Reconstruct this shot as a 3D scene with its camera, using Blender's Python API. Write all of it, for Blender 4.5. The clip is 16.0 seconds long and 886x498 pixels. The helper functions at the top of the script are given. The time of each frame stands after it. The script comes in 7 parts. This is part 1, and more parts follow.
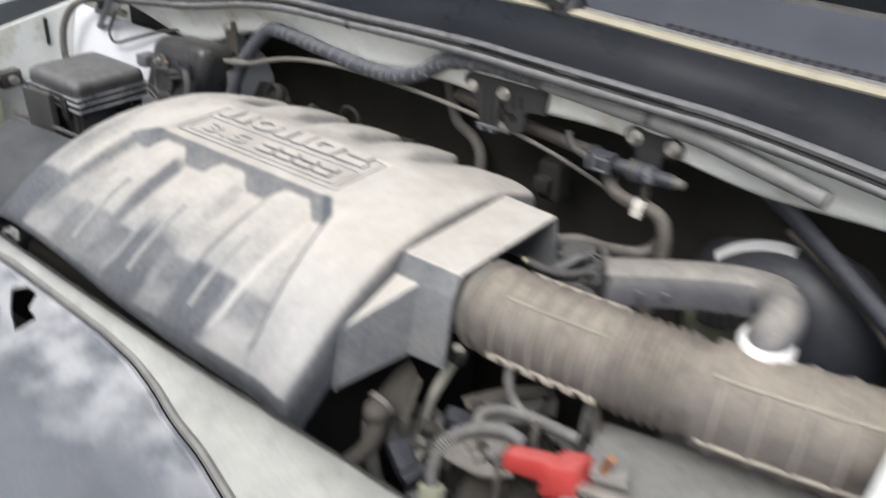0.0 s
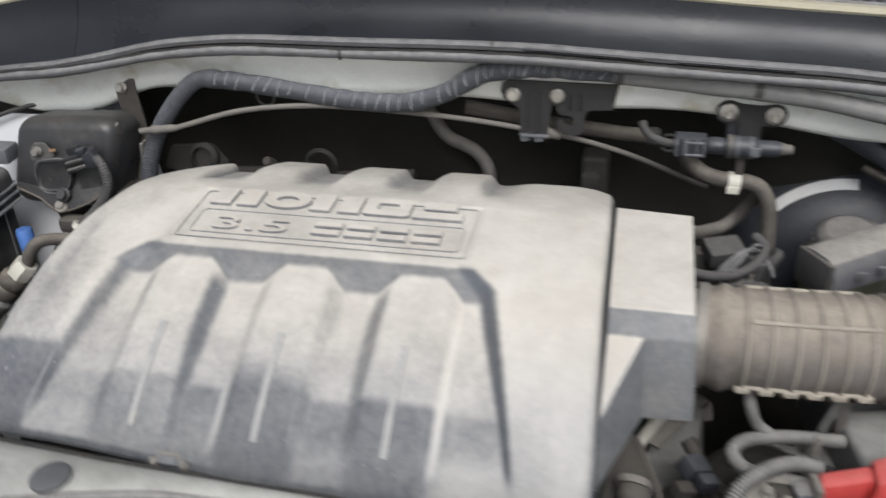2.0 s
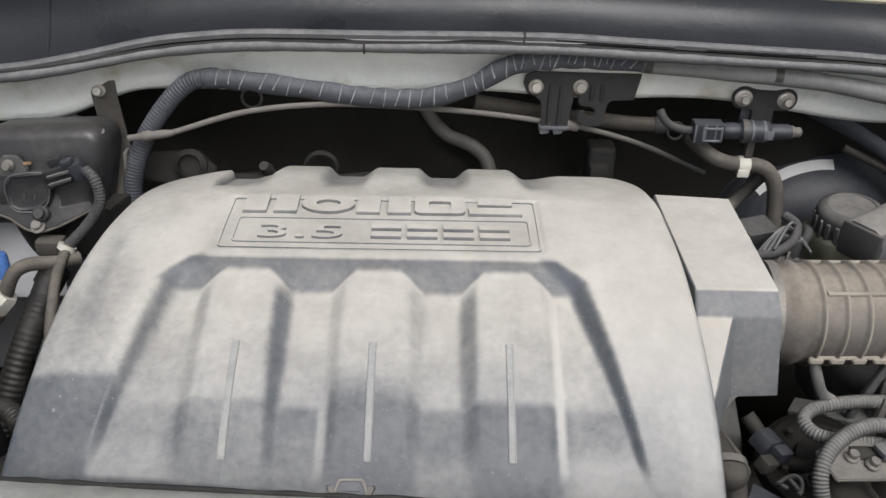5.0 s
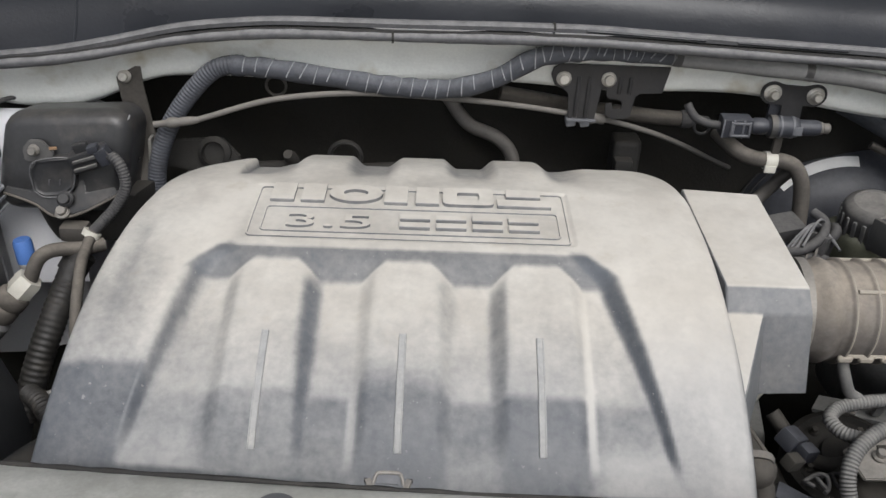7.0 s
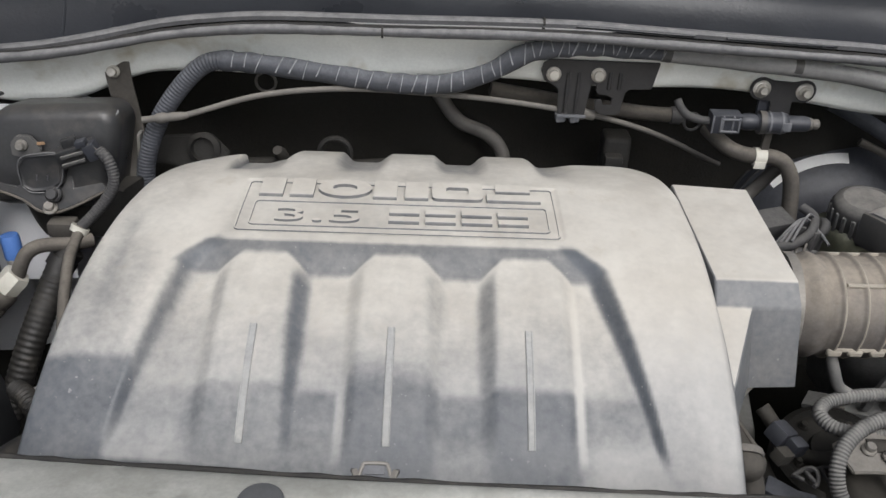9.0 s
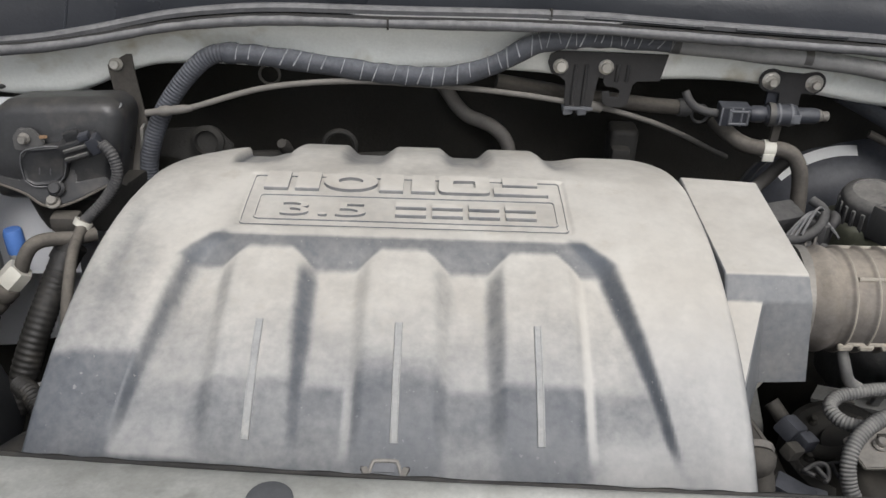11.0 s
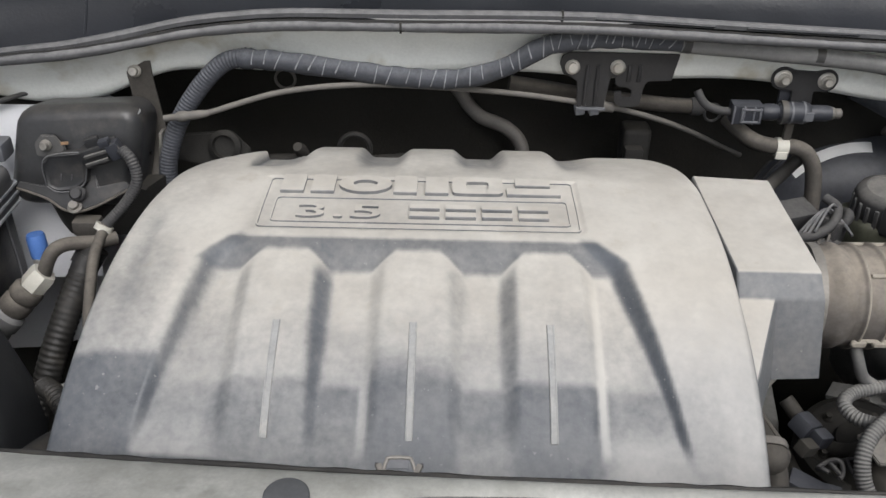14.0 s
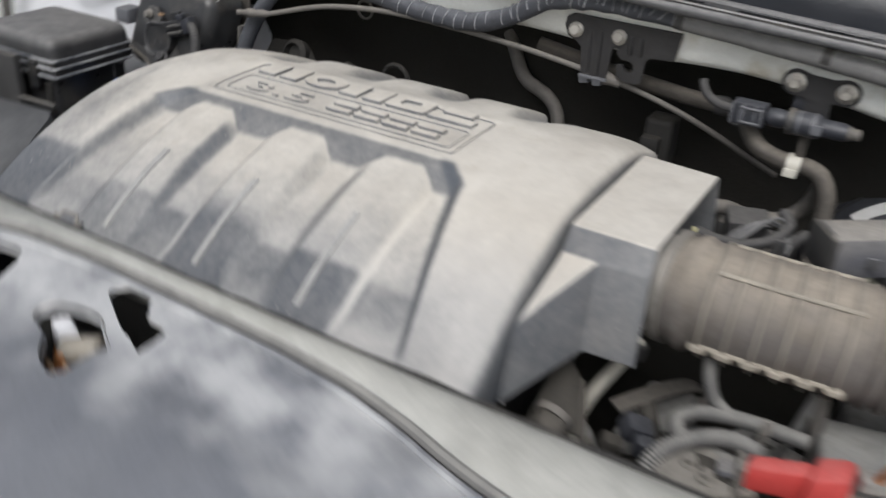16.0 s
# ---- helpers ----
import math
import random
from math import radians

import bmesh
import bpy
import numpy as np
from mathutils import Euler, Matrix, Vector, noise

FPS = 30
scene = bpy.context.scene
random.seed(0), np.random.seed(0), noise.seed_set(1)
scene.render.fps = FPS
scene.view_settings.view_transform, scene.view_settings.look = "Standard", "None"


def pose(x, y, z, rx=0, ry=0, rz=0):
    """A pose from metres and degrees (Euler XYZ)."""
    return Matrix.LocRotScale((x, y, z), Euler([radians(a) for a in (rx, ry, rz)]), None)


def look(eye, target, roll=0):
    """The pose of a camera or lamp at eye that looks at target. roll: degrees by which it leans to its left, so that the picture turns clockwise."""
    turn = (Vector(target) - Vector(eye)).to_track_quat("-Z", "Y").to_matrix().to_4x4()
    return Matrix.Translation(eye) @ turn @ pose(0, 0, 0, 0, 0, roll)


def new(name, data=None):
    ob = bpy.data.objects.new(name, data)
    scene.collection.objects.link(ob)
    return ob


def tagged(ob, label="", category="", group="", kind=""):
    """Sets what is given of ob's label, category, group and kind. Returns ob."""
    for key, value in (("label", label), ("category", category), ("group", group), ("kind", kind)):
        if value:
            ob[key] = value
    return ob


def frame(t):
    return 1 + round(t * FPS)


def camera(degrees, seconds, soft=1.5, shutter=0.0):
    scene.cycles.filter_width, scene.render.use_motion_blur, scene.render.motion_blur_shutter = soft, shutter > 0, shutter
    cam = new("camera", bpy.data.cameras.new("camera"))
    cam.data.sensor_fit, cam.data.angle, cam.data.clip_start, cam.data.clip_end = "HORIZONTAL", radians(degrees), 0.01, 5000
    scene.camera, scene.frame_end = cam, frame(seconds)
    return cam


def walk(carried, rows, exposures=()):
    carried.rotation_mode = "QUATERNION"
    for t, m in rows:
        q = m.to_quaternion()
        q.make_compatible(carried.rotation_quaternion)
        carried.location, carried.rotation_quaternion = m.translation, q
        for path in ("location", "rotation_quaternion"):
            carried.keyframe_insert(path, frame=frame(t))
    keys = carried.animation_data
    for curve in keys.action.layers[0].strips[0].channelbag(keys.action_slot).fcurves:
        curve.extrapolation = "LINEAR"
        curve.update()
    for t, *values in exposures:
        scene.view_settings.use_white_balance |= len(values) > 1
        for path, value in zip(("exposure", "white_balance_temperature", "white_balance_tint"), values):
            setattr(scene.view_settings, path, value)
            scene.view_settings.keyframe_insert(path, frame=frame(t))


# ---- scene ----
cam = camera(53.5, 16.0, shutter=0.8)
PATH = [
    (0, (0.724, -0.128, 1.45), (-0.370, 1.23, 0.471), 1.0),
    (0.5, (0.601, -0.094, 1.438), (-0.540, 1.271, 0.523), -0.4),
    (1, (0.511, -0.101, 1.446), (-0.472, 1.367, 0.509), -0.9),
    (1.5, (0.383, -0.193, 1.451), (-0.198, 1.419, 0.42), -2.1),
    (2, (0.253, -0.172, 1.463), (-0.128, 1.475, 0.392), -2.3),
    (2.5, (0.138, -0.134, 1.443), (-0.156, 1.514, 0.349), -0.0),
    (3, (0.064, -0.199, 1.437), (0.017, 1.478, 0.346), 1.1),
    (3.5, (0.057, -0.202, 1.447), (0.089, 1.498, 0.395), 1.7),
    (4, (0.056, -0.19, 1.444), (0.085, 1.514, 0.397), 1.3),
    (6.5, (0.019, -0.171, 1.438), (0.045, 1.519, 0.369), 2.2),
    (7, (0.020, -0.171, 1.438), (0.043, 1.517, 0.366), 2.3),
    (7.5, (0.028, -0.174, 1.439), (0.042, 1.518, 0.373), 1.8),
    (8, (0.030, -0.177, 1.44), (0.052, 1.517, 0.377), 1.9),
    (8.5, (0.030, -0.176, 1.438), (0.054, 1.516, 0.372), 2.0),
    (9, (0.024, -0.174, 1.431), (0.061, 1.519, 0.366), 2.5),
    (11.5, (0.019, -0.167, 1.428), (0.052, 1.516, 0.347), 2.3),
    (12, (0.021, -0.173, 1.43), (0.031, 1.514, 0.356), 2.1),
    (12.5, (0.021, -0.174, 1.428), (0.034, 1.514, 0.355), 1.8),
    (13, (0.023, -0.174, 1.431), (0.032, 1.512, 0.354), 1.5),
    (13.5, (0.024, -0.174, 1.431), (0.023, 1.511, 0.354), 1.1),
    (14, (0.023, -0.175, 1.433), (0.016, 1.509, 0.354), 1.1),
    (14.5, (0.026, -0.18, 1.427), (0.033, 1.5, 0.342), 1.1),
    (15, (0.078, -0.136, 1.413), (-0.110, 1.512, 0.295), 0.2),
    (15.5, (0.246, -0.104, 1.364), (-0.342, 1.494, 0.315), 0.3),
    (16, (0.454, -0.15, 1.35), (-0.398, 1.367, 0.364), 3.2),
]
walk(cam, [(t, look(eye, target, roll)) for t, eye, target, roll in PATH],
     exposures=[(0, 0.38), (0.5, 0.28), (1, 0.23), (2, 0.14), (3, 0.02), (9, 0.0), (12, -0.02), (15, -0.04), (16, -0.05)])

# ---- light ----
world = bpy.data.worlds.new("sky")
scene.world = world
world.use_nodes = True
wn = world.node_tree
wn.nodes.clear()
sky = wn.nodes.new("ShaderNodeTexSky")
sky.sky_type = "NISHITA"
sky.sun_disc = False
sky.sun_elevation, sky.sun_rotation = radians(52), radians(165)
sky.dust_density = 4.0
soft_sky = wn.nodes.new("ShaderNodeHueSaturation")
soft_sky.inputs["Saturation"].default_value = 0.55
back = wn.nodes.new("ShaderNodeBackground")
back.inputs["Strength"].default_value = 0.135
out = wn.nodes.new("ShaderNodeOutputWorld")
wn.links.new(sky.outputs[0], soft_sky.inputs["Color"])
wn.links.new(soft_sky.outputs[0], back.inputs["Color"])
wn.links.new(back.outputs[0], out.inputs["Surface"])
sun = new("sun", bpy.data.lights.new("sun", "SUN"))
sun.data.energy, sun.data.angle, sun.data.color = 1.9, radians(35), (0.970, 0.988, 1.02)
sun.matrix_world = look((0.8, -2.2, 4.4), (0, 0.4, 1.0))
scene.view_settings.exposure = 0.0


# ---- materials ----
def surf(name, col, rough=0.6, metal=0.0, dust=0.0, dustcol=(0.40, 0.365, 0.31), bump=0.15, grain=350.0, blotch=14.0, vary=0.25, spec=0.5, coat=0.0, stain=None, band=None):
    """Procedural surface: grain and stains on a base colour, with settled dust on faces that look up."""
    m = bpy.data.materials.new(name)
    m.use_nodes = True
    nt = m.node_tree
    n, L = nt.nodes, nt.links
    b = n["Principled BSDF"]
    geo = n.new("ShaderNodeNewGeometry")

    def noise_tex(scale, detail, rough_=0.6):
        t = n.new("ShaderNodeTexNoise")
        t.inputs["Scale"].default_value, t.inputs["Detail"].default_value, t.inputs["Roughness"].default_value = scale, detail, rough_
        L.new(geo.outputs["Position"], t.inputs["Vector"])
        return t.outputs["Fac"]

    def ramp(src, a, b_, lo=0.0, hi=1.0):
        r = n.new("ShaderNodeMapRange")
        r.inputs["From Min"].default_value, r.inputs["From Max"].default_value = a, b_
        r.inputs["To Min"].default_value, r.inputs["To Max"].default_value = lo, hi
        L.new(src, r.inputs["Value"])
        return r.outputs[0]

    def math_(op, a, b_):
        r = n.new("ShaderNodeMath")
        r.operation = op
        for i, v in enumerate((a, b_)):
            if isinstance(v, (int, float)):
                r.inputs[i].default_value = v
            else:
                L.new(v, r.inputs[i])
        return r.outputs[0]

    def mix(f, a, b_):
        r = n.new("ShaderNodeMix")
        r.data_type = "RGBA"
        L.new(f, r.inputs[0])
        for i, v in ((6, a), (7, b_)):
            if isinstance(v, tuple):
                r.inputs[i].default_value = (*v, 1)
            else:
                L.new(v, r.inputs[i])
        return r.outputs[2]

    big, fine = noise_tex(blotch, 5), noise_tex(grain, 3)
    lo = tuple(c * (1 - vary) for c in col)
    hi = tuple(min(1, c * (1 + vary)) for c in col)
    colour = mix(ramp(math_("ADD", math_("MULTIPLY", big, 0.7), math_("MULTIPLY", fine, 0.3)), 0.3, 0.7), lo, hi)
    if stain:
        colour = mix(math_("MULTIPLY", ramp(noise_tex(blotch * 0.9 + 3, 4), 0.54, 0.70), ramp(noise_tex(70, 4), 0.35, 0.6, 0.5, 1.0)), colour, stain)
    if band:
        # a blotched band of colour along one edge: from y, to y, colour
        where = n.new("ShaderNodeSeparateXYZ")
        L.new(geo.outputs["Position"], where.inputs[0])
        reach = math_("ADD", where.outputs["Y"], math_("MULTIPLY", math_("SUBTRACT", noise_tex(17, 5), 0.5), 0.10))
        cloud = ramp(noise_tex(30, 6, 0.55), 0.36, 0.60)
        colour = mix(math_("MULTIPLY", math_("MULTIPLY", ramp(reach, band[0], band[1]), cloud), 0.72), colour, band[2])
    roughness = ramp(big, 0.3, 0.7, max(0.03, rough - 0.08), min(1, rough + 0.1))
    if dust > 0:
        sep = n.new("ShaderNodeSeparateXYZ")
        L.new(geo.outputs["Normal"], sep.inputs[0])
        up = ramp(sep.outputs["Z"], 0.15, 0.95)
        patch = ramp(noise_tex(blotch * 2.2, 6, 0.7), 0.28, 0.62, 0.45, 1.0)
        cover = math_("MULTIPLY", math_("MULTIPLY", math_("ADD", math_("MULTIPLY", up, 0.8), 0.2), patch), dust)
        powder = mix(fine, tuple(c * 0.85 for c in dustcol), tuple(c * 1.12 for c in dustcol))
        colour = mix(cover, colour, powder)
        inv = math_("SUBTRACT", 1.0, cover)
        roughness = math_("ADD", math_("MULTIPLY", roughness, inv), math_("MULTIPLY", cover, 0.95))
        if metal:
            L.new(math_("MULTIPLY", inv, metal), b.inputs["Metallic"])
    elif metal:
        b.inputs["Metallic"].default_value = metal
    L.new(colour, b.inputs["Base Color"])
    L.new(roughness, b.inputs["Roughness"])
    b.inputs["Specular IOR Level"].default_value = spec
    b.inputs["Coat Weight"].default_value = coat
    bp = n.new("ShaderNodeBump")
    bp.inputs["Strength"].default_value, bp.inputs["Distance"].default_value = bump, 0.002
    L.new(math_("ADD", math_("MULTIPLY", fine, 0.6), math_("MULTIPLY", noise_tex(grain * 0.22, 4), 0.8)), bp.inputs["Height"])
    L.new(bp.outputs[0], b.inputs["Normal"])
    return m


def cover_material(name, mapped):
    """Blue-grey moulded plastic under beige road dust; mapped: the mesh says how thick the dust lies, else it lies on faces that look up."""
    m = surf(name, (0.095, 0.104, 0.117), 0.46, bump=0.14, grain=420, blotch=22, vary=0.16)
    nt = m.node_tree
    n, L = nt.nodes, nt.links
    b = n["Principled BSDF"]
    base = b.inputs["Base Color"].links[0].from_socket
    base_rough = b.inputs["Roughness"].links[0].from_socket
    geo = next(x for x in n if x.type == "NEW_GEOMETRY")

    def op(kind, *args):
        r = n.new("ShaderNodeMath")
        r.operation = kind
        for i, v in enumerate(args):
            if isinstance(v, (int, float)):
                r.inputs[i].default_value = v
            else:
                L.new(v, r.inputs[i])
        return r.outputs[0]

    def noise(scale, detail, rough=0.6, stretch=None):
        t = n.new("ShaderNodeTexNoise")
        t.inputs["Scale"].default_value, t.inputs["Detail"].default_value, t.inputs["Roughness"].default_value = scale, detail, rough
        place = geo.outputs["Position"]
        if stretch:
            mp = n.new("ShaderNodeMapping")
            mp.inputs["Scale"].default_value = stretch
            L.new(place, mp.inputs["Vector"])
            place = mp.outputs[0]
        L.new(place, t.inputs["Vector"])
        return op("SUBTRACT", t.outputs["Fac"], 0.5)

    def step(v, a, c, lo=0.0, hi=1.0):
        r = n.new("ShaderNodeMapRange")
        r.interpolation_type = "SMOOTHSTEP"
        r.inputs["From Min"].default_value, r.inputs["From Max"].default_value = a, c
        r.inputs["To Min"].default_value, r.inputs["To Max"].default_value = lo, hi
        L.new(v, r.inputs["Value"])
        return r.outputs[0]

    def blend(f, a, c):
        r = n.new("ShaderNodeMix")
        r.data_type = "RGBA"
        L.new(f, r.inputs[0])
        for i, v in ((6, a), (7, c)):
            if isinstance(v, tuple):
                r.inputs[i].default_value = (*v, 1)
            else:
                L.new(v, r.inputs[i])
        return r.outputs[2]
    wide, mid, fine = noise(10, 4), noise(34, 8, 0.60), noise(150, 5, 0.55)
    runs = noise(60, 5, 0.6, (1.0, 0.25, 0.25))
    if mapped:
        at = n.new("ShaderNodeAttribute")
        at.attribute_name = "dust"
        lay = at.outputs["Fac"]
    else:
        nor = n.new("ShaderNodeSeparateXYZ")
        L.new(geo.outputs["Normal"], nor.inputs[0])
        lay = step(op("ADD", nor.outputs["Z"], op("MULTIPLY", mid, 0.16)), 0.66, 0.90, 0.13, 0.94)
    # edges of the rubbed parts are ragged, the rest only mottled
    edge = op("MULTIPLY", op("MULTIPLY", lay, op("SUBTRACT", 1.0, lay)), 4.0)
    rag = op("ADD", op("MULTIPLY", mid, 0.85), op("ADD", op("MULTIPLY", fine, 0.85), op("MULTIPLY", runs, 0.55)))
    amount = op("ADD", lay, op("MULTIPLY", op("MULTIPLY", edge, rag), 0.42))
    pos = n.new("ShaderNodeSeparateXYZ")
    L.new(geo.outputs["Position"], pos.inputs[0])
    front = op("SUBTRACT", 1.0, step(op("ADD", pos.outputs["Y"], op("MULTIPLY", wide, 0.10)), 0.275, 0.37))
    amount = op("ADD", amount, op("MULTIPLY", op("ADD", op("ADD", mid, op("MULTIPLY", wide, 0.8)), fine), op("ADD", 0.12, op("MULTIPLY", front, 0.08))))
    # pale scuffs and specks on the bare parts
    bare = op("SUBTRACT", 1.0, step(lay, 0.10, 0.55))
    speck = op("MULTIPLY", op("MULTIPLY", step(noise(260, 3, 0.5), 0.17, 0.24), bare), 0.40)
    scuff = op("MULTIPLY", op("MULTIPLY", step(noise(46, 9, 0.74), 0.05, 0.26), bare), 0.24)
    amount = op("MAXIMUM", amount, op("MAXIMUM", scuff, speck))
    r = n.new("ShaderNodeClamp")
    L.new(amount, r.inputs[0])
    r.inputs[1].default_value, r.inputs[2].default_value = 0.0, 0.97
    amount = r.outputs[0]
    powder = blend(step(op("ADD", wide, op("MULTIPLY", mid, 0.5)), -0.22, 0.22), (0.555, 0.522, 0.464), (0.645, 0.616, 0.556))
    powder = blend(op("MULTIPLY", step(op("ADD", noise(19, 7, 0.66), op("MULTIPLY", fine, 0.3)), 0.06, 0.24), 0.42), powder, (0.43, 0.385, 0.315))
    powder = blend(op("MULTIPLY", front, 0.80), powder, (0.485, 0.482, 0.472))
    L.new(blend(amount, base, powder), b.inputs["Base Color"])
    L.new(op("ADD", op("MULTIPLY", base_rough, op("SUBTRACT", 1.0, amount)), op("MULTIPLY", amount, 0.95)), b.inputs["Roughness"])
    return m


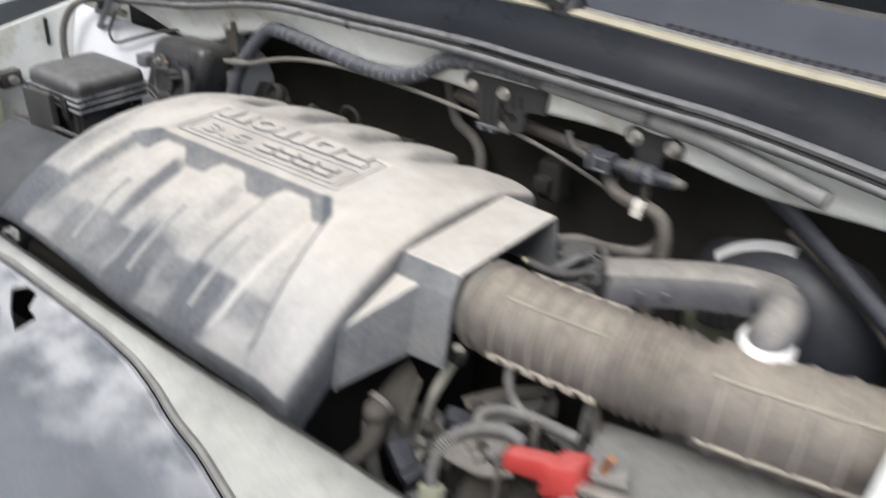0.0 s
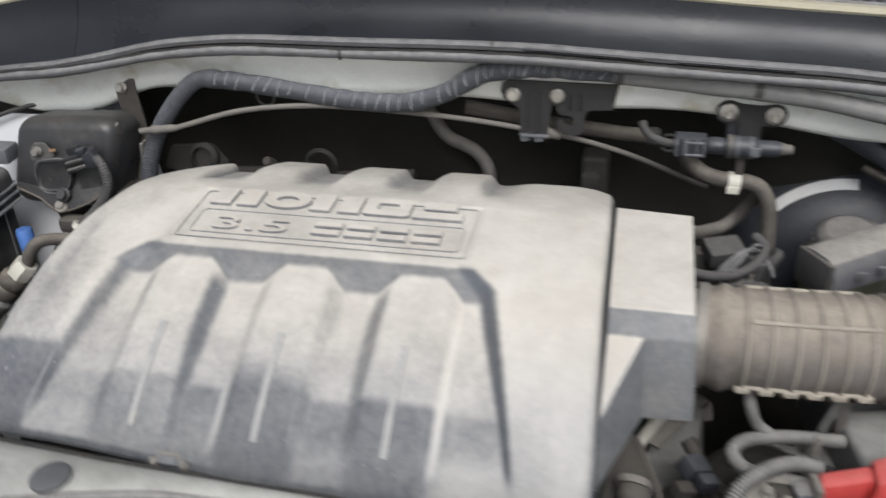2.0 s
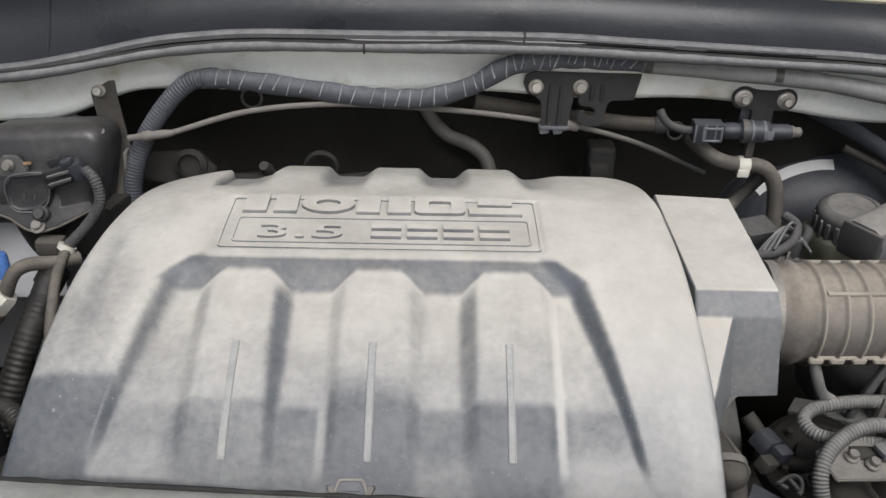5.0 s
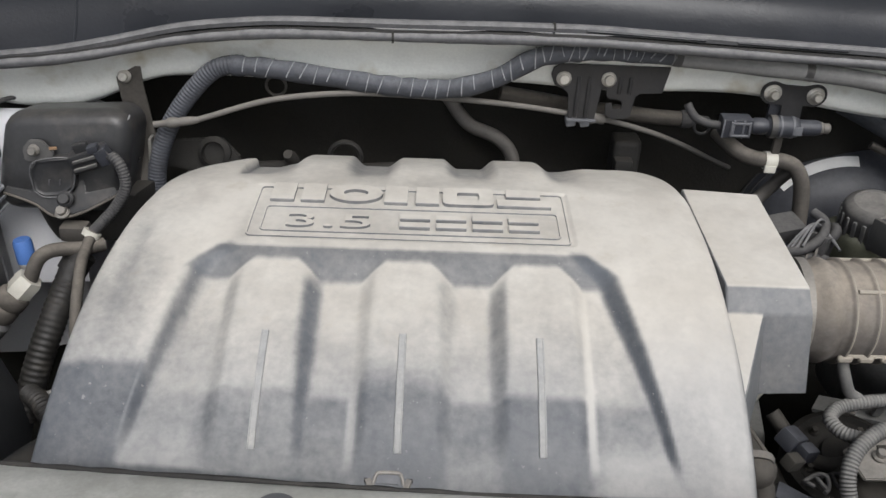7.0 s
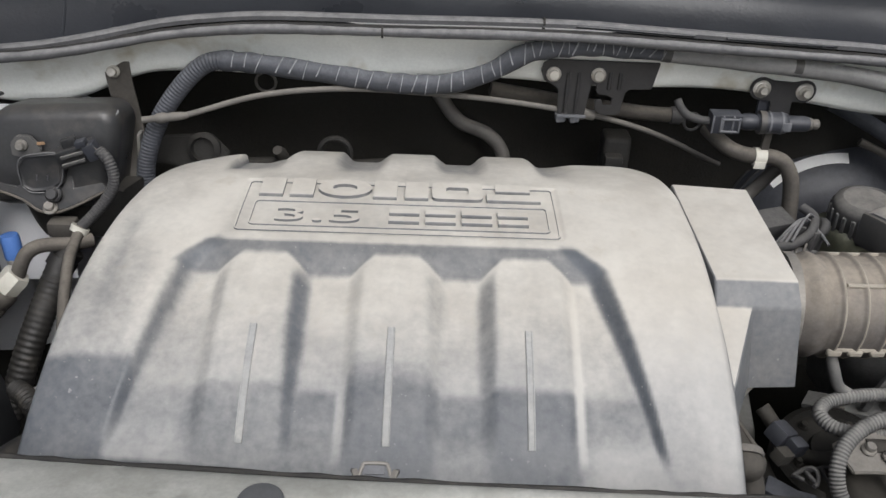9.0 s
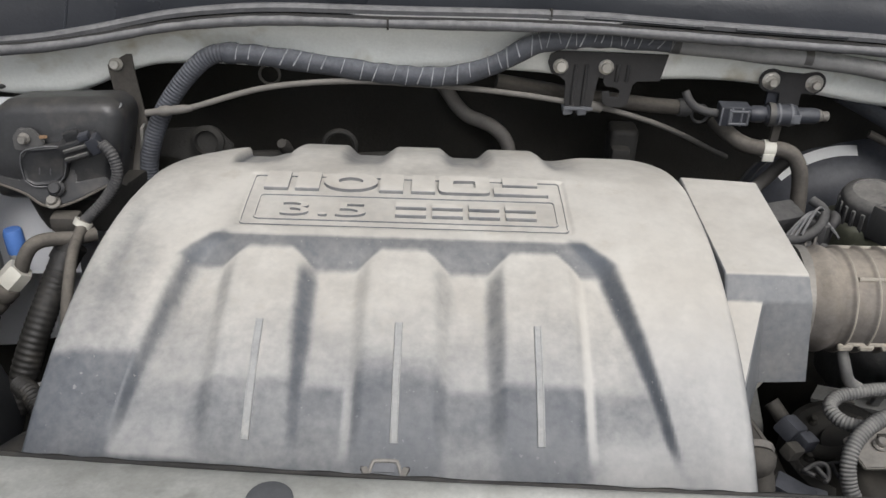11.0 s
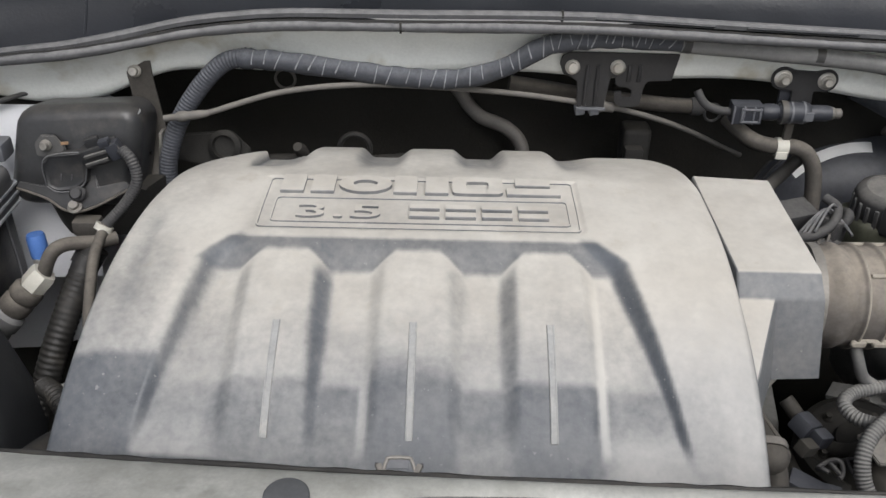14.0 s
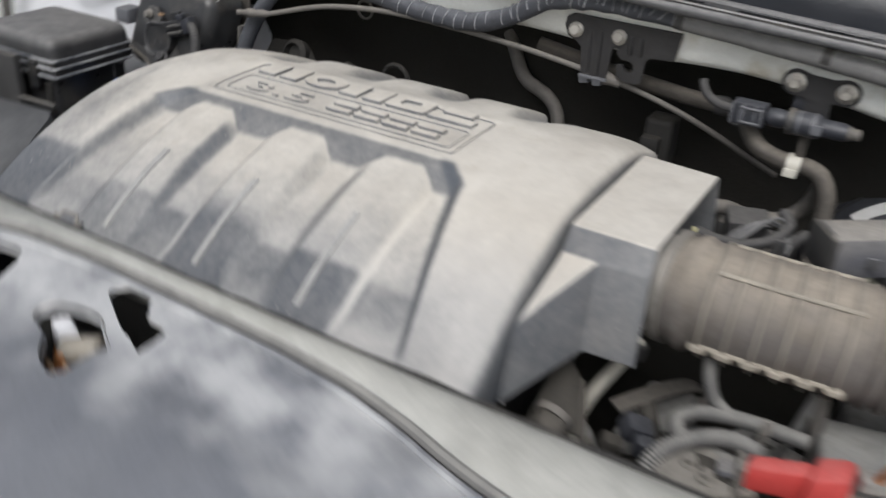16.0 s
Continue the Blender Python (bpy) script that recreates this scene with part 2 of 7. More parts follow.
M = {
    "cover": cover_material("dusty_moulded_plastic", True),
    "cover_top": cover_material("dusty_moulded_trim", False),
    "hose": surf("dusty_rubber_duct", (0.105, 0.098, 0.094), 0.85, dust=0.74, dustcol=(0.400, 0.348, 0.280), stain=(0.062, 0.055, 0.048), blotch=26, vary=0.4),
    "black": surf("black_plastic", (0.025, 0.026, 0.028), 0.5, dust=0.30, blotch=20),
    "black_dusty": surf("black_plastic_dusty", (0.03, 0.031, 0.033), 0.55, dust=0.62, dustcol=(0.36, 0.34, 0.31), blotch=30),
    "lid": surf("dust_caked_lid", (0.020, 0.021, 0.024), 0.38, dust=0.54, dustcol=(0.36, 0.35, 0.335), blotch=30, vary=0.3),
    "box": surf("satin_black_plastic", (0.014, 0.015, 0.017), 0.32, dust=0.20, dustcol=(0.25, 0.235, 0.215), stain=(0.055, 0.050, 0.045), spec=0.6, blotch=34, vary=0.4),
    "plug": surf("blue_black_plug", (0.020, 0.022, 0.029), 0.40, dust=0.30, dustcol=(0.22, 0.225, 0.24), blotch=60),
    "plug_edge": surf("scuffed_plug_edge", (0.10, 0.104, 0.115), 0.55, dust=0.35, dustcol=(0.30, 0.30, 0.30), blotch=80),
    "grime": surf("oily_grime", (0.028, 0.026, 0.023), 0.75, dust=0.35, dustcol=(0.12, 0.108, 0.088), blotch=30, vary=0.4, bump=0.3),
    "hose_edge": surf("dusty_rubber_ridge", (0.33, 0.30, 0.25), 0.9, blotch=40, vary=0.25),
    "brass": surf("dull_dusty_fitting", (0.33, 0.305, 0.26), 0.55, metal=0.4, dust=0.5, dustcol=(0.29, 0.268, 0.225), blotch=60, vary=0.3),
    "breather": surf("navy_duct_plastic", (0.045, 0.050, 0.066), 0.45, dust=0.80, dustcol=(0.42, 0.39, 0.34), blotch=26, vary=0.3),
    "clamp": surf("dull_clamp_steel", (0.50, 0.49, 0.47), 0.42, metal=0.9, blotch=50, vary=0.25),
    "dirty_bolt": surf("dirty_zinc", (0.30, 0.285, 0.26), 0.55, metal=0.7, dust=0.45, dustcol=(0.28, 0.255, 0.22), blotch=60, vary=0.3),
    "white_mark": surf("white_marking_paint", (0.86, 0.86, 0.84), 0.55, blotch=60, vary=0.06),
    "cowl": surf("cowl_plastic", (0.009, 0.011, 0.015), 0.27, dust=0.08, dustcol=(0.16, 0.16, 0.165), spec=0.32, blotch=9, vary=0.3),
    "cowl_top": surf("cowl_top_plastic", (0.06, 0.064, 0.080), 0.36, dust=0.30, dustcol=(0.24, 0.25, 0.29), blotch=5, vary=0.25),
    "strip": surf("rubber_seal", (0.036, 0.037, 0.042), 0.6, dust=0.64, dustcol=(0.40, 0.395, 0.385), stain=(0.030, 0.031, 0.035), blotch=38, vary=0.5, bump=0.4),
    "lip": surf("aged_foam_lip", (0.36, 0.335, 0.25), 0.8, dust=0.4, dustcol=(0.45, 0.42, 0.33), blotch=30),
    "paint": surf("silver_paint_dusty", (0.82, 0.84, 0.81), 0.4, dust=0.24, stain=(0.46, 0.42, 0.31), dustcol=(0.66, 0.645, 0.56), blotch=10, vary=0.14, bump=0.05, coat=0.2),
    "white": surf("white_paint", (0.66, 0.67, 0.695), 0.4, dust=0.12, dustcol=(0.6, 0.58, 0.54), blotch=8, vary=0.06, bump=0.04, coat=0.2),
    "fender": surf("fender_paint", (0.55, 0.58, 0.62), 0.28, blotch=5, vary=0.05, bump=0.02, coat=0.6),
    "radtop": surf("dusty_core_support", (0.37, 0.372, 0.345), 0.30, stain=(0.18, 0.185, 0.16), dust=0.42, dustcol=(0.52, 0.51, 0.465), blotch=23, vary=0.42, coat=0.35, band=(0.122, 0.156, (0.17, 0.175, 0.150))),
    "bulk": surf("grimy_insulation", (0.013, 0.012, 0.0095), 0.85, dust=0.24, dustcol=(0.12, 0.105, 0.08), blotch=12, vary=0.5, bump=0.5),
    # pale stain and band paint reflected sky into the colour, along with dust
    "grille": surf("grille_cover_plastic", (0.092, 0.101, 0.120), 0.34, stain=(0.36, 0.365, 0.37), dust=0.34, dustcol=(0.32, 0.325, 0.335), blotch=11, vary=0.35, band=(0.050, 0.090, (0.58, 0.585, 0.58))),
    "relay": surf("grey_relay_plastic", (0.035, 0.038, 0.043), 0.5, dust=0.30, dustcol=(0.30, 0.30, 0.295), blotch=13, vary=0.3),
    "metal": surf("zinc_steel", (0.52, 0.50, 0.46), 0.4, metal=0.9, dust=0.25, blotch=60, vary=0.3),
    "alu": surf("cast_aluminium", (0.42, 0.41, 0.39), 0.55, metal=0.6, dust=0.45, dustcol=(0.30, 0.275, 0.235), blotch=40, vary=0.35, bump=0.4),
    "rust": surf("rusty_steel", (0.34, 0.22, 0.13), 0.8, metal=0.3, blotch=70, vary=0.5, bump=0.4),
    "bracket": surf("black_bracket_steel", (0.030, 0.030, 0.032), 0.42, metal=0.3, dust=0.24, dustcol=(0.24, 0.23, 0.215), blotch=40),
    "grimy": surf("grimy_brown_plastic", (0.050, 0.046, 0.041), 0.7, dust=0.55, dustcol=(0.165, 0.148, 0.125), blotch=40, vary=0.35, bump=0.25),
    "steel_dull": surf("dull_brown_steel", (0.085, 0.078, 0.070), 0.5, metal=0.4, dust=0.35, dustcol=(0.24, 0.215, 0.185), blotch=50, vary=0.35),
    "dark": surf("grimy_engine_black", (0.013, 0.0125, 0.0115), 0.75, dust=0.16, dustcol=(0.13, 0.115, 0.09), blotch=22, vary=0.5, bump=0.4),
    "loom": surf("dark_taped_loom", (0.030, 0.030, 0.032), 0.7, dust=0.42, dustcol=(0.22, 0.21, 0.195), blotch=70, vary=0.4, bump=0.4),
    "rubber": surf("black_grimy_rubber", (0.013, 0.0125, 0.012), 0.55, dust=0.12, dustcol=(0.14, 0.125, 0.10), stain=(0.05, 0.045, 0.038), blotch=34, vary=0.4, bump=0.3),
    "pipe": surf("dusty_rubber_pipe", (0.038, 0.034, 0.030), 0.75, dust=0.64, dustcol=(0.285, 0.255, 0.215), blotch=40, vary=0.45, bump=0.3),
    "cable": surf("cable_sheath", (0.10, 0.095, 0.088), 0.6, dust=0.5, dustcol=(0.33, 0.30, 0.26), blotch=50),
    "tape": surf("cloth_tape", (0.026, 0.029, 0.037), 0.70, dust=0.44, dustcol=(0.30, 0.31, 0.335), blotch=70, vary=0.4, bump=0.3),
    "tape_edge": surf("dusty_tape_edge", (0.26, 0.268, 0.28), 0.9, blotch=90, vary=0.5),
    "whiteplastic": surf("white_plastic", (0.78, 0.77, 0.74), 0.4, blotch=30, vary=0.06, bump=0.03),
    "tank_dark": surf("grimy_tank_plastic", (0.13, 0.135, 0.095), 0.45, dust=0.3, dustcol=(0.22, 0.20, 0.16), blotch=20, vary=0.3),
    "cream": surf("cream_plastic", (0.56, 0.545, 0.48), 0.5, dust=0.2, dustcol=(0.5, 0.46, 0.38), blotch=50, vary=0.12),
    "blue": surf("blue_plastic", (0.075, 0.17, 0.44), 0.45, blotch=60, vary=0.15),
    "skyblue": surf("light_blue_plastic", (0.16, 0.45, 0.70), 0.45, blotch=60, vary=0.1),
    "red": surf("faded_red_plastic", (0.55, 0.055, 0.05), 0.5, dust=0.28, dustcol=(0.6, 0.32, 0.29), blotch=40, vary=0.15),
    "grey": surf("grey_connector", (0.13, 0.135, 0.155), 0.5, dust=0.4, blotch=60),
    "tank": surf("milky_tank", (0.46, 0.46, 0.34), 0.5, blotch=20, vary=0.1),
    "redpaint": surf("red_car_paint", (0.55, 0.12, 0.10), 0.35, blotch=2, vary=0.12, bump=0.0, coat=0.4),
    "dust_grey": surf("dusty_grey_metal", (0.15, 0.15, 0.15), 0.6, dust=0.75, dustcol=(0.33, 0.325, 0.305), stain=(0.06, 0.058, 0.052), blotch=34, vary=0.35, bump=0.3),
    "conduit": surf("grey_conduit", (0.085, 0.085, 0.085), 0.7, dust=0.62, dustcol=(0.38, 0.37, 0.34), blotch=40),
    "seal_dusty": surf("dusty_grey_conduit", (0.12, 0.12, 0.12), 0.8, dust=0.85, dustcol=(0.44, 0.435, 0.42), blotch=35),
    "pale_bar": surf("scraped_pale_plastic", (0.37, 0.37, 0.36), 0.7, stain=(0.50, 0.49, 0.46), blotch=60, vary=0.2),
    "liner": surf("hood_liner", (0.03, 0.03, 0.032), 0.9, blotch=6, vary=0.2),
    "yellow": surf("yellow_sleeve", (0.56, 0.53, 0.30), 0.6, blotch=60),
    "copper": surf("copper_lug", (0.50, 0.22, 0.09), 0.5, metal=0.7, blotch=60),
    "floor": surf("concrete_floor", (0.32, 0.31, 0.29), 0.8, blotch=1.2, grain=60, vary=0.2),
    "glass": surf("windscreen_glass", (0.012, 0.014, 0.016), 0.06, blotch=3, vary=0.2, bump=0.0, spec=0.8),
}


# ---- mesh helpers ----
def finish(bm, name, mat, smooth=True, angle=40):
    me = bpy.data.meshes.new(name)
    bmesh.ops.recalc_face_normals(bm, faces=bm.faces)
    if smooth:
        for f in bm.faces:
            f.smooth = True
        lim = radians(angle)
        for e in bm.edges:
            if len(e.link_faces) == 2 and e.calc_face_angle(0) > lim:
                e.smooth = False
    bm.to_mesh(me)
    bm.free()
    me.materials.append(M[mat])
    return me


def thing(name, label, category, at=(0, 0, 0), group="", kind=""):
    ob = new(name)
    ob.empty_display_size = 0.02
    ob.location = at
    return tagged(ob, label, category, group, kind)


def part(name, bm, mat, parent=None, label="", smooth=True, angle=40):
    ob = new(name, finish(bm, name, mat, smooth, angle))
    if parent is not None:
        ob.parent = parent
        base = Matrix.Translation(parent.location)
        if parent.parent is not None:
            base = Matrix.Identity(4)
        ob.matrix_parent_inverse = base.inverted()
    return tagged(ob, label)


def single(name, bm, mat, label, category, group="", kind="", smooth=True, angle=40):
    """A thing of one piece."""
    return tagged(part(name, bm, mat, None, "", smooth, angle), label, category, group, kind)


def box(size, bevel=0.003, m=None, seg=2, bm=None):
    bm = bm or bmesh.new()
    vs = bmesh.ops.create_cube(bm, size=1)["verts"]
    bmesh.ops.transform(bm, matrix=Matrix.Diagonal((*size, 1)), verts=vs)
    if bevel:
        es = {e for v in vs for e in v.link_edges}
        r = bmesh.ops.bevel(bm, geom=list(es), offset=bevel, segments=seg, affect="EDGES", profile=0.6)
        vs = list({v for f in r["faces"] for v in f.verts} | {v for v in vs if v.is_valid})
    if m is not None:
        bmesh.ops.transform(bm, matrix=m, verts=vs)
    return bm


def lathe(profile, m=None, seg=28, bm=None):
    """Turn a profile of (radius, height) about z."""
    bm = bm or bmesh.new()
    rings, made = [], []
    for r, h in profile:
        if r < 1e-6:
            ring = [bm.verts.new((0, 0, h))]
        else:
            ring = [bm.verts.new((r * math.cos(2 * math.pi * i / seg), r * math.sin(2 * math.pi * i / seg), h)) for i in range(seg)]
        rings.append(ring)
        made += ring
    for a, b in zip(rings, rings[1:]):
        for i in range(seg):
            q = [a[i % len(a)], a[(i + 1) % len(a)], b[(i + 1) % len(b)], b[i % len(b)]]
            q = list(dict.fromkeys(q))
            if len(q) > 2:
                bm.faces.new(q)
    for ring in (rings[0], rings[-1]):
        if len(ring) > 2:
            bm.faces.new(ring)
    if m is not None:
        bmesh.ops.transform(bm, matrix=m, verts=made)
    return bm


def aim(p, d):
    """Pose at p whose z axis points along d."""
    return Matrix.Translation(p) @ Vector(d).to_track_quat("Z", "Y").to_matrix().to_4x4()


def bolt(bm, p, d, r=0.0055, washer=True):
    w = r * 1.45
    prof = [(0, 0), (w, 0), (w, 0.0012), (w * 0.8, 0.0025)] if washer else [(0, 0)]
    lathe(prof + [(r, 0.0025), (r, 0.006), (r * 0.85, 0.0068), (0, 0.0068)], aim(p, d), 6 if not washer else 12, bm)
    return bm


def spline(pts, n):
    """Smooth points through pts."""
    p = [Vector(q) for q in pts]
    p = [2 * p[0] - p[1]] + p + [2 * p[-1] - p[-2]]
    res = []
    segs = len(p) - 3
    for k in range(n + 1):
        u = k / n * segs
        i = min(int(u), segs - 1)
        t = u - i
        a, b, c, d = p[i:i + 4]
        res.append(0.5 * ((2 * b) + (c - a) * t + (2 * a - 5 * b + 4 * c - d) * t * t + (3 * b - a - 3 * c + d) * t ** 3))
    return res


def frames(path, up=None):
    """A tangent, side and up for each point of a path."""
    res, side = [], None
    for i, p in enumerate(path):
        t = (path[min(i + 1, len(path) - 1)] - path[max(i - 1, 0)]).normalized()
        if up is not None:
            s = t.cross(Vector(up)).normalized()
        elif side is None:
            s = t.cross(Vector((0, 0, 1)) if abs(t.z) < 0.9 else Vector((1, 0, 0))).normalized()
        else:
            s = (side - t * side.dot(t)).normalized()
        side = s
        res.append((p, t, s, s.cross(t)))
    return res


def tube(pts, radius, n=40, seg=12, bm=None, cap=True):
    """A round pipe through pts; radius is a number or a function of the length along it."""
    bm = bm or bmesh.new()
    path = spline(pts, n)
    rings, run = [], 0.0
    for i, (p, t, s, u) in enumerate(frames(path)):
        if i:
            run += (p - path[i - 1]).length
        r = radius(run) if callable(radius) else radius
        rings.append([bm.verts.new(p + (s * math.cos(2 * math.pi * k / seg) + u * math.sin(2 * math.pi * k / seg)) * r) for k in range(seg)])
    for a, b in zip(rings, rings[1:]):
        for k in range(seg):
            bm.faces.new((a[k], a[(k + 1) % seg], b[(k + 1) % seg], b[k]))
    if cap:
        bm.faces.new(rings[0])
        bm.faces.new(rings[-1])
    return bm


def sweep(pts, section, n=60, up=(0, 0, 1), bm=None, smooth_path=True):
    """A section of (side, up) points drawn along a path; side points to the right of the way."""
    bm = bm or bmesh.new()
    path = spline(pts, n) if smooth_path else [Vector(p) for p in pts]
    rings = [[bm.verts.new(p + s * a + u * b) for a, b in section] for p, t, s, u in frames(path, up)]
    k = len(section)
    for a, b in zip(rings, rings[1:]):
        for i in range(k):
            bm.faces.new((a[i], a[(i + 1) % k], b[(i + 1) % k], b[i]))
    bm.faces.new(rings[0])
    bm.faces.new(rings[-1])
    return bm


def prism(outline, depth, m=None, bevel=0.0, bm=None):
    """An outline in xy raised by depth along z."""
    bm = bm or bmesh.new()
    vs = [bm.verts.new((x, y, 0)) for x, y in outline]
    f = bm.faces.new(vs)
    r = bmesh.ops.extrude_face_region(bm, geom=[f])
    top = [v for v in r["geom"] if isinstance(v, bmesh.types.BMVert)]
    bmesh.ops.translate(bm, vec=(0, 0, depth), verts=top)
    allv = vs + top
    if bevel:
        es = list({e for v in allv for e in v.link_edges})
        rb = bmesh.ops.bevel(bm, geom=es, offset=bevel, segments=2, affect="EDGES")
        allv = list({v for fc in rb["faces"] for v in fc.verts} | {v for v in allv if v.is_valid})
    if m is not None:
        bmesh.ops.transform(bm, matrix=m, verts=allv)
    return bm


def hull(pts, bevel=0.003, bm=None):
    """A convex solid round a few corner points, its edges rounded."""
    bm = bm or bmesh.new()
    vs = [bm.verts.new(p) for p in pts]
    r = bmesh.ops.convex_hull(bm, input=vs)
    bmesh.ops.dissolve_limit(bm, angle_limit=radians(2), verts=[v for v in vs if v.is_valid], edges=[e for e in bm.edges])
    if bevel:
        bmesh.ops.bevel(bm, geom=bm.edges[:], offset=bevel, segments=2, affect="EDGES", profile=0.6)
    return bm


def grid(fn, nu, nv, bm=None):
    """A sheet from fn(u, v) with u and v from 0 to 1."""
    bm = bm or bmesh.new()
    vs = [[bm.verts.new(fn(i / nu, j / nv)) for j in range(nv + 1)] for i in range(nu + 1)]
    for i in range(nu):
        for j in range(nv):
            bm.faces.new((vs[i][j], vs[i + 1][j], vs[i + 1][j + 1], vs[i][j + 1]))
    return bm


def thicken(bm, t):
    bmesh.ops.recalc_face_normals(bm, faces=bm.faces)
    bmesh.ops.solidify(bm, geom=bm.faces[:], thickness=t)
    return bm


def sm(a, b, x):
    t = min(1.0, max(0.0, (x - a) / (b - a)))
    return t * t * (3 - 2 * t)

# ---- ground and the place round the car ----
def build_ground():
    bm = grid(lambda u, v: (-30 + 60 * u, -30 + 60 * v, 0), 6, 6)
    single("ground", bm, "floor", "grey worn concrete workshop floor", "floor", kind="structure")


# ---- sheet metal of the car ----
STRIP = [(-0.585, 0.596, 1.118), (-0.555, 0.580, 1.124), (-0.50, 0.568, 1.131), (-0.44, 0.574, 1.135), (-0.383, 0.585, 1.140), (-0.33, 0.593, 1.1435), (-0.277, 0.600, 1.151), (-0.224, 0.606, 1.1605), (-0.173, 0.610, 1.1660), (-0.12, 0.612, 1.1690),
         (-0.02, 0.612, 1.1695), (0.14, 0.612, 1.171), (0.24, 0.612, 1.167), (0.35, 0.613, 1.162), (0.46, 0.615, 1.156), (0.60, 0.600, 1.145), (0.80, 0.57, 1.125)]
STRIP_LINE = spline(STRIP, 90)


def along_cowl(x):
    """The line of the cowl seal at a place across the car."""
    for a, b in zip(STRIP_LINE, STRIP_LINE[1:]):
        if a.x <= x <= b.x:
            return a.lerp(b, (x - a.x) / (b.x - a.x))
    return STRIP_LINE[0].copy() if x < STRIP_LINE[0].x else STRIP_LINE[-1].copy()


def build_body():
    body = thing("car_body", "dusty silver painted sheet metal of an engine bay", "car", (0, 0.7, 0.9))

    # beam under the cowl seal, leaning back to its lower flange
    def beam(u, v):
        p = along_cowl(-0.525 + 1.275 * u)
        low = 1.113 - 0.028 * sm(-0.24, -0.35, p.x) + 0.026 * sm(-0.38, -0.52, p.x) - 0.018 * sm(0.25, 0.5, p.x) + 0.003 * math.sin(p.x * 23)
        back = 0.650 + 0.004 * math.sin(p.x * 9) + (p.y - 0.612) * 0.8
        if v < 0.7:
            k = v / 0.7
            y = p.y + 0.006 + (back - p.y - 0.006) * (k ** 0.6) + 0.004 * math.sin(k * math.pi)
            z = p.z + (low - p.z) * k
        else:
            k = (v - 0.7) / 0.3
            y, z = back + 0.03 * k, low - 0.004 * math.sin(k * 1.5) - 0.002
        return (p.x, y, z)
    part("cowl_beam", thicken(grid(beam, 120, 12), 0.0012), "paint", body, "dusty pale painted beam with stains")
    # bulkhead behind the engine
    part("bulkhead", thicken(grid(lambda u, v: (-0.75 + 1.5 * u, 0.735 + 0.05 * v + 0.014 * math.sin(u * 21) * math.sin(v * 9) + 0.008 * math.sin(u * 47 + v * 13), 0.45 + 0.67 * v), 60, 30), 0.01), "bulk", body, "grimy dark insulated bulkhead")
    # floor of the bay, and front wall below the radiator support
    part("under_tray", box((1.5, 1.0, 0.01), 0.002, pose(0, 0.30, 0.45)), "dark", body)
    part("radiator_core", box((1.3, 0.05, 0.55), 0.004, pose(0, 0.115, 0.74)), "dark", body, "dark radiator core behind the support")
    # inner wings
    for side in (-1, 1):
        def wing(u, v, side=side):
            y = 0.05 + 0.85 * u
            x = 0.68 - 0.05 * (1 - v) ** 2
            z = 0.5 + (1.058 + 0.165 * (y - 0.454) - 0.5) * v
            return (side * x, y, z)
        part("inner_wing", thicken(grid(wing, 30, 14), 0.002), "paint", body, "pale painted inner wing panel")
        part("wing_ledge", thicken(grid(lambda u, v, s=side: (s * (0.68 + 0.022 * v), 0.05 + 0.85 * u, 1.058 + 0.165 * (0.85 * u - 0.404) + 0.003 * math.sin(v * 3) - 0.02 * v * v), 30, 6), 0.002), "paint", body)
        # the outer wing's folded edge with the gap beside it
        sec = [(0.0, 0.0), (0.003, 0.010), (0.009, 0.0135), (0.014, 0.021), (0.026, 0.023), (0.045, 0.016), (0.085, -0.04), (0.11, -0.70), (0.105, -0.70), (0.080, -0.042), (0.043, 0.012), (0.026, 0.019), (0.016, 0.016), (0.011, 0.0095), (0.005, 0.005), (0.004, -0.004)]
        if side < 0:
            sec = [(-a, b) for a, b in sec]
        path = [(side * 0.735, 0.05, 1.035), (side * 0.737, 0.48, 1.083), (side * 0.728, 0.63, 1.103), (side * 0.722, 0.80, 1.128), (side * 0.72, 1.0, 1.155)]
        part("wing_edge", sweep(path, sec, 40), "fender", body, "glossy pale silver wing edge")
        # strut turret
        prof = [(0.19, -0.28), (0.17, -0.04), (0.155, -0.012), (0.12, 0.004), (0.08, 0.012), (0.03, 0.014), (0, 0.014)]
        part("gutter", box((0.05, 0.95, 0.01), 0.002, pose(side * 0.715, 0.5, 0.94, 9.4, 0, 0)), "dark", body)
        if side > 0:
            continue
        part("strut_turret", lathe(prof, pose(side * 0.50, 0.80, 1.052, 8, 0, 0), 40), "white", body, "white painted strut turret")
    def white_panel(u, v):
        x = -0.675 + 0.335 * u
        dome = math.sin(math.pi * min(1, max(0, u))) * 0.010
        return (x, 0.590 + 0.045 * v - dome, 0.90 + (0.182 - 0.006 * u) * math.sin(v * math.pi / 2) ** 0.9)
    part("side_panel", thicken(grid(white_panel, 24, 14), 0.002), "white", body, "clean white painted side panel")
    part("cowl_end", thicken(grid(lambda u, v: (-0.640 + 0.19 * u, 0.62 + 0.10 * v - 0.02 * u, 1.118 + 0.030 * u + 0.03 * v), 10, 6), 0.002), "paint", body, "pale painted end plate of the cowl")
    # dark panel that paints in the shade of the hollow under the beam
    part("cavity_shade", box((0.20, 0.004, 0.055), 0.001, pose(-0.455, 0.652, 1.092)), "grime", body, "dark panel for the shaded hollow under the beam")
    part("wing_slit", box((0.003, 0.006, 0.044), 0.001, pose(-0.6745, 0.568, 1.048, 0, 4, 0)), "dark", body)
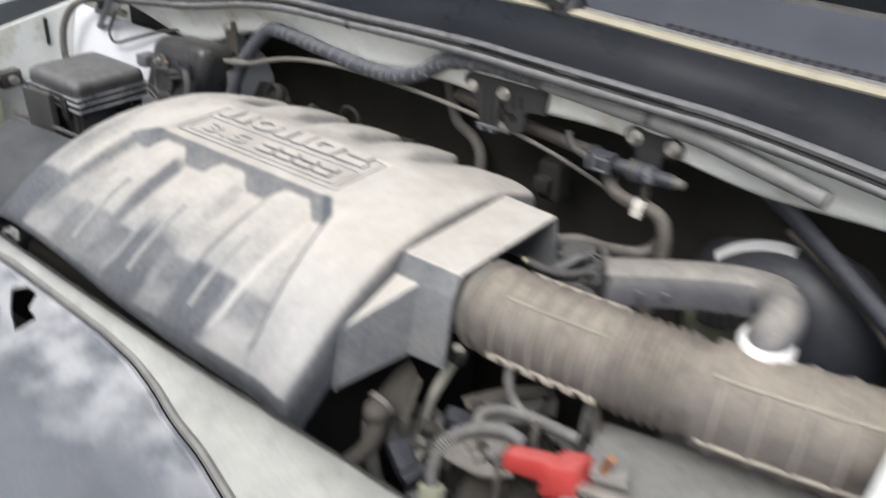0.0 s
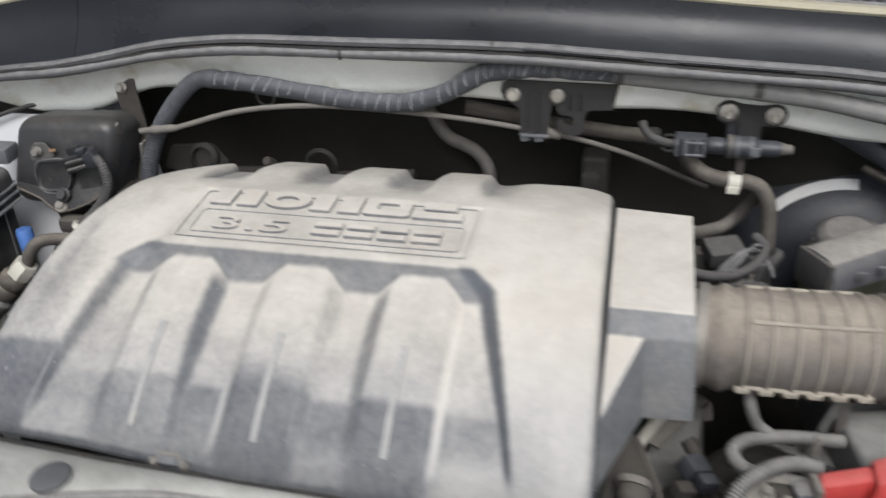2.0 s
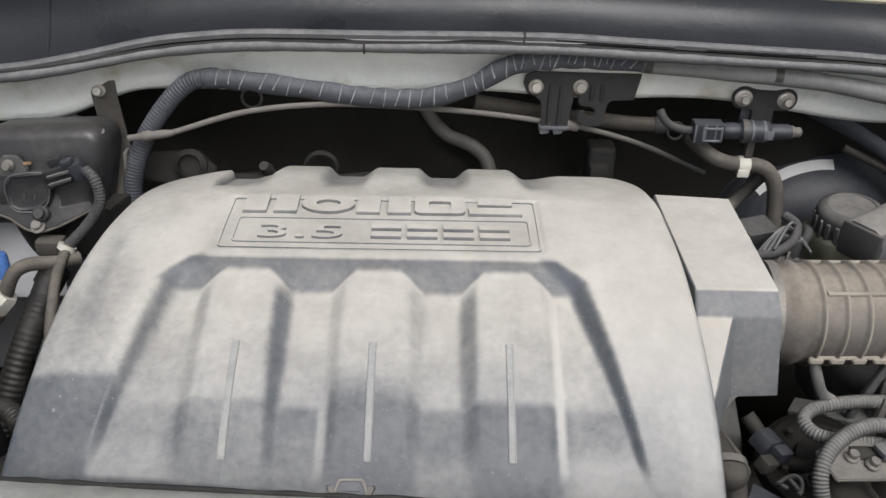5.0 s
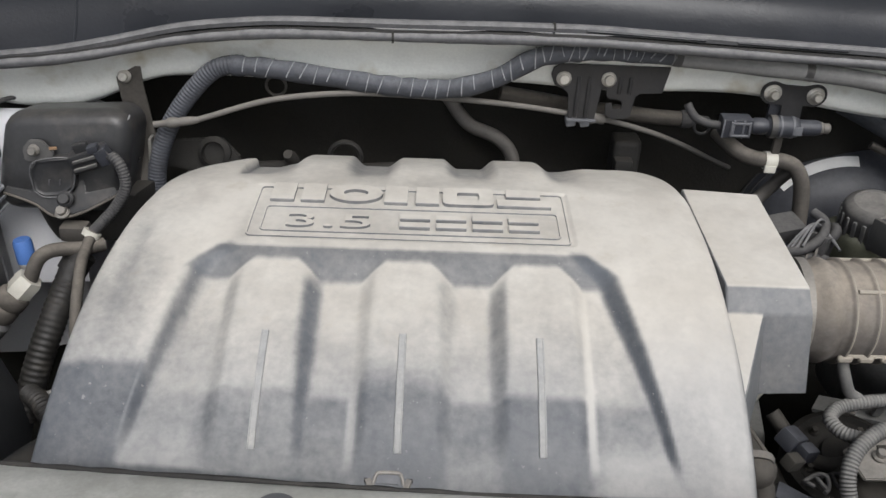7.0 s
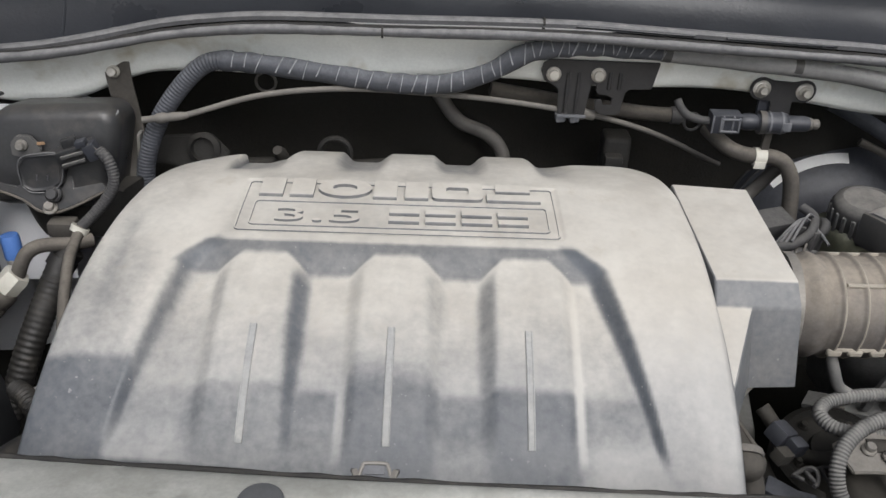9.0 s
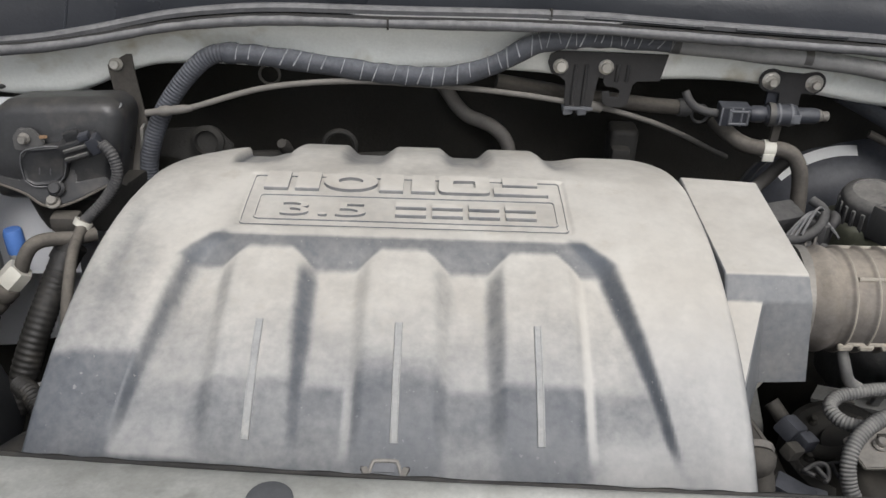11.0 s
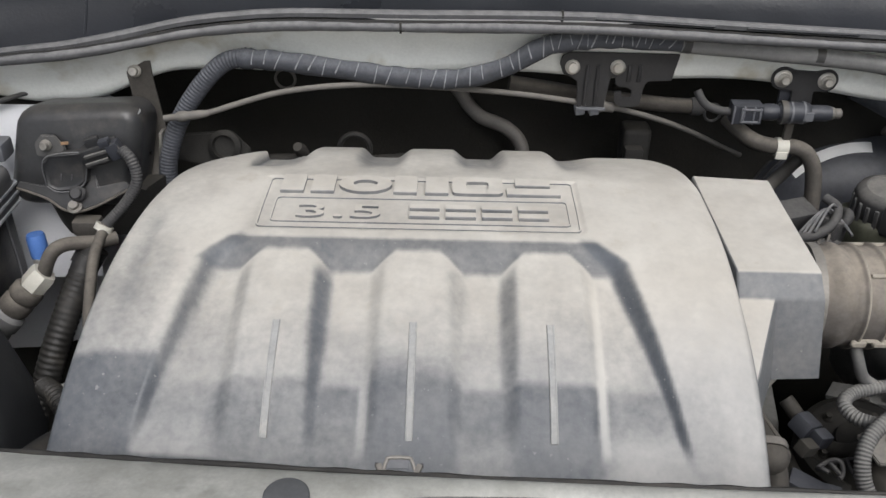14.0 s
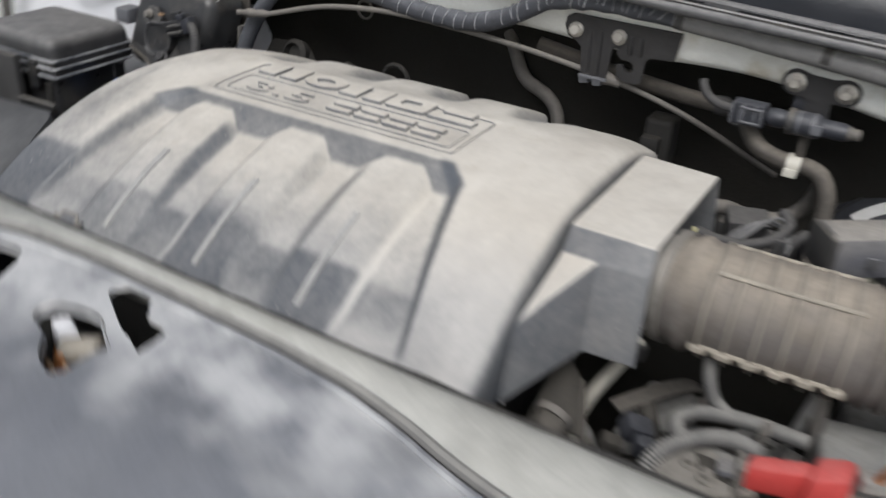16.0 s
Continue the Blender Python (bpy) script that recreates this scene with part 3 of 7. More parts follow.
    for x in (-0.72, 0.72):
        part("tyre", lathe([(0.15, -0.1), (0.32, -0.1), (0.345, -0.07), (0.345, 0.07), (0.32, 0.1), (0.15, 0.1)], aim((x, 0.35, 0.345), (1, 0, 0)), 40), "black", body, "black rubber tyre")
        part("axle", lathe([(0.15, -0.09), (0.15, 0.09), (0, 0.09)], aim((x * 0.99, 0.35, 0.345), (1, 0, 0)), 24), "alu", body)
    part("subframe", box((1.34, 0.10, 0.14), 0.01, pose(0, 0.35, 0.40)), "dark", body)
    return body


def build_cowl():
    cowl = thing("cowl_panel", "dark grey plastic cowl panel below the windscreen", "car panel", (0, 0.64, 1.17))

    def fascia(u, v):
        p = along_cowl(-0.475 + 1.205 * u)
        top = 1.219 - 0.028 * sm(-0.25, -0.5, p.x) - 0.014 * sm(0.2, 0.5, p.x)
        y = p.y + 0.012 + 0.036 * v + 0.008 * math.sin(v * math.pi)
        return (p.x, y, p.z + 0.004 + (top - p.z - 0.004) * v)
    part("fascia", thicken(grid(fascia, 110, 8), 0.0025), "cowl", cowl)
    # upright seam on the fascia
    for x in (-0.315, 0.02):
        pts = [Vector(fascia((x + 0.475) / 1.205, v)) + Vector((0, -0.0015, 0)) for v in (0.05, 0.5, 0.95)]
        part("seam", tube(pts, 0.0018 if x < 0 else 0.0008, 8, 6), "cowl", cowl)
    lip = [Vector(fascia(u / 40, 1.0)) + Vector((0, 0.004, 0.002)) for u in range(41)]
    sec = [(-0.005, -0.003), (-0.006, 0.002), (-0.003, 0.0055), (0.003, 0.005), (0.007, 0.001), (0.004, -0.004)]
    part("foam_lip", sweep(lip, sec, 120), "lip", cowl, "yellowed foam sealing lip")
    lip2 = [p + Vector((0, 0.012, 0.001)) for p in lip]
    part("lip_bead", sweep(lip2, [(-0.004, -0.003), (-0.004, 0.002), (0, 0.005), (0.004, 0.002), (0.004, -0.003)], 120), "strip", cowl)

    def top(u, v):
        x = -0.475 + 1.205 * u
        p = Vector(fascia(u, 1.0))
        return (x, p.y + 0.012 + 0.15 * v, p.z + 0.001 + 0.022 * v - 0.004 * math.sin(v * math.pi) + 0.004 * sm(0.28, 0.33, x) * math.sin(v * math.pi))
    part("top", thicken(grid(top, 80, 12), 0.0025), "cowl_top", cowl, "smooth grey cowl top")
    # drain slots along the lip, in one row and a second towards the end
    n = 0
    for i in range(42):
        x = 0.105 + 0.0115 * i
        for row in range(2 if i > 20 else 1):
            q = Vector(top((x + 0.475) / 1.205, 0.115 + 0.055 * row))
            part("slot", box((0.007, 0.0045, 0.0030), 0.0006, Matrix.Translation(q + Vector((0, 0, 0.0006))), 1), "dark", cowl)
    for i in range(4):
        q = Vector(top((-0.03 + 0.022 * i + 0.475) / 1.205, 0.30 + 0.03 * i))
        part("vent_slit", box((0.003, 0.016, 0.002), 0.0006, Matrix.Translation(q + Vector((0, 0, 0.0008))) @ pose(0, 0, 0, 0, 0, -20), 1), "dark", cowl)

    glass = thing("windscreen", "dark tinted windscreen glass above the cowl", "windscreen", (0, 0.86, 1.27))
    def pane(u, v):
        x = -0.72 + 1.44 * u
        return (x, 0.812 + 0.60 * v + 0.05 * (2 * u - 1) ** 2, 1.240 + 0.40 * v - 0.03 * (2 * u - 1) ** 2)
    part("pane", thicken(grid(pane, 30, 14), 0.005), "glass", glass)
    part("pane_edge", tube([pane(u / 10, 0.0) for u in range(11)], 0.006, 40, 8), "black", glass, "black rubber glass edge")

    wiper = thing("wiper_arm", "black wiper arm with a domed pivot cap", "wiper", (0.235, 0.672, 1.24))
    part("pivot_cap", lathe([(0.016, -0.012), (0.0175, -0.004), (0.017, 0.001), (0.0145, 0.004), (0.0138, 0.010), (0.011, 0.0145), (0.005, 0.0165), (0, 0.017)], pose(0.231, 0.668, 1.2455, -14, 0, 0), 28), "box", wiper, "domed dusty pivot cap")
    part("pivot_base", lathe([(0.020, -0.030), (0.021, -0.020), (0.018, -0.012), (0, -0.012)], pose(0.240, 0.680, 1.243, -14, 0, 0), 24), "box", wiper)
    arm = [(0.250, 0.667, 1.230), (0.225, 0.669, 1.237), (0.17, 0.676, 1.250), (0.10, 0.690, 1.258), (0.0, 0.72, 1.268), (-0.16, 0.77, 1.285)]
    part("arm", sweep(arm, [(-0.018, -0.006), (-0.020, 0.002), (-0.013, 0.008), (0.013, 0.008), (0.020, 0.002), (0.018, -0.006)], 40), "box", wiper)
    part("blade", sweep([(0.10, 0.80, 1.262), (-0.1, 0.83, 1.280), (-0.35, 0.86, 1.275)], [(-0.004, -0.012), (-0.006, 0.006), (0, 0.012), (0.006, 0.006), (0.004, -0.012)], 20), "box", wiper)


def build_hood():
    hood = thing("hood", "raised silver hood with dark underside held by its rod", "car hood", (0, 0.86, 1.30))
    def panel(u, v, off):
        x = -0.70 + 1.40 * u
        return (x, 0.93 - 0.62 * v + off * 0.8 + 0.04 * (2 * u - 1) ** 2, 1.30 + 0.86 * v + off * 0.55 - 0.05 * math.sin(v * math.pi) * (2 * u - 1) ** 2)
    part("skin", thicken(grid(lambda u, v: panel(u, v, 0.03), 20, 16), 0.003), "fender", hood)
    part("liner", thicken(grid(lambda u, v: panel(0.04 + 0.92 * u, 0.03 + 0.94 * v, 0.0), 20, 16), 0.012), "liner", hood, "dark fibre hood liner")
    for x in (-0.66, 0.66):
        part("hinge", tube([(x, 0.86, 1.16), (x, 0.91, 1.24), (x, 0.93, 1.33)], 0.010, 12, 8), "fender", hood)


def build_seal():
    seal = thing("hood_seal", "dusty grey rubber hood seal on the cowl edge", "rubber seal", (0, 0.612, 1.168))
    low = [p + Vector((0, 0, -0.001)) for p in STRIP_LINE[::3]]
    part("lower_bead", tube(low, lambda s: 0.0043 + 0.0004 * math.sin(s * 31) + 0.0002 * math.sin(s * 173), 260, 12), "strip", seal)
    up = [p + Vector((0, 0.010, 0.0088 - 0.004 * sm(-0.20, -0.4, p.x))) for p in STRIP_LINE[::3]]
    flat = [(-0.0062, -0.0022), (-0.0066, 0.0004), (-0.0050, 0.0024), (-0.0010, 0.0034), (0.0030, 0.0030), (0.0050, 0.0008), (0.0050, -0.0030)]
    part("upper_bead", sweep(up, flat, 200), "strip", seal)
    web = [p + Vector((0, 0.006, 0.003)) for p in STRIP_LINE[::3]]
    part("web", sweep(web, [(-0.004, -0.005), (-0.004, 0.000), (0.004, 0.002), (0.006, -0.005)], 120), "rubber", seal, "dark groove between the beads")
    # joints, where the beads are cut
    for x, dy, dz in ((-0.023, -0.0005, -0.001), (0.125, 0.010, 0.0085)):
        p = along_cowl(x) + Vector((0, dy, dz))
        part("joint", lathe([(0.0052, -0.001), (0.0052, 0.001)], aim(p, (1, 0.05, 0)), 14), "dark", seal)
    for a, b in ((0.155, 0.265), (0.295, 0.40)):
        pts = [along_cowl(a + (b - a) * i / 4) + Vector((0, 0.004, 0.0085)) for i in range(5)]
        part("clip_strip", tube(pts, 0.0012, 20, 6), "cowl", seal)


def build_prop():
    rod = thing("prop_rod", "grey painted hood prop rod in its bracket", "prop rod", (-0.59, 0.624, 1.067))
    part("rod", tube([(-0.582, 0.610, 1.065), (-0.50, 0.578, 1.112), (-0.424, 0.553, 1.156), (-0.364, 0.550, 1.211), (-0.28, 0.545, 1.29), (-0.15, 0.54, 1.42)], 0.0048, 60, 12), "cowl_top", rod)
    plate = prism([(-0.020, -0.016), (0.014, -0.022), (0.026, 0.004), (0.016, 0.020), (-0.010, 0.020)], 0.003, Matrix.Translation((-0.562, 0.618, 1.103)) @ pose(0, 0, 0, 62, 0, 28), 0.001)
    part("bracket", plate, "strip", rod, "grey dusty bracket")
    for q in ((-0.566, 0.6105, 1.098), (-0.560, 0.6125, 1.108)):
        part("bolt", bolt(bmesh.new(), q, (0.3, -0.85, 0.4), 0.0035), "dark", rod)
    part("stub", lathe([(0.006, 0), (0.006, 0.010), (0.004, 0.014), (0, 0.014)], aim((-0.524, 0.622, 1.092), (0.3, -0.8, 0.4)), 14), "tank", rod, "pale plastic stub")
    # block under the loose ends of the seal
    single("seal_end", box((0.022, 0.014, 0.016), 0.003, pose(-0.600, 0.606, 1.118, 0, 0, -30)), "strip", "grey rubber end block of the hood seal", "rubber seal")
    # hoses that climb round the turret
    single("washer_hose", tube([(-0.560, 0.618, 1.108), (-0.585, 0.605, 1.109), (-0.612, 0.592, 1.098), (-0.636, 0.585, 1.074), (-0.650, 0.580, 1.035), (-0.655, 0.578, 0.96)], 0.0058, 40, 10), "cable", "grey rubber hose climbing the white side panel", "hose")
    single("thin_hose", tube([(-0.545, 0.622, 1.095), (-0.541, 0.610, 1.082), (-0.536, 0.598, 1.065), (-0.512, 0.592, 1.056), (-0.467, 0.596, 1.070), (-0.411, 0.612, 1.088), (-0.38, 0.640, 1.09)], 0.0024, 40, 8), "loom", "thin grey hose looped over the white side panel", "hose")



# ---- front: radiator support and grille cover ----
GROOVE = [(-0.60, 0.030), (-0.40, 0.045), (-0.22, 0.072), (-0.10, 0.101), (-0.03, 0.120), (0.012, 0.128), (0.07, 0.130), (0.14, 0.127), (0.21, 0.1235), (0.255, 0.118), (0.29, 0.110), (0.325, 0.099), (0.36, 0.0925), (0.40, 0.081), (0.50, 0.055), (0.70, 0.03)]


def groove_y(x):
    return float(np.interp(x, [g[0] for g in GROOVE], [g[1] for g in GROOVE]))


def build_front():
    sup = thing("radiator_support", "dusty beige painted radiator support crossbar", "car panel", (0, 0.14, 1.06))

    def top(u, v):
        x = -0.68 + 1.36 * u
        k = max(-0.42, min(0.42, x))
        y0, y1 = 0.1511 - 0.085 * k + 0.1506 * k * k, groove_y(x)
        z0 = 1.0831 + 0.0508 * k - 0.104 * k * k
        y = y0 + (y1 - y0) * v
        z1 = 1.0845 - 0.02 * sm(0.25, 0.68, abs(x))
        return (x, y, z0 + (z1 - z0) * v + 0.003 * math.sin(v * math.pi) - 0.002 * (1 - sm(0, 0.12, v)))

    def strip(u, v):
        if v < 0.25:
            k = v / 0.25
            x, y, z = top(u, 0.0)
            return (x, y + 0.002 * math.sin(k * math.pi), z - 0.03 * (1 - k))
        return top(u, (v - 0.25) / 0.75)
    part("crossbar", thicken(grid(strip, 120, 16), 0.0015), "radtop", sup)
    # added dark line: paints the shadow and grime along the rear edge
    part("edge_shade_grime", tube([Vector(top(u / 60, 0.0)) + Vector((0, 0.0012, -0.0004)) for u in range(61)], lambda q: 0.0019 + 0.0004 * math.sin(q * 140 + 3 * math.sin(q * 37)), 240, 8), "rubber", sup, "dark line for the shaded, grimy edge of the crossbar")
    part("plug", lathe([(0.0118, 0), (0.0118, 0.0015), (0.0105, 0.0022), (0, 0.0018)], pose(-0.055, 0.130, 1.0866, 0, 0, 0), 28), "relay", sup, "round grey blanking plug")
    part("dimple", lathe([(0.010, 0), (0.0095, 0.0008), (0.007, 0.0015), (0, 0.001)], pose(0.315, 0.134, 1.0800, 10, 0, 0), 24), "radtop", sup)

    panel = thing("grille_cover", "scuffed dark grey plastic grille cover with cut-outs", "car panel", (0.1, 0.05, 1.07))
    def oval(cx, cy, a, b, r):
        pts = []
        for k in range(40):
            c, q = math.cos(k * math.pi / 20), math.sin(k * math.pi / 20)
            px, py = a * math.copysign(abs(c) ** 0.62, c), b * math.copysign(abs(q) ** 0.62, q)
            pts.append(Vector((cx + px * math.cos(r) - py * math.sin(r), cy + px * math.sin(r) + py * math.cos(r))))
        return pts
    leaf = [(0.098, 0.112), (0.095, 0.116), (0.099, 0.12), (0.104, 0.126), (0.110, 0.130), (0.121, 0.1305), (0.121, 0.125), (0.123, 0.119), (0.128, 0.114), (0.132, 0.109), (0.14, 0.108), (0.148, 0.107), (0.147, 0.098), (0.144, 0.089), (0.134, 0.094), (0.122, 0.098), (0.11, 0.105)]
    latch_hole = [(0.0710, 0.0820), (0.0690, 0.0880), (0.0740, 0.0950), (0.0850, 0.0985), (0.0970, 0.1000), (0.1070, 0.0990), (0.1160, 0.0930), (0.1280, 0.0860), (0.1240, 0.0800), (0.1225, 0.0740), (0.1230, 0.0670), (0.1220, 0.0605), (0.1170, 0.0560), (0.1090, 0.0585), (0.1000, 0.0630), (0.0930, 0.0700), (0.0870, 0.0765), (0.0790, 0.0790)]
    holes = [oval(0.004, 0.0985, 0.023, 0.0185, 0.12), [Vector(p) for p in leaf], [Vector(p) for p in latch_hole]]

    def inside(x, y):
        for poly in holes:
            hit = False
            for p, q in zip(poly, poly[1:] + poly[:1]):
                if (p.y > y) != (q.y > y) and x < (q.x - p.x) * (y - p.y) / (q.y - p.y) + p.x:
                    hit = not hit
            if hit:
                return True
        return False

    def face(u, v):
        x = -0.60 + 1.25 * u
        y1 = groove_y(x) - 0.003
        y = y1 + (-0.30 - y1) * v
        d = y1 - y
        z = 1.0825 - 0.010 * sm(0.0, 0.05, d) - 0.9 * max(0, d - 0.05) ** 2 - 0.06 * max(0, d - 0.05)
        z += 0.004 * math.exp(-((x - 0.30) ** 2 + (y - 0.083) ** 2) / 0.00018)
        return (x, y, z - 0.02 * sm(0.25, 0.68, abs(x)))
    bm = grid(face, 420, 150)
    dead = [f for f in bm.faces if inside(f.calc_center_median().x, f.calc_center_median().y)]
    bmesh.ops.delete(bm, geom=dead, context="FACES")
    # draw the cut edges onto the smooth outline of each opening
    for vert in {q for e in bm.edges if e.is_boundary for q in e.verts}:
        if vert.co.y > groove_y(vert.co.x) - 0.0035 or not (-0.05 < vert.co.x < 0.16 and vert.co.y > 0.05):
            continue
        best = None
        for poly in holes:
            for p, q in zip(poly, poly[1:] + poly[:1]):
                w = vert.co.xy - p
                k = max(0.0, min(1.0, w.dot(q - p) / (q - p).length_squared))
                near = p + (q - p) * k
                if best is None or (near - vert.co.xy).length < (best - vert.co.xy).length:
                    best = near
        if (best - vert.co.xy).length < 0.006:
            vert.co.x, vert.co.y = best
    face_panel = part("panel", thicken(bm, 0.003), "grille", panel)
    edge = [Vector(face(u / 60, 0)) + Vector((0, -0.001, 0.001)) for u in range(61)]
    part("rolled_edge", sweep(edge, [(-0.0024, -0.002), (-0.0018, 0.0008), (0.0006, 0.0014), (0.0022, 0.0004), (0.0022, -0.002)], 160), "grille", face_panel, "rolled edge of the panel")
    edge2 = [p + Vector((0, 0.0065, 0.0005)) for p in edge]
    part("seal_bead", tube(edge2, 0.0032, 160, 8), "conduit", panel, "dark rubber bead in the groove")
    # added dark sheet that keeps the openings black, in place of deep shade
    part("tray", box((0.9, 0.28, 0.004), 0.001, pose(0.05, -0.02, 1.020, -4)), "dark", panel)
    for poly in (holes[0], holes[2]):
        bm = bmesh.new()
        rows = [[bm.verts.new((p.x, p.y, (1.0782 - 0.25 * max(0.0, 0.115 - p.y)) - drop)) for p in poly] for drop in (0.0, 0.0015, 0.003)]
        for ra, rb in zip(rows, rows[1:]):
            for i in range(len(ra)):
                bm.faces.new((ra[i - 1], ra[i], rb[i], rb[i - 1]))
        part("flange", thicken(bm, 0.0012), "grille", face_panel, "turned-down flange of the opening")
    # raised bare rims round the openings
    for pts in (leaf[:7], leaf[6:12], latch_hole[:7], latch_hole[8:14]):
        part("opening_rim", tube([(x, y, 1.0805 - 0.25 * max(0.0, 0.115 - y)) for x, y in pts], 0.0009, 40, 8), "clamp", face_panel, "bare shiny rim of the opening")

    latch = thing("hood_latch", "rusty steel hood latch seen through the cut-out", "latch", (0.09, 0.065, 1.04))
    part("plate", prism([(-0.035, -0.02), (0.035, -0.02), (0.03, 0.02), (-0.03, 0.022)], 0.004, pose(0.095, 0.062, 1.040, 12, 0, 20), 0.001), "rust", latch)
    part("claw", hull([(0.068, 0.092, 1.048), (0.076, 0.103, 1.050), (0.089, 0.099, 1.048), (0.082, 0.087, 1.046), (0.070, 0.092, 1.066), (0.076, 0.101, 1.067), (0.086, 0.097, 1.066), (0.081, 0.088, 1.064)], 0.003), "white", latch, "worn pale striker claw")
    part("roller", lathe([(0.006, -0.012), (0.008, -0.010), (0.008, 0.010), (0.006, 0.012)], aim((0.095, 0.092, 1.054), (0.7, 0.4, 0.1)), 18), "brass", latch, "worn steel roller")
    part("pawl", hull([(0.082, 0.084, 1.044), (0.090, 0.090, 1.044), (0.097, 0.080, 1.042), (0.090, 0.075, 1.042), (0.083, 0.084, 1.058), (0.089, 0.088, 1.058), (0.094, 0.080, 1.056), (0.090, 0.077, 1.056)], 0.002), "copper", latch, "brown rusty pawl")
    part("hook", tube([(0.090, 0.052, 1.045), (0.092, 0.056, 1.060), (0.100, 0.052, 1.066), (0.106, 0.044, 1.058)], 0.0035, 20, 8), "rust", latch, "rusty hook")
    part("spring", tube([(0.10 + 0.006 * math.cos(k * 1.05), 0.045 + 0.0012 * k, 1.055 + 0.006 * math.sin(k * 1.05)) for k in range(26)], 0.0012, 160, 6), "rust", latch, "rusty coil spring")
    for q, r in (((0.090, 0.060, 1.046), 0.006), ((0.116, 0.066, 1.044), 0.005)):
        part("bolt", bolt(bmesh.new(), q, (0, 0.2, 1), r), "rust", latch)

    clip = thing("spring_clip", "small bent steel clip on the crossbar edge", "clip", (0, 0.160, 1.078))
    part("loop", tube([(-0.0085, 0.1615, 1.0745), (-0.0070, 0.1650, 1.0775), (-0.0050, 0.1665, 1.0785), (0.0050, 0.1665, 1.0785), (0.0070, 0.1650, 1.0775), (0.0085, 0.1615, 1.0745)], 0.0011, 40, 8), "dirty_bolt", clip)
    part("tongue", box((0.0115, 0.0060, 0.0010), 0.0004, pose(-0.0005, 0.1640, 1.0765, 20)), "plug_edge", clip, "grey tongue")
    for k in (-1, 1):
        part("foot", box((0.0036, 0.0060, 0.0028), 0.0009, pose(k * 0.0105, 0.1620, 1.0745, 15, 0, -k * 20)), "dirty_bolt", clip)
        part("barb", box((0.0022, 0.0022, 0.0020), 0.0006, pose(k * 0.0122, 0.1640, 1.0752)), "bracket", clip)


# ---- engine cover ----
LOBES = (-0.102, 0.001, 0.102)
BUMPS = (-0.085, 0.007, 0.099)


def field_sides(y):
    """Outer edges of the recessed field at a distance from the front."""
    bend = 0.016 * sm(0.390, 0.420, y)
    return -0.164 - 0.030 * (0.421 - y) / 0.155 + bend, 0.158 + 0.039 * (0.421 - y) / 0.160 - bend


def wall_width(y):
    return 0.0075 + 0.0085 * sm(0.26, 0.40, y)


def lobe_mask(x, y):
    """How far a place lies on one of the three lobes, from 0 in the valleys to 1."""
    trim = 0.008 * sm(0.388, 0.410, y)
    return max(sm(0.0375, 0.0235, abs(x - c) + trim) for c in LOBES)


def cover_bump(x):
    """The three rounded tongues of the rear edge."""
    return max(sm(0, 0.0165, 0.0355 - abs(x - c)) for c in BUMPS)


def cover_z(x, y):
    z = 1.067 - 2.307 * max(0.0, 0.47 - y) ** 2.18
    z -= 0.85 * max(0.0, y - 0.510) ** 1.5
    u = min(1, max(0, (cover_left(y) + 0.030 - x) / 0.030))
    z -= 0.0055 * u ** 2.6
    u = min(1, max(0, (x - 0.200) / 0.047))
    z -= 0.008 * u ** 2.6
    # shallow crease beside the recessed field
    z -= 0.0035 * math.exp(-((x + 0.2135 + 0.03 * (0.42 - y)) / 0.009) ** 2) * sm(0.325, 0.365, y) * sm(0.465, 0.425, y)
    # recessed field with three raised lobes that dip a little under its rear lip
    xl, xr = field_sides(y)
    w = wall_width(y)
    side = sm(0, w, x - xl) * sm(0, w * 0.9, xr - x)
    on = lobe_mask(x, y)
    valley = 0.0138 * (0.56 + 0.44 * sm(0.27, 0.38, y)) * sm(0.4215, 0.381, y) * sm(0.254, 0.278, y)
    crown = 0.0048 * (0.15 + 0.85 * sm(0.27, 0.37, y)) * sm(0.4215, 0.399, y)
    z -= side * (valley * (1 - on) + crown * on)
    # lowered rear edge between three rounded bumps
    low = sm(0.522, 0.580, y) * sm(-0.1595, -0.1580, x) * sm(0.172, 0.138, x)
    z += low * (0.005 * cover_bump(x) - (0.0045 + 0.0050 * sm(-0.118, -0.140, x)) * (1 - cover_bump(x)))
    # steps round the name plate
    plate = sm(-0.1345, -0.1325, x) * sm(0.1360, 0.1340, x) * sm(0.4275, 0.4290, y) * sm(0.5105, 0.5090, y)
    z -= 0.0016 * plate
    return z


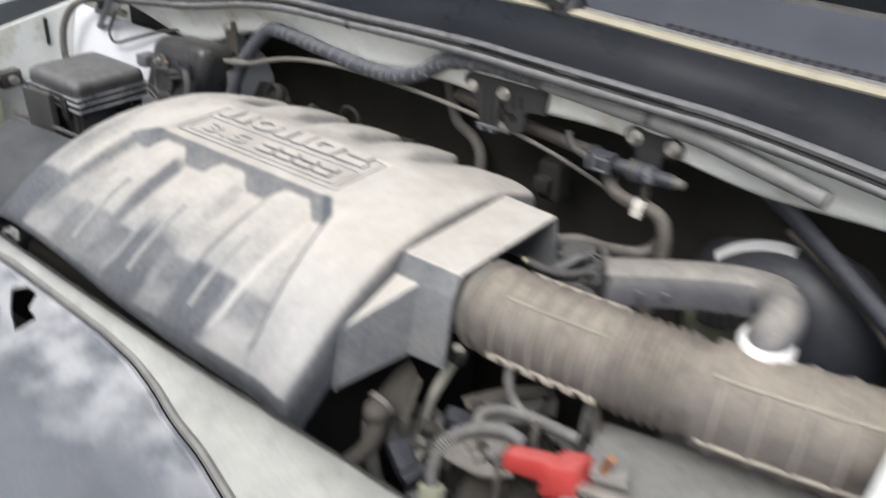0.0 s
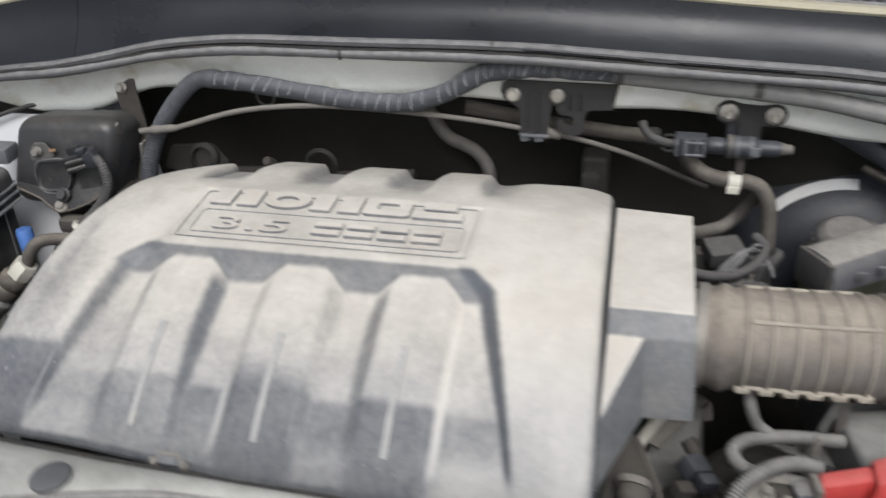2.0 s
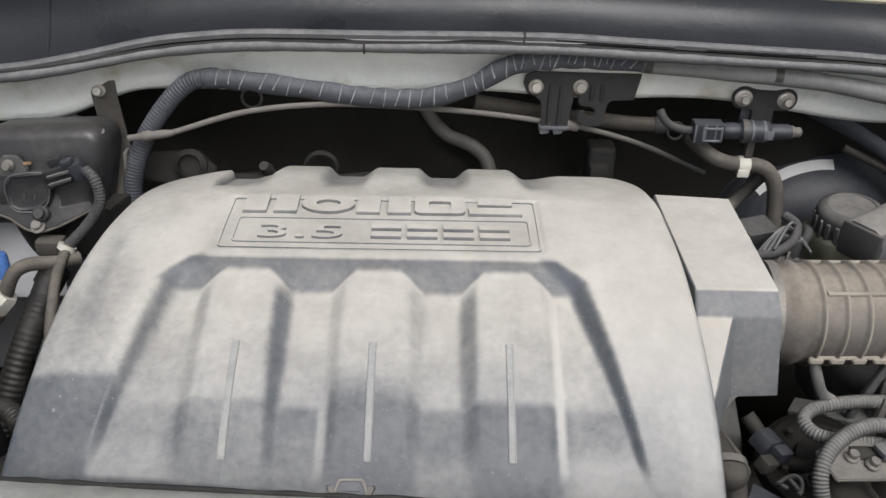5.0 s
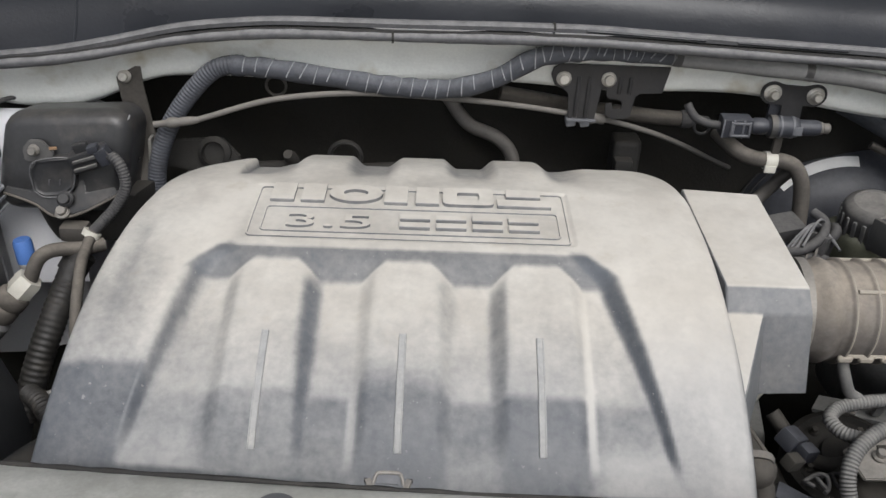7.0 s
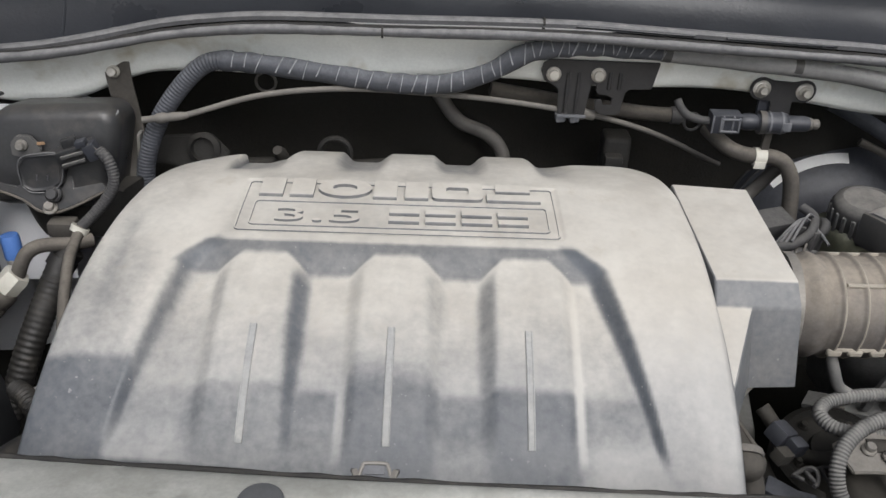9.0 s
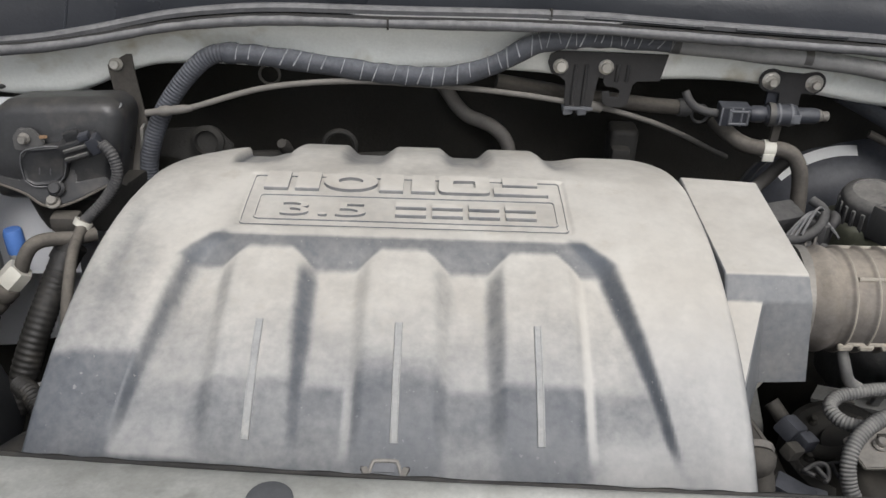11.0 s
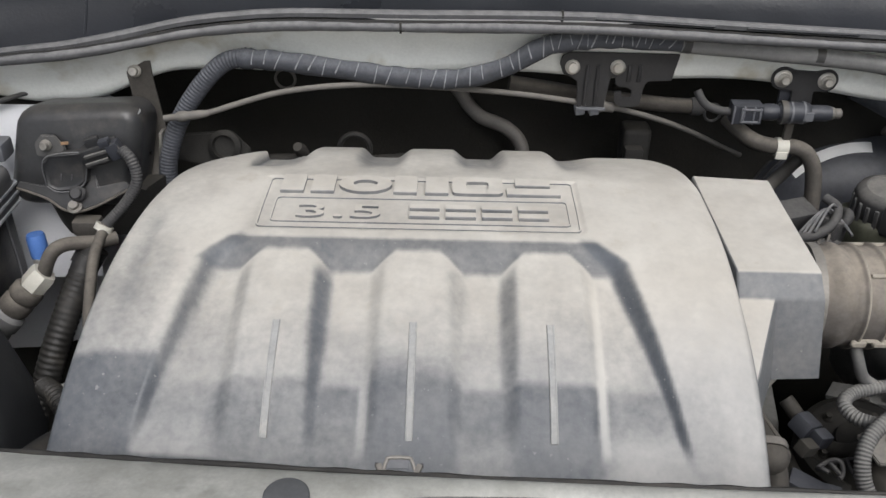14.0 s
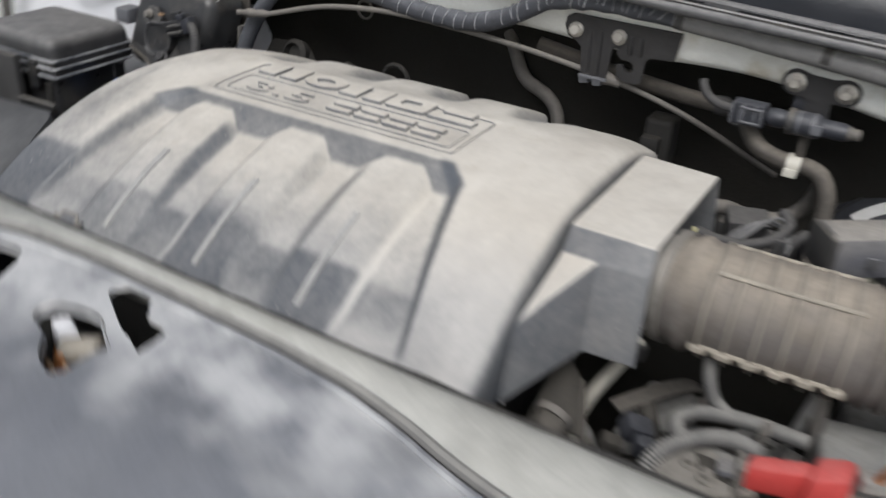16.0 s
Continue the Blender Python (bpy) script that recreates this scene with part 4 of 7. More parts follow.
def cover_dust(x, y):
    """Share of the plastic that dust hides: thick behind, rubbed off in front and off the steep walls."""
    xl, xr = field_sides(y)
    w = wall_width(y)
    on = lobe_mask(x, y)
    inside = sm(0, w, x - xl) * sm(0, w, xr - x)
    # where the rubbed zone begins, and what is left of the dust in it
    c = min(LOBES, key=lambda q: abs(x - q))
    d = x - c
    lobe_left = {LOBES[0]: 0.36, LOBES[1]: 0.10, LOBES[2]: 0.11}[c]
    valley_left = 0.20 + 0.22 * sm(-0.13, -0.15, x) + 0.14 * sm(0.13, 0.15, x)
    apron = 0.16 + 0.08 * sm(-0.13, -0.15, x) + 0.30 * sm(0.13, 0.15, x)
    valley_left += apron * sm(0.282, 0.265, y)
    left = valley_left * (1 - on) + lobe_left * on
    out_l, out_r = 1 - sm(0, w, x - xl), 1 - sm(0, w, xr - x)
    left = left * inside + 0.12 * out_l + (0.66 + 0.20 * sm(0.20, 0.23, x)) * out_r
    start = 0.300 + 0.014 * out_l
    soft = 0.004 + 0.012 * (c == LOBES[1]) * on + 0.03 * out_r
    start += 0.010 * (c == LOBES[1]) * on
    above = sm(start - soft, start + soft, y)
    full = 0.94 - 0.30 * out_l * sm(0.43, 0.37, y) * sm(-0.17, -0.20, x) - (0.10 + 0.12 * sm(-0.12, -0.15, x) + 0.16 * sm(0.375, 0.325, y)) * inside
    amount = left + (full - left) * above
    # flanks of the lobes: some bare, some caked
    if abs(y - 0.33) < 0.085 and inside > 0.3:
        slim = 0.0030 * sm(0.345, 0.275, y)
        flank = math.exp(-((abs(d) - 0.0310 - 0.5 * slim) / (0.0074 - slim)) ** 4) * sm(0.400, 0.380, y) * sm(0.258, 0.270, y) * inside
        k = (c, d > 0)
        hold = {(LOBES[0], True): 0.10, (LOBES[1], True): 0.62, (LOBES[2], False): 0.30, (LOBES[0], False): 0.66}
        if k in hold:
            amount += (min(amount, hold[k]) - amount) * flank
        else:
            ridge = math.exp(-((abs(d) - 0.0345 - 0.020 * max(0.0, 0.285 - y)) / 0.0036) ** 4) * sm(0.400, 0.380, y) * inside
            amount += (max(amount, 0.74 if c == LOBES[1] else 0.97) - amount) * ridge * sm(0.252, 0.262, y)
    # bare walls of the field and its rear lip
    wall_l = math.exp(-((x - xl - 0.5 * w) / (0.42 * w)) ** 2) * sm(0.262, 0.285, y) * sm(0.424, 0.412, y)
    wall_r = math.exp(-((xr - x - 0.5 * w) / (0.44 * w)) ** 4) * sm(0.250, 0.270, y) * sm(0.424, 0.412, y)
    end = 0.3915 + 0.0155 * on
    lip = sm(0.4185, 0.4150, y) * sm(end - 0.003, end + 0.003, y) * sm(-0.004, 0.004, x - xl) * sm(-0.004, 0.004, xr - x)
    amount *= (1 - 0.80 * wall_l) * (1 - 0.97 * wall_r) * (1 - 0.80 * lip)
    amount *= 1 - 0.14 * sm(-0.15, -0.20, x)
    amount *= 1 - 0.38 * math.exp(-((x + 0.2135 + 0.03 * (0.42 - y)) / 0.009) ** 2) * sm(0.325, 0.365, y) * sm(0.465, 0.425, y)
    # thinner on low rear shelf and far bump sides, painting in their shade too
    shelf = sm(0.528, 0.570, y) * sm(-0.1595, -0.1575, x) * sm(0.165, 0.138, x)
    amount *= 1 - 0.42 * shelf * (1 - cover_bump(x))
    side = max(math.exp(-((x - q - 0.029) / 0.007) ** 2) for q in BUMPS)
    amount *= 1 - 0.35 * shelf * side
    amount *= 1 - 0.75 * shelf * math.exp(-((x + 0.1575) / 0.0035) ** 2)
    return max(0.0, min(1.0, amount))


def cover_left(y):
    return -0.2490 + 0.100 * (y - 0.25) + 0.028 * sm(0.45, 0.63, y) ** 1.5


def build_cover():
    cov = thing("engine_cover", "grey moulded plastic engine cover under beige dust", "engine cover", (0, 0.40, 0.95))
    nx, ny = 290, 210

    def shell(u, v):
        y = 0.246 + (0.600 - 0.246) * v
        xl, xr = cover_left(y), 0.2445
        x = xl + (xr - xl) * u
        y += (0.022 + 0.022 * cover_bump(x)) * max(0.0, (v - 0.75) / 0.25)
        y += 0.010 * sm(0.05, -0.2, x) * (1 - v) ** 3
        return Vector((x, y, cover_z(x, y)))
    bm = bmesh.new()
    dusty = bm.verts.layers.float.new("dust")
    vs = [[bm.verts.new(shell(i / nx, j / ny)) for j in range(ny + 1)] for i in range(nx + 1)]
    for line in vs:
        for q in line:
            q[dusty] = cover_dust(q.co.x, q.co.y)
    for i in range(nx):
        for j in range(ny):
            bm.faces.new((vs[i][j], vs[i + 1][j], vs[i + 1][j + 1], vs[i][j + 1]))
    # rolled rim and skirt
    ring = [vs[i][0] for i in range(nx + 1)] + [vs[nx][j] for j in range(1, ny + 1)] + [vs[i][ny] for i in range(nx - 1, -1, -1)] + [vs[0][j] for j in range(ny - 1, 0, -1)]
    front = {vs[i][0] for i in range(nx + 1)}
    last = ring
    for step, (outw, down) in enumerate(((0.0025, 0.0025), (0.0045, 0.008), (0.0050, 0.016), (0.0050, 0.030))):
        row = []
        for v0 in ring:
            p = v0.co
            n = Vector((0, 0, 0))
            if v0 in front:
                n.y = -1
            if p.x > 0.2440:
                n.x = 1
            if p.x < cover_left(p.y) + 0.0006:
                n.x = -1
            if n.length == 0:
                n.y = 1
            n.normalize()
            k = down * (1.9 if n.x > 0.5 and step > 1 else 1.0) * (1.8 if n.x < -0.5 and step > 0 else 1.0)
            k *= (0.25 + 0.45 * sm(-0.1, 0.2, p.x)) if n.y < -0.5 and step > 1 else 1.0
            roll = 1 + 0.6 * sm(0.42, 0.27, p.y) if n.x > 0.5 else 1.0
            row.append(bm.verts.new((p.x + n.x * outw * roll, p.y + n.y * outw, p.z - k)))
            row[-1][dusty] = v0[dusty] * ((0.80, 0.25, 0.08, 0.05) if n.x > 0.5 else (0.85, 0.60, 0.45, 0.30))[step] if n.y > -0.5 else 0.12
        for a in range(len(ring)):
            b = (a + 1) % len(ring)
            bm.faces.new((last[a], last[b], row[b], row[a]))
        last = row
    part("shell", bm, "cover", cov, angle=70)

    # shroud over the throttle body at the end of the cover
    A, B, C, D = (0.2520, 0.4015, 1.0500), (0.3190, 0.4025, 1.0492), (0.3210, 0.5535, 1.0502), (0.2520, 0.5600, 1.0500)
    E, T, B2 = (0.2524, 0.3870, 1.0320), (0.2825, 0.3870, 1.0322), (0.3212, 0.3880, 1.0322)
    G, G2 = (0.3255, 0.3695, 0.968), (0.286, 0.3670, 0.968)
    P3, H = (0.2520, 0.3130, 1.0060), (0.2530, 0.2990, 0.948)
    C2, D2 = (0.327, 0.556, 0.985), (0.250, 0.560, 0.985)
    bm = bmesh.new()
    names = dict(A=A, B=B, B2=B2, C=C, D=D, E=E, T=T, G=G, G2=G2, P=P3, H=H, C2=C2, D2=D2, Q=(0.250, 0.36, 0.96))
    v = {k: bm.verts.new(p) for k, p in names.items()}
    for keys in (("A", "B", "C", "D"), ("A", "E", "T", "B2", "B"), ("T", "G2", "G", "B2"), ("E", "P", "T"), ("P", "H", "G2", "T"), ("D", "C", "C2", "D2"), ("A", "D", "D2", "Q"), ("A", "Q", "E"), ("E", "Q", "P"), ("P", "Q", "H")):
        bm.faces.new([v[k] for k in keys])
    bmesh.ops.recalc_face_normals(bm, faces=bm.faces)
    bmesh.ops.bevel(bm, geom=[e for e in bm.edges if len(e.link_faces) == 2], offset=0.0024, segments=3, clamp_overlap=True, affect="EDGES", profile=0.6)
    thicken(bm, 0.0028)
    part("throttle_shroud", bm, "cover_top", cov, "square shroud with bluish bare front face", angle=25)
    # bars moulded on the lobes
    for c in (-0.101, 0.0, 0.101):
        pts = [(c, y, cover_z(c, y) + 0.0011) for y in (0.264, 0.28, 0.30, 0.32, 0.341)]
        part("moulded_bar", sweep(pts, [(-0.0029, -0.001), (-0.0025, 0.0008), (-0.0017, 0.0008), (-0.0015, 0.0003), (0.0015, 0.0003), (0.0017, 0.0008), (0.0025, 0.0008), (0.0029, -0.001)], 30), "pale_bar", cov, "raised bar scraped pale")

    # outline of the name plate and of its lower field
    def outline(x0, x1, y0, y1, r, width, lift):
        pts = []
        for cx, cy, a0 in ((x1 - r, y0 + r, -90), (x1 - r, y1 - r, 0), (x0 + r, y1 - r, 90), (x0 + r, y0 + r, 180)):
            for k in range(6):
                a = radians(a0 + 18 * k)
                pts.append((cx + r * math.cos(a), cy + r * math.sin(a)))
        pts.append(pts[0])
        dense = []
        for (ax, ay), (bx, by) in zip(pts, pts[1:]):
            m = max(1, int(math.hypot(bx - ax, by - ay) / 0.008))
            dense += [(ax + (bx - ax) * k / m, ay + (by - ay) * k / m) for k in range(m)]
        dense.append(dense[0])
        return sweep([(x, y, cover_z(x, y) + lift) for x, y in dense], [(-width, -0.0012), (-width * 0.6, 0.0006), (width * 0.6, 0.0006), (width, -0.0012)], smooth_path=False)
    part("plate_outline", outline(-0.1310, 0.1315, 0.4300, 0.5075, 0.004, 0.0010, 0.0006), "cover_top", cov)
    part("field_outline", outline(-0.121, 0.124, 0.4375, 0.4745, 0.004, 0.0009, 0.0006), "cover_top", cov)

    # raised plain shapes of the maker's name: upper row
    def face_z(x, y):
        return cover_z(x, min(y, 0.5085))

    def ring_shape(x0, x1, y0, y1, t, oval, cut=0):
        bm = bmesh.new()
        n = 32
        outer, inner = [], []
        for k in range(n):
            a = 2 * math.pi * k / n
            c, s = math.cos(a), math.sin(a)
            e = 1.0 if oval else 0.28
            px, py = math.copysign(abs(c) ** e, c), math.copysign(abs(s) ** e, s)
            cx, cy, hx, hy = (x0 + x1) / 2, (y0 + y1) / 2, (x1 - x0) / 2, (y1 - y0) / 2
            outer.append((cx + hx * px, cy + hy * py))
            inner.append((cx + (hx - t * 1.4) * px, cy + (hy - t) * py))
        h = 0.0030
        lev = []
        for pts, dz in ((outer, -0.001), (outer, h), (inner, h), (inner, -0.001)):
            lev.append([bm.verts.new((x, y, face_z(x, y) + dz)) for x, y in pts])
        for a, b in zip(lev, lev[1:]):
            for k in range(n):
                bm.faces.new((a[k], a[(k + 1) % n], b[(k + 1) % n], b[k]))
        return bm
    def raised_bar(x0, x1, y0, y1):
        bm = bmesh.new()
        n = 8
        rows = []
        for dy, dz in ((0, -0.001), (0, 0.0023), (0.0006, 0.0029), (y1 - y0 - 0.0006, 0.0029), (y1 - y0, 0.0023), (y1 - y0, -0.001)):
            rows.append([bm.verts.new((x0 + (x1 - x0) * k / n, y0 + dy, face_z(x0 + (x1 - x0) * k / n, y0 + dy) + dz)) for k in range(n + 1)])
        for r0, r1 in zip(rows, rows[1:]):
            for k in range(n):
                bm.faces.new((r0[k], r0[k + 1], r1[k + 1], r1[k]))
        bm.faces.new([r[0] for r in rows])
        bm.faces.new([r[-1] for r in rows])
        return bm
    h0, h1 = 0.4825, 0.5125
    for a, b in ((-0.120, -0.074), (-0.023, 0.024)):
        for x0, x1 in ((a, a + 0.0200), (b - 0.0200, b)):
            part("raised_bar", raised_bar(x0, x1, h0, h1), "cover_top", cov)
    part("raised_oval", ring_shape(-0.071, -0.025, h0, h1, 0.0088, True), "cover_top", cov)
    part("raised_ring", ring_shape(0.027, 0.071, h0, h1, 0.0088, False), "cover_top", cov)
    part("raised_bar", raised_bar(0.074, 0.120, h0, 0.4945), "cover_top", cov)
    part("raised_bar", raised_bar(0.082, 0.112, 0.4985, h1), "cover_top", cov)
    for i in range(4):
        a = -0.008 + 0.0300 * i
        part("raised_bar_small", raised_bar(a, a + 0.025, 0.4440, 0.4520), "cover_top", cov)
        part("raised_bar_small", raised_bar(a, a + 0.025, 0.4560, 0.4640), "cover_top", cov)
    # displacement figures
    cu = bpy.data.curves.new("figure_mark", "FONT")
    cu.body, cu.size, cu.extrude, cu.align_x = "3.5", 0.0275, 0.0016, "LEFT"
    tmp = new("tmp", cu)
    me = bpy.data.meshes.new_from_object(tmp.evaluated_get(bpy.context.evaluated_depsgraph_get()))
    bpy.data.objects.remove(tmp)
    bm = bmesh.new()
    bm.from_mesh(me)
    w = max(q.co.x for q in bm.verts)
    for q in bm.verts:
        x, y = -0.105 + q.co.x * 0.073 / w, 0.4430 + q.co.y
        q.co = Vector((x, y, cover_z(x, y) + 0.0006 + q.co.z))
    part("figure_mark", bm, "cover_top", cov, "raised figures 3.5", smooth=False)


build_ground()
build_body()
build_cowl()
build_hood()
build_seal()
build_prop()
build_front()
build_cover()

# ---- air intake ----
def build_intake():
    duct = thing("air_duct", "dusty brown-grey ribbed rubber air duct", "air duct", (0.34, 0.435, 1.0))
    path = [(0.329, 0.436, 1.004), (0.350, 0.434, 1.005), (0.40, 0.436, 1.004), (0.455, 0.442, 1.002), (0.52, 0.452, 0.999), (0.59, 0.466, 0.995), (0.68, 0.492, 0.988), (0.78, 0.525, 0.98)]

    def bore(s):
        if s < 0.024:
            return 0.0445 + 0.0040 * math.exp(-((s - 0.016) / 0.006) ** 2)
        if s < 0.130:
            k = ((s - 0.022) / 0.018) % 1.0
            return 0.0455 + 0.0028 * math.exp(-((k - 0.5) / 0.10) ** 2)
        if s < 0.195:
            return 0.0462 + 0.0026 * math.sin((s - 0.130) / 0.0105 * 2 * math.pi) * sm(0.130, 0.137, s) * sm(0.195, 0.189, s)
        if s < 0.206:
            return 0.0435
        k = ((s - 0.206) / 0.030) % 1.0
        return 0.0500 + 0.0025 * math.exp(-((k - 0.5) / 0.13) ** 2)
    def radius(s):
        return 0.93 * bore(s)
    sleeve = part("sleeve", tube(path, radius, 420, 40), "hose", duct, angle=60)
    line = frames(spline(path, 420))

    def lengthwise(a0, s0, s1, lift, width, name):
        pts, run = [], 0.0
        for i, (p, t, s, u) in enumerate(line):
            if i:
                run += (p - line[i - 1][0]).length
            if s0 <= run <= s1 and i % 6 == 0:
                pts.append(p + (s * math.cos(a0) + u * math.sin(a0)) * (0.0423 + lift * 0.93))
        part(name, tube(pts, width, 60, 8), "hose_edge", sleeve, "pale dusty rib")
    # crests of the rings, scuffed pale
    run = 0.0
    crest = [0.031 + 0.018 * k for k in range(6)] + [0.221 + 0.030 * k for k in range(9)]
    for i in range(1, len(line)):
        run += (line[i][0] - line[i - 1][0]).length
        if crest and run >= crest[0]:
            r = 0.0444 if crest.pop(0) < 0.2 else 0.0483
            p, t, s, u = line[i]
            ring = [p + (s * math.cos(a) + u * math.sin(a)) * r for a in (k * math.pi / 20 for k in range(41))]
            part("ring", tube(ring, 0.0009, 80, 6, cap=False), "hose_edge", sleeve, "pale dusty ring")
    for a in (0.98, -0.42, 2.2):
        lengthwise(a, 0.030, 0.128, 0.0012, 0.0018, "long_rib")
    for a in (0.95, -0.30):
        lengthwise(a, 0.212, 0.40, 0.0058, 0.0022, "long_rib")
    # small flaps where the lower rib meets each ring
    for k in range(6):
        i = min(range(len(line)), key=lambda q: abs(sum((line[j + 1][0] - line[j][0]).length for j in range(q)) - (0.032 + 0.018 * k)) if q % 4 == 0 else 9)
        p, t, s, u = line[i]
        q = p + (s * math.cos(-0.46) + u * math.sin(-0.46)) * 0.0450
        m = Matrix((t.to_4d(), s.to_4d(), u.to_4d(), (0, 0, 0, 1))).transposed()
        m.translation = q
        m[3][3] = 1.0
        for r in range(3):
            m[3][r] = 0.0
        part("rib_tab", box((0.0125, 0.0050, 0.0060), 0.0014, m, 1), "hose_edge", sleeve)
    part("clamp", lathe([(0.0420, -0.0045), (0.0440, -0.004), (0.0440, 0.004), (0.0420, 0.0045)], aim((0.3285, 0.4356, 1.0045), (1, -0.08, 0.03)), 48), "dirty_bolt", duct, "steel hose clamp")
    part("throttle_neck", lathe([(0.038, 0), (0.038, 0.045), (0.036, 0.05), (0, 0.05)], aim((0.345, 0.435, 1.0045), (-1, 0.03, 0)), 30), "alu", duct, "cast metal throttle neck")

    res = thing("breather_duct", "dark grey flat-sided plastic breather duct", "air duct", (0.43, 0.50, 1.04))
    sec = [(-0.019, -0.014), (-0.021, 0.003), (-0.016, 0.015), (-0.010, 0.018), (0.010, 0.018), (0.016, 0.015), (0.021, 0.003), (0.019, -0.014), (0.012, -0.018), (-0.012, -0.018)]
    part("arm", sweep([(0.418, 0.482, 1.046), (0.450, 0.504, 1.047), (0.485, 0.526, 1.048), (0.515, 0.540, 1.049), (0.540, 0.543, 1.050), (0.555, 0.534, 1.051)], sec, 50), "breather", res)
    part("elbow", tube([(0.540, 0.540, 1.052), (0.556, 0.528, 1.056), (0.564, 0.512, 1.058), (0.567, 0.496, 1.056), (0.566, 0.486, 1.050), (0.565, 0.481, 1.038)], 0.0188, 30, 22), "breather", res)
    part("end_cap", box((0.006, 0.038, 0.032), 0.003, pose(0.4175, 0.4815, 1.046, 0, 0, 34)), "black", res)
    part("collar", lathe([(0.0228, -0.024), (0.0228, -0.006), (0.0215, -0.003), (0.0190, -0.002)], pose(0.565, 0.482, 1.053, 4, 2, 0), 32), "whiteplastic", res, "clean white plastic collar")
    for i in range(4):
        part("mark", box((0.006, 0.0012, 0.009), 0.0003, pose(0.452 + 0.013 * (i // 2) * 1.4 + 0.003 * (i % 2), 0.4785 + 0.0085 * (i // 2) * 1.4, 1.046, 0, 0, 34), 1), "strip", res)


# ---- behind the cover ----
def build_harness():
    har = thing("wiring_harness", "tape-wrapped wiring harness along the cowl beam", "wiring", (0, 0.63, 1.12))
    pts = [(-0.177, 0.628, 1.130), (-0.14, 0.628, 1.128), (-0.075, 0.629, 1.120), (-0.021, 0.630, 1.1135), (0.033, 0.631, 1.113), (0.076, 0.630, 1.126), (0.117, 0.629, 1.149), (0.170, 0.629, 1.156), (0.245, 0.629, 1.1535)]
    part("taped_run", tube(pts, lambda s: (0.0096 if s < 0.34 else 0.0088) + 0.0005 * math.sin(s * 190 + 3 * math.sin(s * 37)), 260, 14), "tape", har)
    line = frames(spline(pts, 400))
    rng = random.Random(4)
    seams, run, nxt = bmesh.new(), 0.0, 0.012
    for i in range(1, len(line)):
        run += (line[i][0] - line[i - 1][0]).length
        if run > nxt and run < 0.44:
            p, t, s, u = line[i]
            r = (0.0098 if run < 0.34 else 0.0090)
            a0 = max((k * 0.1 for k in range(63)), key=lambda a: (s * math.cos(a) + u * math.sin(a)).dot(Vector((0, -0.75, 0.66))))
            half = rng.uniform(0.7, 1.5)
            tilt = rng.uniform(0.10, 0.45) if run < 0.30 else rng.uniform(-0.2, 0.9)
            ring = [p + (s * math.cos(a) + u * math.sin(a)) * (r + 0.0001) + t * math.sin(a - a0 + 0.4) * tilt * r for a in (a0 - half + k * half / 5 for k in range(11))]
            tube(ring, rng.uniform(0.00035, 0.0008), 32, 5, seams)
            nxt = run + (rng.choice((0.007, 0.011, 0.012, 0.013, 0.018)) if run < 0.30 else rng.choice((0.006, 0.008, 0.010)))
    tagged(part("tape_edges", seams, "tape_edge", har, "pale dusty tape edges"), kind="stuff")
    part("dusty_run", tube([(0.24, 0.629, 1.1537), (0.29, 0.629, 1.150), (0.327, 0.629, 1.146), (0.371, 0.629, 1.1435), (0.445, 0.629, 1.134), (0.55, 0.620, 1.116)], lambda s: 0.0088 + 0.0004 * math.sin(s * 60), 90, 14), "seal_dusty", har, "dust-caked smooth conduit")
    leg = [(-0.260, 0.604, 0.99), (-0.256, 0.609, 1.03), (-0.243, 0.616, 1.066), (-0.222, 0.623, 1.098), (-0.196, 0.628, 1.124), (-0.174, 0.629, 1.1305), (-0.165, 0.629, 1.130)]
    part("conduit", tube(leg, lambda s: 0.0090 + 0.0003 * math.sin(s / 0.0034 * 2 * math.pi), 420, 14), "tape", har, "bare corrugated conduit")
    for x in (0.371, 0.245):
        p = Vector((x, 0.629, 1.144 if x > 0.3 else 1.1535))
        part("clip_band", lathe([(0.0094, -0.004), (0.0094, 0.004)], aim(p, (1, 0, -0.1)), 16), "black", har)

    cab = thing("control_cable", "thin grey sheathed control cable arching over the engine", "cable", (-0.27, 0.59, 1.08))
    pts = [(-0.232, 0.599, 1.0815), (-0.209, 0.603, 1.084), (-0.14, 0.615, 1.1015), (-0.065, 0.625, 1.107), (0.012, 0.635, 1.102), (0.091, 0.643, 1.0935), (0.1604, 0.6515, 1.0815), (0.205, 0.661, 1.0700), (0.2495, 0.6710, 1.0540), (0.287, 0.682, 1.0355), (0.3214, 0.6945, 1.0150), (0.345, 0.7030, 1.002)]
    part("sheath", tube(pts, 0.0028, 120, 10), "cable", cab)
    part("ferrule", lathe([(0.0032, -0.022), (0.0034, -0.010), (0.0050, -0.008), (0.0052, -0.002), (0.0040, 0.002), (0.0044, 0.006), (0.0040, 0.014), (0.0030, 0.020), (0.0028, 0.021)], aim((-0.228, 0.5998, 1.0820), (1, 0.15, 0.09)), 16), "cable", cab, "pale crimped ferrule")
    part("clamp_sleeve", lathe([(0.0062, -0.014), (0.0066, -0.010), (0.0066, 0.010), (0.0052, 0.013), (0.0052, 0.022)], aim((0.1680, 0.6525, 1.0800), (1, 0.15, -0.22)), 14), "cable", cab)


def strap(bm, pts, width, thick):
    """A flat strip bent through pts; width lies along x."""
    return sweep(pts, [(-thick / 2, -width / 2), (-thick / 2, width / 2), (thick / 2, width / 2), (thick / 2, -width / 2)], up=(1, 0, 0), bm=bm, n=16)


